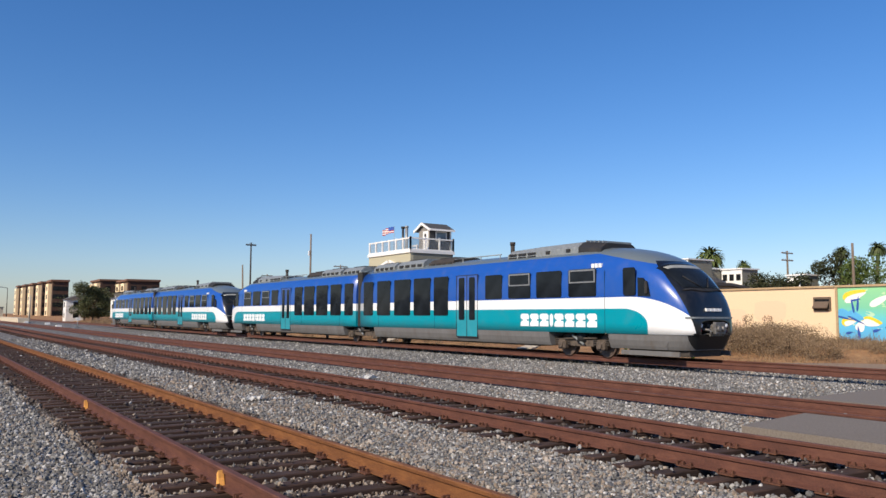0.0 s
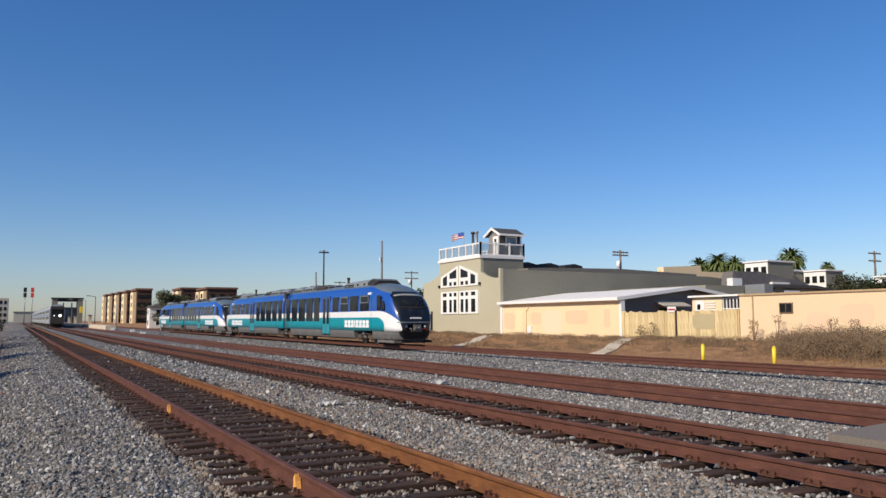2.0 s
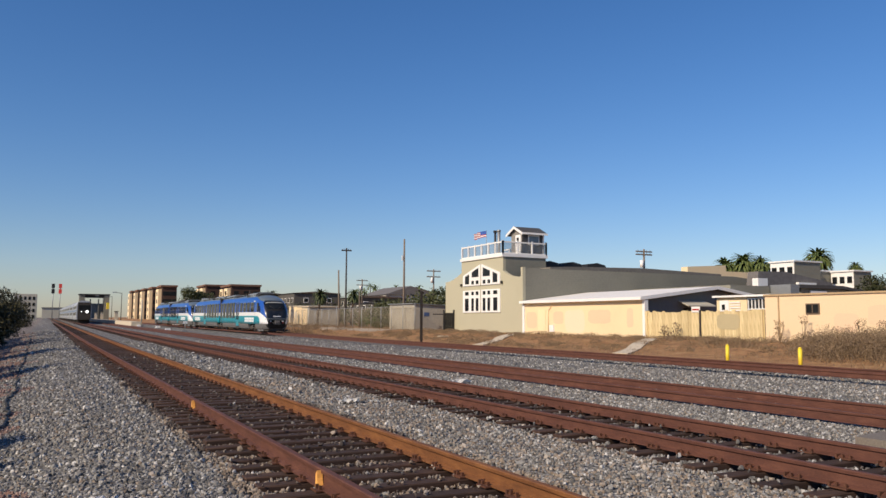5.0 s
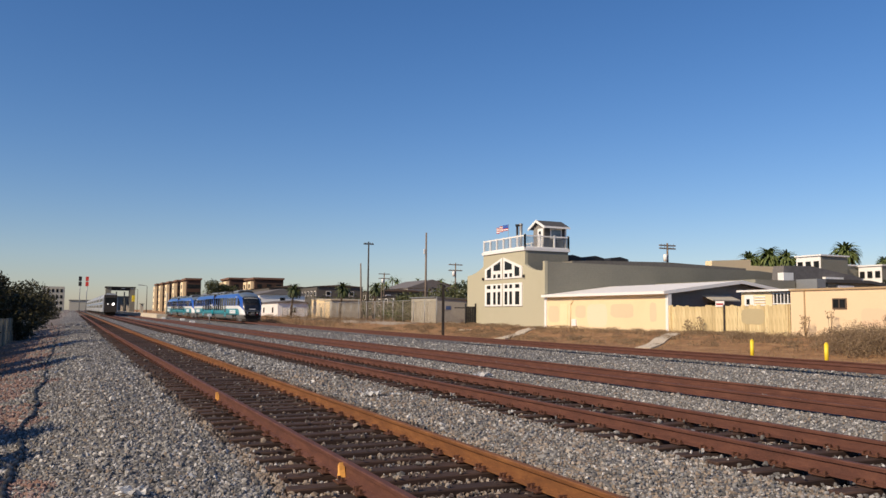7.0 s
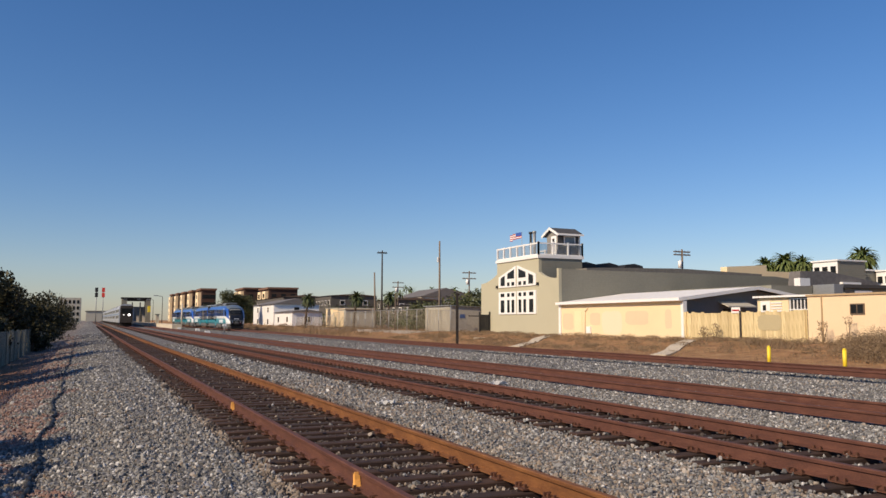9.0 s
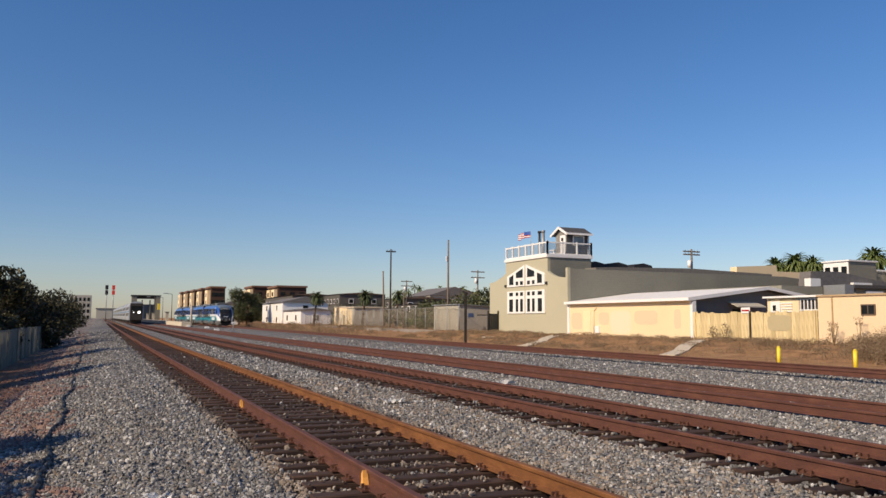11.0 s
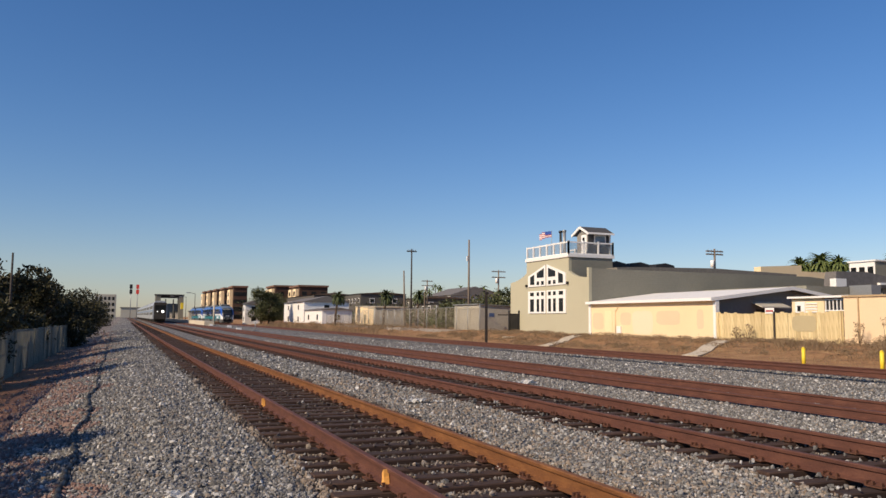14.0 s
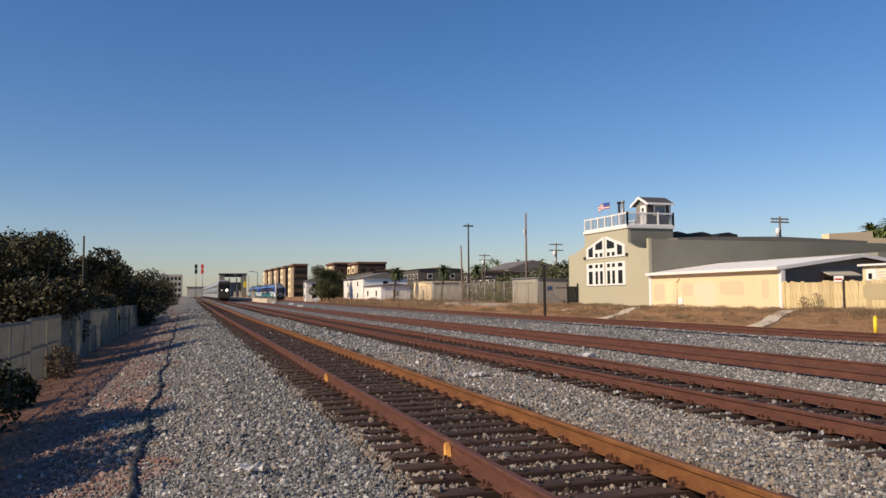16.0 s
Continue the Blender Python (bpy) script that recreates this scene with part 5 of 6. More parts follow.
def blades(name, label, spots, mat, seed):
    """Dry blades; spots: x0, x1, y0, y1, how many, height, lean."""
    rng = np.random.default_rng(seed)
    V, base = [], 0
    for x0, x1, y0, y1, k, h, lean in spots:
        x, y = rng.uniform(x0, x1, k), rng.uniform(y0, y1, k)
        c = np.sin(x * 1.7 + 0.6 * y) + np.sin(0.9 * y - x) + rng.normal(0, 0.9, k)
        keep = c > 0.0
        x, y = x[keep], y[keep]
        k2 = len(x)
        z = np.array([height(a, b) for a, b in zip(x, y)]) - 0.03
        hh = h * rng.lognormal(0, 0.4, k2)
        a = rng.uniform(0, 6.283, k2)
        w = 0.008 + 0.012 * hh
        lx, ly = rng.normal(0, lean, k2) * hh, rng.normal(0, lean, k2) * hh
        p0 = np.stack([x - np.cos(a) * w, y - np.sin(a) * w, z], -1)
        p1 = np.stack([x + np.cos(a) * w, y + np.sin(a) * w, z], -1)
        p2 = np.stack([x + lx, y + ly, z + hh], -1)
        V.append(np.stack([p0, p1, p2], 1).reshape(-1, 3))
    V = np.concatenate(V)
    F = np.arange(len(V)).reshape(-1, 3)
    me = bpy.data.meshes.new(name)
    me.vertices.add(len(V))
    me.vertices.foreach_set("co", V.ravel())
    me.loops.add(F.size)
    me.loops.foreach_set("vertex_index", F.ravel())
    me.polygons.add(len(F))
    me.polygons.foreach_set("loop_start", np.arange(0, F.size, 3))
    me.materials.append(mat)
    me.update(calc_edges=True)
    return tagged(new(name, me), label, "grass", kind="stuff")


BRUSHMAT = mat_leaf("dead_brush", (0.10, 0.07, 0.042), (0.33, 0.235, 0.145), 0.95)
blades("dry_grass", "short dry straw-coloured grass on the dirt bank", [(23.4, 37.0, 8, 80, 34000, 0.13, 0.6), (23.0, 36, 80, 170, 9000, 0.35, 0.4), (29, 37, 30, 72, 5000, 0.13, 0.4),
                                                                     (-4.0, -2.6, 10, 60, 1500, 0.12, 0.5)], STRAW, 21)
blades("dead_brush", "tall brown dead weeds along the wall", [(31.5, 36.9, 14, 33, 16000, 0.24, 0.6), (35.2, 36.9, 33, 42, 1200, 0.2, 0.4), (28, 33, 12, 24, 2500, 0.15, 0.5), (24, 30, 84, 150, 3000, 0.7, 0.4)], BRUSHMAT, 22)



def brush():
    """Fuzzy brown dead bushes along the foot of the wall."""
    rng = random.Random(12)
    blobs = []
    for i in range(95):
        y = rng.uniform(12, 33)
        x = rng.uniform(29.5, 36.6)
        s = rng.uniform(0.12, 0.32) * (0.8 + 0.4 * (y > 0.6 * x))
        blobs.append((x, y, height(x, y) + s * 0.35, s * 1.3, s * 1.4, s * 0.75))
    for i in range(44):
        x = rng.uniform(29.0, 34.5)
        y = x * rng.uniform(0.60, 0.78) + rng.uniform(-0.6, 0.6)
        s = rng.uniform(0.5, 0.95)
        blobs.append((x, y, height(x, y) + s * 0.35, s * 1.2, s * 1.4, s * 0.75))
    for i in range(260):
        x, y = rng.uniform(27.5, 36.6), rng.uniform(33, 75)
        s = rng.uniform(0.10, 0.34)
        blobs.append((x, y, height(x, y) + s * 0.25, s * 1.8, s * 2.2, s * 0.6))
    for i in range(40):
        x, y = rng.uniform(24.5, 34), rng.uniform(86, 165)
        s = rng.uniform(0.3, 0.8)
        blobs.append((x, y, height(x, y) + s * 0.3, s * 1.6, s * 2.2, s * 0.7))
    tagged(new("dead_bushes", leaf_mesh("dead_bushes", blobs, 310000, 0.029, BRUSHMAT, 55)), "low fuzzy brown dead bushes on the dirt bank", "bushes", kind="stuff")


brush()

# weedy stalks in front of the wall
for wx, wy, wt in ((36.3, 28.9, 1.9), (36.2, 30.4, 1.5), (36.2, 25.5, 1.6), (36.3, 24.4, 1.5), (36.4, 38.6, 1.3), (36.4, 39.6, 1.1)):
    w = thing("weed", None, None, "tall dry brown weed against the painted wall", "weed", "weeds", at=pose(wx, wy, 0.25))
    bm = bmesh.new()
    rng = random.Random(int(wy * 10))
    for i in range(5):
        rod(bm, (0, 0, 0), (rng.uniform(-0.2, 0.2), rng.uniform(-0.25, 0.25), (wt - 0.25) * rng.uniform(0.7, 1)), 0.015, 0.006, 4)
    part("stalk", bm, BARK, w)
    o = new("seed_head", leaf_mesh("seed_head", [(0, 0, (wt - 0.25) * 0.8, 0.25, 0.28, 0.3), (0, 0.1, 0.35, 0.35, 0.35, 0.3)], 260, 0.05, BRUSHMAT, int(wy)))
    tagged(o, kind="stuff").parent = w

# ---- behind the low fence beside the line ----


def left_side():
    f = thing("panel_fence", None, None, "weathered grey slatted fence below dark bushes", "fence")
    rng = random.Random(8)
    bm = bmesh.new()
    for i in range(27):
        box(bm, -0.018, 0.018, -1.19 + 0.088 * i, -1.143 + 0.088 * i, 0.05, 1.79)
    for z in (0.05, 1.0, 1.76):
        box(bm, -0.03, -0.02, -1.19, 1.19, z, z + 0.06)
    panel = mesh_of("panel", bm, GREYFENCE)
    bm = bmesh.new()
    box(bm, -0.05, 0.055, -0.05, 0.05, -0.1, 1.80)
    post = mesh_of("post", bm, GREYFENCE)
    for i in range(34):
        y = 8 + i * 2.46
        o = new("panel", panel)
        o.parent, o.location = f, (-4.0 + rng.uniform(-0.03, 0.03), y + 1.23, -0.93 + rng.uniform(-0.05, 0.04))
        tagged(o, kind="stuff")
        o.rotation_euler = (rng.uniform(-0.012, 0.012), rng.uniform(-0.03, 0.03), 0)
        o = new("post", post)
        o.parent, o.location = f, (-4.0, y, -0.93)
    lab = "dense dark green bush rising over the grey fence"
    spec = [(-6.4, 8.6, 3.5, 2.0), (-6.3, 12.4, 3.4, 2.0), (-4.5, 67.0, 3.1, 2.3), (-5.9, 29.2, 4.0, 1.9), (-8.4, 33.0, 4.6, 2.4), (-8.0, 44.5, 5.0, 2.5), (-6.1, 46.0, 4.5, 2.0), (-9.5, 52, 5.0, 2.8), (-6.0, 62.0, 4.3, 2.0), (-7.6, 65, 4.2, 2.5),
            (-7, 72, 3.8, 2.4), (-6, 88, 4.3, 3.0), (-5.6, 98, 4.4, 3.2), (-6.5, 112, 3.8, 2.8), (-6, 130, 4.0, 3.2), (-6.5, 152, 4.2, 3.4), (-6, 185, 4.4, 3.6), (-12, 40, 5.2, 3.2), (-12, 58, 5.4, 3.4)]
    for y in (33.5, 37.0, 40.5, 44, 49.5, 53, 57, 68, 77, 82):
        spec.append((-6.2, y, 1.5 + 0.3 * math.sin(y), 1.7))
    for i, (x, y, top, sp) in enumerate(spec):
        tree(x + (0.55 if x > -9 else 0), y, -0.95, top, sp, lab, 100 + i, BUSH, 13000 if y < 46 else 7000, 0.095 if y < 46 else 0.13, -0.15, "bushes along the fence")
    # thin saplings standing over the bushes
    for i, (x, y, top) in enumerate(((-4.9, 30.2, 4.4),)):
        tree(x, y, -0.95, top, 0.8, "slender sapling standing over the bushes", 140 + i, LEAF, 900, 0.10, 0.35, "saplings")
    # low shrubs at the foot of the fence
    for i, (x, y, top, sp) in enumerate(((-3.4, 15.2, 0.5, 0.8), (-3.6, 12.4, 0.4, 0.8), (-3.5, 18.6, -0.1, 0.5), (-3.7, 10, 0.3, 0.9))):
        s = thing("shrub", None, None, "low dark shrub at the foot of the fence", "shrub", "low shrubs", at=pose(x, y, -0.92))
        o = new("foliage", leaf_mesh("foliage", [(0, 0, (top + 0.92) * 0.45, sp * 0.8, sp, (top + 0.92) * 0.5)], 1100, 0.07, LEAF, 160 + i))
        o.parent = s
        bm = bmesh.new()
        rod(bm, (0, 0, -0.05), (0.05, 0, 0.4), 0.02, 0.01, 5)
        part("stem", bm, BARK, s)
    s = thing("shrub", None, None, "dry yellowish weed bush against the fence", "shrub", "low shrubs", at=pose(-3.6, 25.5, -0.92))
    o = new("foliage", leaf_mesh("foliage", [(0, 0, 0.45, 0.4, 1.0, 0.5)], 900, 0.06, BRUSHMAT, 170))
    o.parent = s
    bm = bmesh.new()
    rod(bm, (0, 0, -0.05), (0.05, 0, 0.4), 0.02, 0.01, 5)
    part("stem", bm, BARK, s)


left_side()


def ground_line():
    """A black tube for the stones' dark line, its shadow put into the width."""
    rng = random.Random(2)
    bm = bmesh.new()
    pts = []
    y = 4.0
    while y < 90:
        x = -0.47 - 0.008 * y + 0.16 * noise.noise((0, y * 0.33, 5)) + 0.09 * noise.noise((3, y * 1.6, 1))
        pts.append(Vector((x, y, height(x, y) + 0.035)))
        y += 0.35
    for a, b in zip(pts, pts[1:]):
        rod(bm, a, b, 0.03, n=6)
    thing("cable", bm, BLACK, "dark winding line along the gravel shoulder", "cable")


ground_line()


# ---- small things by the line ----
for y in (24.05, 20.5):
    b = thing("bollard", None, None, "short bright yellow painted pipe bollard", "bollard", "yellow bollards", at=pose(25.5, y, -0.32))
    bm = bmesh.new()
    rod(bm, (0, 0, 0), (0, 0, 0.74), 0.075, n=14)
    rod(bm, (0, 0, 0.74), (0, 0, 0.80), 0.075, 0.035, 14)
    part("pipe", bm, YELLOW, b)
    bm = bmesh.new()
    rod(bm, (0, 0, -0.02), (0, 0, 0.05), 0.14, 0.12, 12)
    part("footing", bm, CONCRETE, b)

p = thing("iron_post", None, None, "tall dark brown iron post beside the far track", "post", at=pose(25.5, 54.1, -0.35))
bm = bmesh.new()
box(bm, -0.075, 0.075, -0.09, -0.07, 0, 4.0), box(bm, -0.015, 0.015, -0.07, 0.07, 0, 4.0), box(bm, -0.075, 0.075, 0.07, 0.09, 0, 4.0)
part("shaft", bm, DARKPOLE, p)
bm = bmesh.new()
box(bm, -0.2, 0.2, -0.2, 0.2, -0.1, 0.06)
part("foot", bm, CONCRETE, p)


def slab_path(x0, y0, x1, y1, w):
    """Concrete strip laid down the bank."""
    bm = bmesh.new()
    n = 10
    d = Vector((x1 - x0, y1 - y0, 0)).normalized()
    s = Vector((-d.y, d.x, 0)) * w / 2
    rows = []
    for i in range(n + 1):
        c = Vector((x0 + (x1 - x0) * i / n, y0 + (y1 - y0) * i / n, 0))
        c.z = height(c.x, c.y) + 0.09
        rows.append([bm.verts.new(v) for v in (c - s, c + s, c + s - Vector((0, 0, 0.3)), c - s - Vector((0, 0, 0.3)))])
    for a, b in zip(rows, rows[1:]):
        for i in range(4):
            bm.faces.new((a[i], a[(i + 1) % 4], b[(i + 1) % 4], b[i]))
    bm.faces.new(rows[0]), bm.faces.new(rows[-1])
    thing("concrete_drain", bm, CONCRETE, "pale concrete drain strip laid down the dirt bank", "drain", "drain strips")


slab_path(34.0, 54.7, 26.6, 47.3, 0.75)
slab_path(34.0, 38.3, 26.6, 32.3, 0.8)


def crossing():
    for x0, x1, y1, z in ((9.3, 11.35, 6.9, -0.03), (13.15, 19.3, 8.4, 0.0)):
        bm = bmesh.new()
        prism(bm, [(x0, -30), (x1, -30), (x1, y1 + 0.15), (x0 + 0.7 * (x1 - x0), y1 + 0.05), (x0 + 0.4 * (x1 - x0), y1 - 0.05), (x0, y1 - 0.2)], "z", -0.25, z)
        tagged(new("pavement", mesh_of("pavement", bm, ASPHALT)), "worn brownish asphalt between the tracks at a crossing", "pavement", kind="structure")
    bm = bmesh.new()
    prism(bm, [(21.3, -30), (33.5, -30), (31.0, 9.0), (27.5, 15.0), (23.5, 18.5), (21.3, 19.0)], "z", -0.34, -0.17)
    tagged(new("pavement", mesh_of("pavement", bm, DIRTROAD)), "packed brown dirt apron beside the far track", "dirt road", kind="structure")


DIRTROAD = paint("packed_dirt", (0.26, 0.18, 0.115), 0.95, 0.25, 6, 0.4, 0.4)
crossing()


def litter(x, y, w, label, seed, mat=None):
    rng = random.Random(seed)
    bm = bmesh.new()
    n = 5
    g = [[bm.verts.new((x + (i / n - 0.5) * w + rng.uniform(-0.02, 0.02), y + (j / n - 0.5) * w * 0.8 + rng.uniform(-0.02, 0.02), height(x, y) + 0.03 + rng.uniform(0, 0.25 * w))) for j in range(n + 1)] for i in range(n + 1)]
    for i in range(n):
        for j in range(n):
            if rng.random() < 0.85:
                bm.faces.new((g[i][j], g[i + 1][j], g[i + 1][j + 1], g[i][j + 1]))
    bmesh.ops.solidify(bm, geom=bm.faces[:], thickness=0.006)
    thing("litter", bm, mat or WHITE, label, "litter", "scraps")


bm = bmesh.new()
prism(bm, [(30.3, 61.0), (31.1, 60.7), (32.0, 61.9), (31.8, 62.6), (30.9, 62.0)], "z", 0.0, height(31.2, 61.6) + 0.10)
thing("concrete_slab", bm, CONCRETE, "broken pale concrete slab lying on the dirt bank", "slab")


def access_road():
    """A pale dirt track along the yard fence, laid on the bank."""
    xs, ys = [31.6, 32.4, 33.2, 34.0, 34.9], [78 + 2 * i for i in range(26)]
    rng = random.Random(15)
    vs = []
    for y in ys:
        for k, x in enumerate(xs):
            xx = x + (rng.uniform(-0.25, 0.25) if k in (0, 4) else 0)
            vs.append((xx, y, height(xx, y) + (0.05 if 0 < k < 4 else -0.02)))
    w = len(xs)
    fs = [(j * w + i, j * w + i + 1, (j + 1) * w + i + 1, (j + 1) * w + i) for j in range(len(ys) - 1) for i in range(w - 1)]
    tagged(raw("road", vs, fs, PALEDIRT, True), "pale dusty dirt track along the yard fence", "dirt road", kind="structure")


PALEDIRT = paint("pale_dusty_dirt", (0.34, 0.285, 0.22), 0.95, 0.2, 5, 0.5, 0.3)
access_road()

litter(5.4, 14.7, 0.40, "crumpled white paper scrap on the gravel", 1)
litter(5.85, 14.6, 0.2, "crumpled white paper scrap on the gravel", 4)
litter(9.66, 18.0, 0.5, "flat white scrap between two tracks", 2)
litter(0.52, 7.5, 0.22, "crumpled white paper scrap on the gravel", 3)


def bright_spots():
    """Scraped bright clips on the near rail."""
    for y in (7.35, 14.55):
        c = thing("rail_clip", None, None, "worn orange-painted clip on a rusty rail", "rail clip", "rail clips", at=pose(2.446, y, -0.1))
        bm = bmesh.new()
        prism(bm, [(-0.05, -0.068), (0.045, -0.068), (0.03, 0.0), (0.035, 0.05), (-0.01, 0.09), (-0.02, 0.02)], "x", -0.075, -0.02)
        part("clip", bm, ORANGE, c)


ORANGE = paint("orange_marking_paint", (0.85, 0.42, 0.10), 0.6, 0.15, 30, 4.0, 0.1)
bright_spots()


def switch_stand(x, y):
    s = thing("switch_stand", None, None, "small grey switch stand beside the track", "switch stand", at=pose(x, y, -0.2 + bend(y)[1]))
    bm = bmesh.new()
    box(bm, -0.35, 0.35, -0.2, 0.2, 0, 0.12)
    rod(bm, (0, 0, 0.1), (0, 0, 1.1), 0.05)
    part("stand", bm, GALV, s)
    bm = bmesh.new()
    box(bm, -0.25, 0.25, -0.02, 0.02, 0.95, 1.25)
    part("target", bm, WHITE, s)


switch_stand(14.8, 97.3)
for x, y in ((13.96, 103.8), (16.0, 130.0), (15.2, 150)):
    b = thing("marker_block", None, None, "small white concrete marker block by the track", "marker", "marker blocks", at=pose(x + bend(y)[0], y, -0.21 + bend(y)[1]))
    bm = bmesh.new()
    prism(bm, [(-0.35, 0), (0.35, 0), (0.28, 0.32), (-0.28, 0.32)], "y", -0.25, 0.25)
    part("block", bm, WHITE, b)

# ---- poles ----


def utility_pole(x, y, top, arms=1, label="weathered timber utility pole", lean=0.0, z0=0.3, gear=False, mat=None, r=0.15, gap=1.1, arm=1.45):
    p = thing("utility_pole", None, None, label, "utility pole", "utility poles", at=pose(x, y, z0))
    h = top - z0
    bm = bmesh.new()
    rod(bm, (0, 0, -0.3), (lean * h, 0, h), r, r * 0.65, 9)
    part("shaft", bm, mat or POLEWOOD, p)
    for i in range(arms):
        z = h - 0.35 - i * gap
        bm = bmesh.new()
        box(bm, lean * z - arm, lean * z + arm, -0.07, 0.07, z - 0.09, z + 0.09)
        a = part("crossarm", bm, mat or POLEWOOD, p)
        for k in (-0.76 * arm, -0.35 * arm, 0.35 * arm, 0.76 * arm):
            bm = bmesh.new()
            rod(bm, (lean * z + k, 0, z + 0.07), (lean * z + k, 0, z + 0.27), 0.045, 0.03, 6)
            part("insulator", bm, GALV, a)
    if gear:
        bm = bmesh.new()
        rod(bm, (-0.4, 0.0, h - 2.6), (-0.4, 0.0, h - 1.6), 0.26, n=12)
        part("transformer", bm, WHITE, p)
    return p


utility_pole(38.2, 86.0, 11.2, 0, "tall bare timber pole with a white fitting", 0.0)
bm = bmesh.new()
box(bm, 37.9, 38.05, 85.9, 86.05, 8.6, 9.2)
part("fitting", bm, WHITE, thing("pole_box", None, None, "white box strapped to a timber pole", "box"))
utility_pole(38.0, 105.9, 11.7, 1, "dark timber utility pole with one crossarm", mat=DARKPOLE, arm=0.75)
utility_pole(38.0, 108.5, 8.7, 0, "leaning bare grey timber pole", -0.03)
utility_pole(36.5, 96.5, 5.2, 0, "short bare timber pole", 0.0, r=0.1)
utility_pole(67.8, 177.5, 11.3, 2, "distant timber utility pole with two crossarms", gear=True, r=0.2)
utility_pole(66.0, 134.6, 11.2, 2, "timber utility pole with two crossarms", gear=True, r=0.18)
utility_pole(75.0, 85.5, 11.6, 2, "timber utility pole with crossarms behind the roof", gear=True, r=0.2, gap=0.42)
utility_pole(109.5, 70.0, 11.6, 2, "timber utility pole among trees", r=0.2)
utility_pole(65.8, 36.0, 7.8, 0, "bare pale timber pole beside trees")
utility_pole(-4.35, 36.2, 4.05, 0, "dark bare pole behind the bushes", z0=-0.9, mat=DARKPOLE, r=0.06)
utility_pole(-8.5, 20.6, 5.4, 0, "dark bare pole behind the bushes", z0=-0.9, mat=DARKPOLE, r=0.08)

# ---- yard between the clubhouse and the station ----


def shed():
    s = thing("shed", None, None, "flat grey weathered metal shed with a blue notice", "shed")
    x0, x1, y0, y1 = 35.6, 39.4, 77.4, 84.2
    bm = bmesh.new()
    prism(bm, [(x0, 0.2), (x1, 0.2), (x1, 3.05), (x0, 3.2)], "y", y0, y1)
    part("body", bm, CORR, s)
    for i in range(12):
        boxpart("batten", s, CORR, x0 - 0.04, x0 - 0.002, y0 + 0.2 + i * 0.55, y0 + 0.26 + i * 0.55, 0.2, 3.15)
    bm = bmesh.new()
    prism(bm, [(x0 - 0.2, 3.2), (x1 + 0.2, 3.04), (x1 + 0.2, 3.12), (x0 - 0.2, 3.3)], "y", y0 - 0.15, y1 + 0.15)
    part("roof", bm, GALV, s)
    boxpart("notice", s, NOTICE, x0 + 1.2, x0 + 1.8, y0 - 0.03, y0 - 0.002, 1.9, 2.3, "blue notice board")
    g = thing("gate", None, None, "dark slatted gate beside the clubhouse front", "gate")
    for i in range(5):
        boxpart("slat", g, BLACK, 35.85 + i * 0.21, 36.03 + i * 0.21, 70.6, 70.65, 0.3, 2.2)
    for x in (35.8, 36.92):
        boxpart("post", g, BLACK, x - 0.05, x + 0.05, 70.55, 70.7, 0.2, 2.5)
    boxpart("crossbar", g, BLACK, 34.6, 36.97, 70.7, 70.75, 2.0, 2.1)


NOTICE = paint("blue_notice", (0.07, 0.12, 0.26), 0.6, 0.1, 10, 1, 0.0)
shed()


FENCEWIRE = paint("weathered_fence_wire", (0.30, 0.26, 0.195), 0.7, 0.2, 6, 0.8, 0.0)


def chain_link(x0, y0, x1, y1, h, z0):
    f = thing("chain_link_fence", None, None, "rusty chain link fence with pipe posts", "fence", "chain link fences")
    L = math.hypot(x1 - x0, y1 - y0)
    d = Vector(((x1 - x0) / L, (y1 - y0) / L, 0))
    n = max(2, int(L / 3))
    for i in range(n + 1):
        p = Vector((x0, y0, z0)) + d * (L * i / n)
        bm = bmesh.new()
        rod(bm, p - Vector((0, 0, 0.2)), p + Vector((0, 0, h + (0.35 if i % 4 == 0 else 0.05))), 0.045, n=6)
        part("post", bm, GALV, f)
    bm = bmesh.new()
    for z in (0.03, h):
        rod(bm, Vector((x0, y0, z0 + z)), Vector((x1, y1, z0 + z)), 0.025, n=5)
    part("top_rail", bm, GALV, f)
    bm = bmesh.new()
    step = 0.17
    k = int(L / step)
    m = int(h / step)
    for i in range(-m, k):
        for s in (0, 1):
            a0, a1 = i * step, (i + m) * step
            lo, hi = max(0, a0), min(L, a1)
            if hi <= lo:
                continue
            za, zb = (lo - a0), (hi - a0)
            if s:
                za, zb = m * step - za, m * step - zb
            p, q = Vector((x0, y0, z0 + za)) + d * lo, Vector((x0, y0, z0 + zb)) + d * hi
            rod(bm, p, q, 0.006, n=3)
    tagged(part("mesh_wire", bm, FENCEWIRE, f), kind="stuff")


chain_link(35.25, 76.4, 35.25, 121.0, 2.75, 0.2)
chain_link(35.25, 121.6, 34.0, 140.0, 2.0, 0.4)


def block_store(x0, x1, y0, y1, h, mat, label):
    s = thing("storage_block", None, None, label, "shed", "yard sheds")
    boxpart("body", s, mat, x0, x1, y0, y1, 0.2, 0.3 + h)
    boxpart("roof", s, CORR, x0 - 0.12, x1 + 0.12, y0 - 0.12, y1 + 0.12, 0.3 + h, 0.42 + h)
    boxpart("door", s, GREYFENCE, x0 + 0.8, x0 + 1.8, y0 - 0.04, y0 - 0.002, 0.25, 2.3)
    boxpart("door", s, GREYFENCE, x0 - 0.04, x0 - 0.002, y0 + 0.8, y0 + 1.8, 0.25, 2.3)


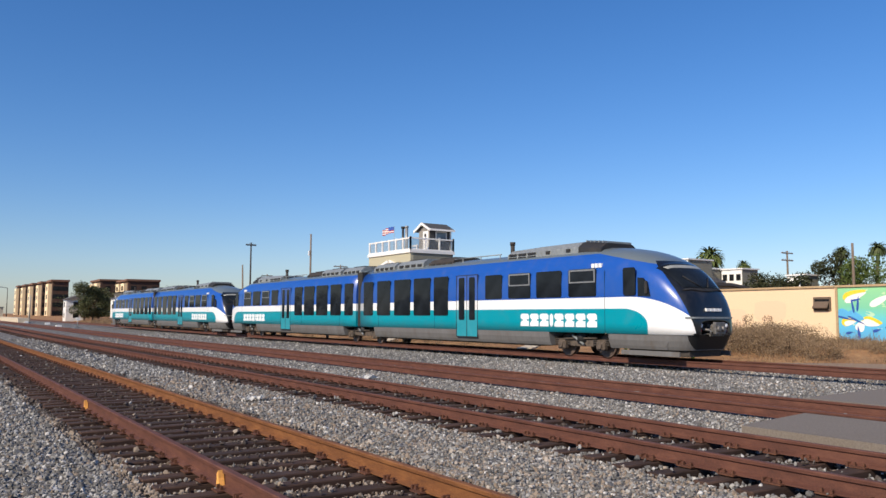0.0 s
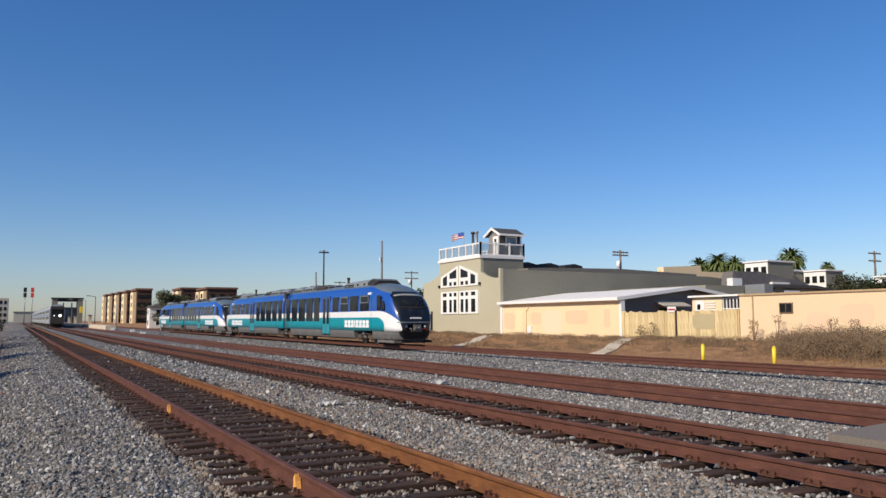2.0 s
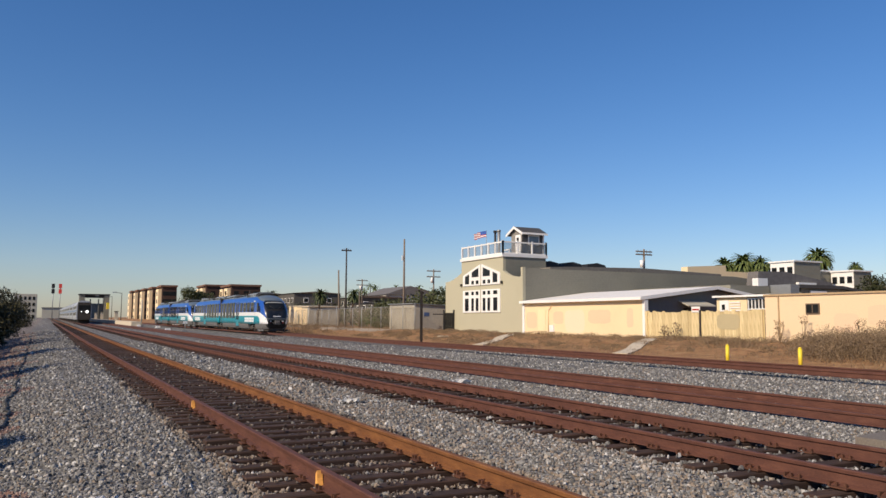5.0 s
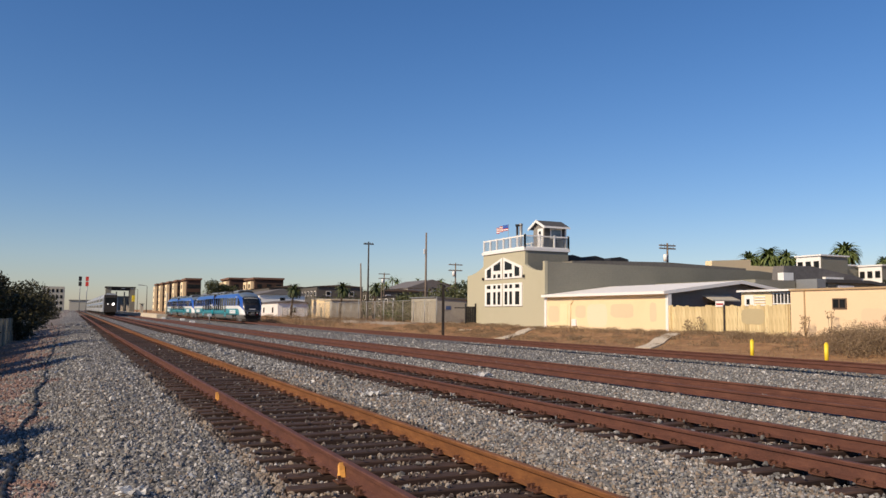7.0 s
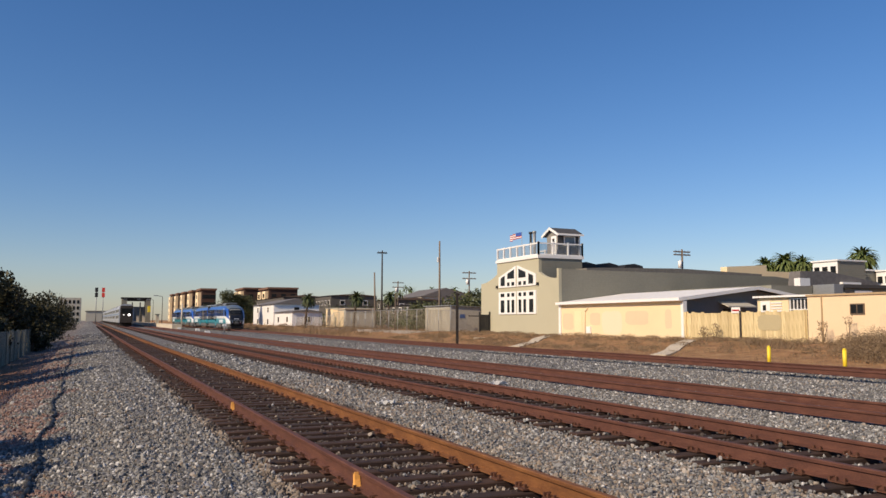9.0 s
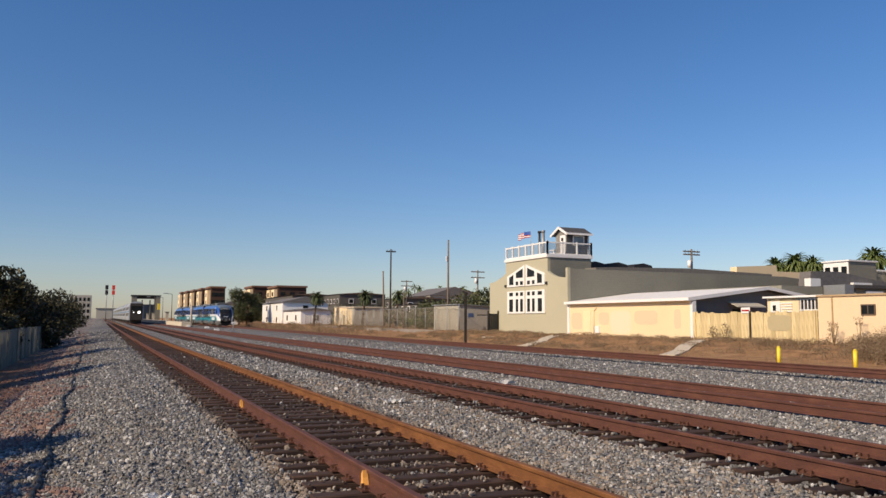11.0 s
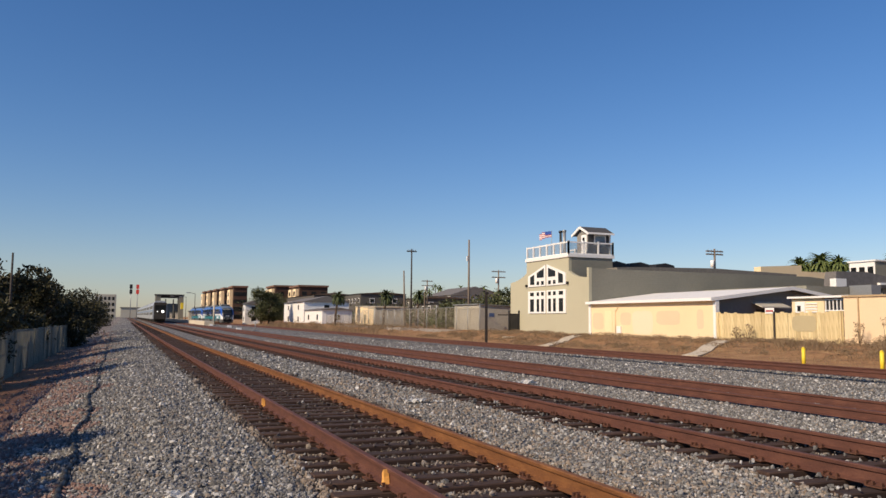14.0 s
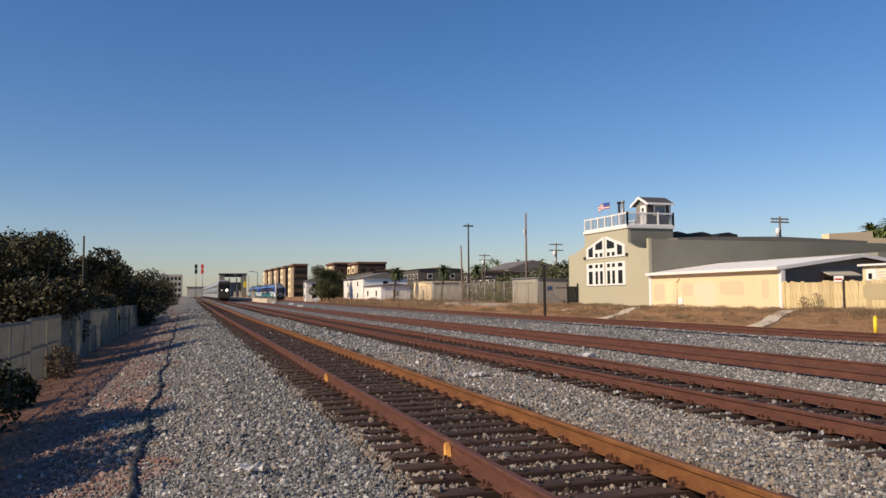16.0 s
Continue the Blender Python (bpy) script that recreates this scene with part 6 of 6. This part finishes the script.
block_store(36.3, 42.4, 122.0, 129.0, 3.3, CREAM, "cream block storage shed in the yard")
for i, (x, y, t) in enumerate(((37.5, 120.5, 2.9), (38.5, 100.0, 2.2), (37.0, 92, 1.8))):
    tree(x, y, 0.3, t, 1.2, "green bush inside the yard fence", 200 + i, LEAF_B, 700, 0.12, 0.0, "yard bushes")
palm(32.0, 126.0, 0.1, 5.6, "short bushy palm beside the track yard", 31, 110, 1.7, PALM_DARK)
palm(36.6, 114.5, 0.3, 5.6, "short bushy palm behind the yard fence", 32, 110, 1.7, PALM_DARK)
palm(44.0, 120.0, 0.3, 6.0, "short bushy palm behind the yard fence", 33, 110, 1.8, PALM_DARK)


def house(x0, x1, y0, y1, eave, ridge, wall, roof, label, windows=4, storeys=2, along="y"):
    h = thing("house", None, None, label, "house", "houses past the yard")
    bm = bmesh.new()
    box(bm, x0, x1, y0, y1, 0.1, eave)
    part("wall", bm, wall, h)
    bm = bmesh.new()
    if along == "y":
        xm = (x0 + x1) / 2
        prism(bm, [(x0 - 0.4, eave), (x1 + 0.4, eave), (xm, ridge)], "y", y0 - 0.4, y1 + 0.4)
    else:
        ym = (y0 + y1) / 2
        prism(bm, [(y0 - 0.4, eave), (y1 + 0.4, eave), (ym, ridge)], "x", x0 - 0.4, x1 + 0.4)
    part("roof", bm, roof, h)
    for s in range(storeys):
        zc = 0.1 + (eave - 0.1) * (s + 0.55) / storeys
        for i in range(windows):
            yc = y0 + (y1 - y0) * (i + 0.5) / windows
            w = boxpart("window", h, WHITE, x0 - 0.06, x0 - 0.003, yc - 0.7, yc + 0.7, zc - 0.65, zc + 0.65)
            boxpart("pane", w, GLASS, x0 - 0.075, x0 - 0.061, yc - 0.58, yc + 0.58, zc - 0.53, zc + 0.53)
        for i in range(max(1, windows // 2)):
            xc = x0 + (x1 - x0) * (i + 0.5) / max(1, windows // 2)
            w = boxpart("window", h, WHITE, xc - 0.7, xc + 0.7, y0 - 0.06, y0 - 0.003, zc - 0.65, zc + 0.65)
            boxpart("pane", w, GLASS, xc - 0.58, xc + 0.58, y0 - 0.075, y0 - 0.061, zc - 0.53, zc + 0.53)
    return h


GREYROOF = paint("grey_composition_roof", (0.15, 0.14, 0.135), 0.9, 0.2, 4, 0.3, 0.2)
BROWNROOF = paint("brown_tile_roof", (0.12, 0.085, 0.065), 0.9, 0.2, 4, 0.3, 0.2)
house(36.0, 46.0, 169, 192, 5.3, 6.6, WHITE, GREYROOF, "white two-storey house with grey roof", 2)
house(36.0, 42.0, 152, 168, 3.4, 3.9, WHITE, GREYROOF, "white single-storey annex with grey roof", 2, 1)
house(26.0, 30.0, 187, 191, 4.9, 5.8, WHITE, GREYROOF, "small white gabled house beside a tree", 1)
house(50.0, 62.0, 222, 262, 8.6, 9.2, GREYWALL, BROWNROOF, "long grey two-storey house with brown roof", 8)
house(59.0, 72.0, 205, 222, 8.6, 9.1, GREYWALL, BROWNROOF, "grey house with brown hipped roof", 5)
house(72.0, 88.0, 196, 215, 7.4, 8.0, GREYWALL, BROWNROOF, "tan house with brown roof on the rise", 4)
house(95.0, 112.0, 228, 250, 9.5, 12.4, CORR, GREYROOF, "tan house with grey roof on the rise", 4)
house(60.0, 74.0, 150, 165, 5.0, 5.5, GREYWALL, GREYROOF, "low tan house behind trees", 4)
house(108.0, 124.0, 250, 262, 10.5, 13.2, WHITE, BROWNROOF, "white house high behind trees", 4)


def apartments(x0, y0, w, length, h, label, bays=2):
    a = thing("apartment_block", None, None, label, "apartment block", "brown apartment blocks")
    boxpart("wall", a, BRICK, x0, x0 + w, y0, y0 + length, 0, h)
    boxpart("roof", a, CLAY, x0 - 0.6, x0 + w + 0.3, y0 - 0.5, y0 + length + 0.5, h, h + 0.7)
    for b in range(bays):
        yb = y0 + length * (b + 0.5) / bays
        bay = boxpart("bay", a, OCHRE, x0 - 1.2, x0 - 0.002, yb - length / bays * 0.3, yb + length / bays * 0.3, 0, h - 0.8)
        for s in range(4):
            z = 1.6 + s * (h - 2) / 4
            boxpart("window", bay, GLASS, x0 - 1.25, x0 - 1.203, yb - 1.4, yb + 1.4, z, z + 1.6)
    for s in range(4):
        z = 1.6 + s * (h - 2) / 4
        for k in range(3):
            xw = x0 + w * (k + 0.5) / 3
            win = boxpart("window", a, GLASS, xw - 0.9, xw + 0.9, y0 - 0.06, y0 - 0.003, z, z + 1.6)
    return a


for i in range(5):
    apartments(40.0, 322 + i * 30, 5.4, 13, 14.0 + 0.4 * i, "brown and ochre four-storey apartment block with bays", 1)
apartments(58.0, 330, 16, 20, 15.0, "brown four-storey apartment block behind trees")
apartments(62.0, 300, 11, 18, 14.0, "brown four-storey apartment block behind trees")

for i, (x, y, t, s) in enumerate(((28.6, 180, 10.2, 3.3), (30.6, 182, 8.4, 3.0), (35.0, 200, 7.2, 3.0), (33.0, 206, 6.0, 2.6), (48, 300, 6.5, 4))):
    tree(x, y, 0.2, t, s, "broad green street tree by the white house", 220 + i, WOODS, 6000, 0.17, 0.05, "street trees")


def far_woods():
    rng = random.Random(9)
    blobs = []
    for i in range(34):
        az, d = radians(rng.uniform(16.5, 27.5)), rng.uniform(138, 195)
        s = rng.uniform(2.0, 3.2)
        blobs.append((d * math.sin(az), d * math.cos(az), rng.uniform(0.8, 2.8), s * 1.3, s * 1.3, s * 0.8))
    for i in range(22):
        az, d = radians(rng.uniform(22.5, 27.6)), rng.uniform(96, 120)
        blobs.append((d * math.sin(az), d * math.cos(az), rng.uniform(1.2, 3.4) + 0.25 * (math.degrees(az) - 24), 2.6, 2.6, 2.0))
    for i in range(30):
        az, d = radians(rng.uniform(9, 30)), rng.uniform(260, 420)
        blobs.append((d * math.sin(az), d * math.cos(az), rng.uniform(1, 6), 9, 9, 5))
    tagged(new("far_woods", leaf_mesh("far_woods", blobs, 110000, 0.24, WOODS, 77)), "dense green trees behind the yard", "trees", kind="stuff")


far_woods()
g = thing("yard_store", None, None, "pale tan flat-roofed store behind the wire fence", "shed")
boxpart("wall", g, CORR, 36.4, 41.2, 118, 124, 0.1, 3.4)
# cream sheet: the sunlit side's brightness put into its colour
boxpart("door_panel", g, CREAM, 36.34, 36.396, 119.0, 123.5, 0.3, 3.15)
boxpart("roof_edge", g, CONCRETE, 36.2, 41.4, 117.8, 124.2, 3.4, 3.55)
for i in range(13):
    rng = random.Random(300 + i)
    az = radians(rng.uniform(20.5, 27.5))
    d = rng.uniform(240, 320)
    palm(d * math.sin(az), d * math.cos(az), 2, 1.42 + d * math.tan(radians(rng.uniform(2.2, 2.75))), "distant slender palm on the rise", 300 + i, 18, 2.6)

# ---- roofs and trees behind the low buildings ----


def parapet_house(x0, x1, y0, y1, h, wall, label, side=None):
    p = thing("flat_roofed_house", None, None, label, "house", "flat-roofed houses")
    boxpart("wall", p, wall, x0, x1, y0, y1, 0.2, h)
    # grey sheet over the y0 side, darker than the other walls
    boxpart("side_wall", p, side or SIDING, x0 + 0.02, x1, y0 - 0.05, y0 - 0.003, 0.2, h - 0.05)
    boxpart("roof_edge", p, WHITE, x0 - 0.15, x1 + 0.15, y0 - 0.2, y1 + 0.15, h, h + 0.15)
    for i in range(3):
        y = y0 + (y1 - y0) * (i + 0.5) / 3
        boxpart("window", p, GLASS, x0 - 0.05, x0 - 0.003, y - 0.13 * (y1 - y0) * 0.8, y + 0.13 * (y1 - y0) * 0.8, h - 1.3, h - 0.55)
    return p


bm = bmesh.new()
prism(bm, [(64.2, 0.2), (64.2, 7.6), (70.1, 7.95), (70.1, 0.2)], "y", 66.0, 67.0)
g = thing("parapet_building", None, None, "building with a stepped beige parapet behind the grey roof", "building")
part("wall", bm, CREAM, g)
boxpart("parapet", g, CREAM, 70.1, 75.0, 66.0, 67.0, 0.2, 7.25)
boxpart("rear", g, SIDING, 64.3, 75, 67.0, 76, 0.2, 6.8)
parapet_house(72.3, 76.5, 58.5, 61.6, 8.0, WHITE, "white flat-roofed upper house behind the sheds")
parapet_house(77.0, 82.0, 60.0, 63.5, 7.2, WHITE, "white flat-roofed house behind the sheds")
parapet_house(80.0, 83.0, 57.0, 59.8, 7.1, WHITE, "white house with railed balcony behind trees")
bm = bmesh.new()
prism(bm, [(49.3, 58.5), (53.8, 58.5), (53.8, 46.0), (49.3, 46.0)], "z", 0.2, 4.4)
g = thing("grey_shed", None, None, "low grey shed with dark sloping roof", "shed")
part("wall", bm, SIDING, g)
bm = bmesh.new()
prism(bm, [(57.0, 0.2), (68.5, 0.2), (68.5, 3.6), (62.0, 4.3), (57.0, 4.3)], "y", 45.5, 54.0)
part("wall", bm, SIDING, g)
bm = bmesh.new()
prism(bm, [(56.5, 4.3), (62.0, 4.32), (69.0, 3.6), (69.0, 3.75), (62.0, 4.6), (56.5, 4.6)], "y", 45.2, 54.2)
part("roof", bm, SHINGLE, g)
d = thing("dark_roofed_house", None, None, "low house with a long dark sloping roof and pale parapet", "house")
bm = bmesh.new()
prism(bm, [(61.8, 0.2), (72.0, 0.2), (72.0, 4.7), (61.8, 4.7)], "y", 54.4, 55.2)
part("wall", bm, SIDING, d)
bm = bmesh.new()
prism(bm, [(61.5, 4.72), (61.8, 6.35), (65.6, 6.42), (72.6, 5.5), (72.6, 4.72)], "y", 54.1, 55.4)
part("roof", bm, GREYROOF, d)
boxpart("parapet", d, WHITE, 60.7, 62.0, 53.2, 53.9, 0.2, 5.62)
boxpart("skylight", d, WHITE, 67.0, 69.6, 53.7, 54.05, 5.15, 5.4)
boxpart("skylight", g, WHITE, 58.0, 60.0, 45.3, 45.45, 3.4, 4.1)
boxpart("side_room", g, GALV, 53.9, 54.9, 44.0, 46.0, 0.2, 4.5)
g = thing("yellow_hut", None, None, "small yellow hut with white slats beside a dark slatted gate", "hut")
boxpart("wall", g, CREAM, 39.5, 42.5, 35.55, 38.05, 0.2, 3.0)
boxpart("roof", g, SHINGLE, 39.3, 42.7, 33.6, 38.2, 3.02, 3.10)
boxpart("roof_edge", g, WHITE, 39.24, 39.296, 33.6, 38.2, 3.0, 3.12)
boxpart("window", g, WHITE, 39.44, 39.497, 36.98, 37.75, 2.1, 2.80)
boxpart("pane", g, GLASS, 39.42, 39.437, 37.3, 37.55, 2.2, 2.55)
for i in range(4):
    boxpart("slat", g, WHITE, 39.44, 39.497, 36.05, 36.92, 2.12 + i * 0.17, 2.20 + i * 0.17)
boxpart("gate_panel", g, BLACK, 39.56, 39.6, 33.75, 35.5, 0.3, 2.92, "dark slatted gate")
for i in range(7):
    boxpart("gate_bar", g, WHITE, 39.50, 39.555, 33.8 + i * 0.27, 33.86 + i * 0.27, 0.3, 2.90)
for z in (2.2, 2.86):
    boxpart("gate_rail", g, WHITE, 39.495, 39.557, 33.75, 35.52, z, z + 0.06)
g = thing("notice_sign", None, None, "small white and red notice on the fence top", "sign", at=pose(36.94, 37.35, 2.02))
boxpart("board", g, WHITE, -0.02, 0.02, -0.36, 0.36, 0.0, 0.36)
boxpart("red_bar", g, TAIL, -0.026, -0.021, -0.3, 0.3, 0.12, 0.22)

for i, (x, y, t, l) in enumerate(((80.5, 76.4, 9.3, 2.2), (82.2, 74.8, 9.8, 2.4), (83.3, 72.9, 9.5, 1.9), (87.0, 67.2, 10.1, 2.5), (130.4, 92.8, 11.8, 1.8), (79.0, 44.7, 8.5, 1.15), (79.9, 41.4, 8.8, 1.15))):
    palm(x, y, 0.4, t, "green fan palm standing over the roofs", 400 + i, 170, l, PALM_DARK if i > 4 else PALM)
for i, (x, y, t, s, m) in enumerate(((77.0, 79.0, 8.6, 2.4, LEAF_B), (79.5, 76.5, 8.4, 2.2, LEAF_B), (92.0, 62.0, 8.0, 3.0, LEAF), (99, 67, 8.6, 3.2, LEAF), (101, 64, 7.8, 3.0, LEAF), (104, 66, 8.0, 3.0, LEAF),
                                    (77.4, 46.0, 8.2, 2.6, LEAF), (78.6, 44.0, 9.0, 2.2, LEAF), (71.5, 38.5, 7.6, 2.8, LEAF_B), (71.0, 35.5, 7.9, 3.0, LEAF_B), (75, 33.0, 8.6, 3.2, LEAF_B), (70, 31, 7.2, 3.0, LEAF_B), (84, 60, 6.4, 2.2, LEAF), (70.0, 48.3, 6.4, 1.9, LEAF), (70.2, 45.9, 6.6, 2.2, LEAF), (70.6, 44.0, 6.0, 1.7, LEAF))):
    tree(x, y, 0.4, t, s, "leafy green tree over the low roofs", 420 + i, m, 4000, 0.13, 0.05, "trees behind the roofs")
parapet_house(75.8, 78.0, 46.5, 48.5, 5.8, WHITE, "small white house among trees")


# ---- the flag on the deck ----
def flag():
    p = thing("flag", None, None, "small red, white and blue striped flag flying from a short staff", "flag", at=pose(38.6, 66.9, 7.5))
    bm = bmesh.new()
    rod(bm, (0, 0, 0), (0, 0, 2.85), 0.03, 0.02, 6)
    part("staff", bm, GALV, p)
    cloth = []
    for k in range(4):
        bm = bmesh.new()
        for s in range(7):
            z0 = 2.2 + s * 0.085
            mi = 0 if s % 2 == 0 else 1
            if k < 2 and s >= 3:
                mi = 2
            box(bm, -0.008, 0.008, 0.0, 0.32, z0, z0 + 0.0849, mi)
        cloth.append(part("cloth", bm, (TAIL, WHITE, DEEPBLUE), p))
    return cloth


CLOTH = flag()

# ---- the station ----


def station():
    p = thing("platform", None, None, "long pale concrete station platform", "platform")
    bm = bmesh.new()
    prism(bm, [(150, -0.2), (420, 0.2), (420, 0.62 + bend(420)[1]), (150, 0.62 + bend(150)[1])], "x", 13.6, 15.3)
    part("deck", bm, CONCRETE, p, "concrete platform deck")
    for y in (196, 248, 279):
        s = thing("shelter_post", None, None, "pale grey platform shelter pillar", "pillar", "platform pillars", at=pose(14.4, y, 0.62 + bend(y)[1]))
        boxpart("pillar", s, CONCRETE, -0.35, 0.35, -0.4, 0.4, 0, 2.0)
        boxpart("cap", s, GREYFENCE, -0.5, 0.5, -0.6, 0.6, 2.0, 2.15)
    q = thing("platform_post", None, None, "tall pale post at the platform's end", "post", at=pose(16.4, 161.5, bend(161)[1] - 0.2))
    bm = bmesh.new()
    rod(bm, (0, 0, 0), (0, 0, 4.9), 0.17, 0.15, 10)
    part("shaft", bm, CONCRETE, q)
    for x, y, t in ((19.6, 249, 9.0), (22.5, 329, 10.0), (17, 290, 9)):
        l = thing("platform_lamp", None, None, "tall dark platform lamp with a short arm", "street lamp", "platform lamps", at=pose(x, y, 0))
        bm = bmesh.new()
        rod(bm, (0, 0, 0), (0, 0, t), 0.12, 0.08, 7)
        rod(bm, (0, 0, t), (-1.6, 0, t + 0.2), 0.07, 0.06, 6)
        part("mast", bm, DARKPOLE, l)
        boxpart("lamp_head", l, GALV, -2.5, -1.3, -0.25, 0.25, t + 0.12, t + 0.34)
    c = thing("station_footbridge", None, None, "dark steel station footbridge with white lift tower", "footbridge")
    boxpart("span", c, BLACK, 14.0, 25.5, 398, 402, 11.2, 12.4)
    boxpart("lift_tower", c, GREYFENCE, 13.2, 15.6, 397, 403, 0, 12.4)
    boxpart("lift_tower", c, GREYFENCE, 23.8, 26.0, 397, 403, 0, 12.2)
    for x in (18.0, 21.5):
        boxpart("pier", c, GREYFENCE, x - 0.2, x + 0.2, 398.5, 401.5, 0, 10.6)
    boxpart("stair_screen", c, STEEL, 15.6, 23.8, 402.0, 402.4, 0.6, 8.6)
    boxpart("roof", c, BLACK, 12.9, 26.3, 396.6, 403.4, 12.4, 12.9)
    boxpart("awning", c, YELLOW, 20.4, 21.4, 326, 328, 5.2, 7.6)
    for x, d, col in ((3.7, 300, BLACK), (5.9, 300, REDLIGHT)):
        s = thing("railway_signal", None, None, "tall signal mast with paired heads over the line", "signal", "signals", at=pose(x - 2.0, d, -0.2))
        bm = bmesh.new()
        rod(bm, (0, 0, 0), (0, 0, 13.2), 0.16, 0.12, 8)
        part("mast", bm, GALV, s)
        for z in (11.0, 12.8):
            h = boxpart("signal_head", s, col, -0.5, 0.5, -0.3, 0.3, z - 0.75, z + 0.75)
    # stabled silver train
    t = thing("silver_train", None, None, "silver passenger train standing at the station", "train")
    for k in range(8):
        y0 = 186 + k * 26.2
        dx, dz = bend(y0 + 13)
        cx = 7.77 + dx
        bm = bmesh.new()
        prism(bm, [(cx - 1.42, dz + 0.75), (cx + 1.42, dz + 0.75), (cx + 1.5, dz + 1.2), (cx + 1.5, dz + 3.7), (cx + 1.15, dz + 4.6), (cx + 0.6, dz + 4.85), (cx - 0.6, dz + 4.85), (cx - 1.15, dz + 4.6), (cx - 1.5, dz + 3.7), (cx - 1.5, dz + 1.2)], "y", y0, y0 + 25.6)
        car = part("coach", bm, SILVER, t)
        for s in (-1, 1):
            for z in (1.7, 3.1):
                boxpart("window_band", car, GLASS, cx + s * 1.51 - 0.012, cx + s * 1.51 + 0.012, y0 + 2.5, y0 + 23, dz + z, dz + z + 0.65)
            boxpart("colour_band", car, BANDBLUE, cx + s * 1.508 - 0.01, cx + s * 1.508 + 0.01, y0 + 0.2, y0 + 25.4, dz + 2.55, dz + 2.8)
        for a in (2, 20):
            boxpart("bogie", car, UNDER, cx - 1.2, cx + 1.2, y0 + a, y0 + a + 3, dz + 0.02, dz + 0.75)
    dx, dz = bend(186)
    # dark sheet over the silver front: its shade put into the colour
    boxpart("cab_front", t, UNDER, 7.77 + dx - 1.3, 7.77 + dx + 1.3, 185.9, 185.99, dz + 0.8, dz + 4.5, "cab front with its shade painted dark")
    boxpart("cab_window", t, GLASS, 7.77 + dx - 1.1, 7.77 + dx + 1.1, 185.8, 185.89, dz + 2.9, dz + 3.9)
    for x, r in ((0.55, 0.28), (-0.55, 0.10)):
        bm = bmesh.new()
        bmesh.ops.create_icosphere(bm, subdivisions=2, radius=r, matrix=pose(7.77 + dx + x, 185.85, dz + 2.5) @ Matrix.Diagonal((1, 0.3, 1, 1)))
        part("head_lamp", bm, LAMPGLOW, t, "bright round head lamp")
    b = thing("far_building", None, None, "grey multi-storey building far down the line", "building")
    boxpart("wall", b, CORR, -14, -4.4, 420, 440, -0.9, 13.0)
    for s in range(4):
        for k in range(5):
            boxpart("window", b, GLASS, -13.5 + k * 1.85, -12.5 + k * 1.85, 419.9, 419.99, 1.5 + s * 2.9, 3.1 + s * 2.9)
    b = thing("far_building", None, None, "low pale building closing the end of the line", "building")
    boxpart("wall", b, CORR, -3, 12, 640, 655, -0.3, 9.0)
    boxpart("roof", b, GREYROOF, -3.5, 12.5, 639.5, 655.5, 9.0, 9.6)


REDLIGHT = paint("red_signal_lens", (0.75, 0.06, 0.04), 0.4, 0.05, 5, 1, 0.0)
SILVER = paint("brushed_silver_coach", (0.42, 0.43, 0.44), 0.45, 0.15, 3, 0.4, 0.05, 0.3)
BANDBLUE = paint("faded_blue_band", (0.12, 0.20, 0.34), 0.5, 0.1, 3, 0.4, 0.0)
glow = Nodes("lit_head_lamp", 0.3)
glow.set("Base Color", (0.9, 0.9, 0.85)).set("Emission Color", (1.0, 0.96, 0.88)).set("Emission Strength", 3.0)
LAMPGLOW = glow.mat
station()


def motions():
    """The railcars roll away down the line, their wheels turning; the flag waves."""
    run = [(0, 15.0), (0.5, 21.4), (1, 27.7), (1.5, 34.0), (2, 40.2), (2.5, 46.4), (3, 52.5), (3.5, 58.4), (6, 87.0), (7, 98.3), (8, 110.0), (10.5, 136.0), (12, 151.6), (14, 171), (16, 189)]
    times, places = [t for t, _ in run], [y for _, y in run]
    spin = [(k / 30, -float(np.interp(k / 30, times, places)) / 0.40) for k in range(481)]
    for unit, lag in ((UNIT_A, 0.0), (UNIT_B, 42.75)):
        rows = []
        for t, y in run:
            at = y * (1 + bend(y)[0] / 18.8) + lag
            (x0, z0), (x1, z1) = bend(at), bend(at + CAR)
            rows.append((t, pose(20.2 + x0, at, 0.06 + z0, math.degrees((z1 - z0) / CAR), 0, math.degrees((x0 - x1) / CAR))))
        walk(unit, rows)
        for o in unit.children_recursive:
            if o.name.startswith("wheelset"):
                hub = o.location.copy()
                walk(o, [(t, pose(hub.x, hub.y, hub.z, math.degrees(a))) for t, a in spin])
    rows = [[] for _ in CLOTH]
    for k in range(81):
        t = k * 0.2
        p, turn = Vector((0, 0.03, 0)), 38.0
        for i in range(len(CLOTH)):
            turn = 38.0 + 9.0 * math.sin(0.6 * t) + (6.0 + 7.0 * i) * math.sin(6.0 * t - 1.3 * i)
            rows[i].append((t, pose(p.x, p.y, p.z - 0.03 * i * i, 0, 0, turn)))
            p = p + Vector((-math.sin(radians(turn)), math.cos(radians(turn)), 0)) * 0.32
    for c, r in zip(CLOTH, rows):
        walk(c, r)


motions()
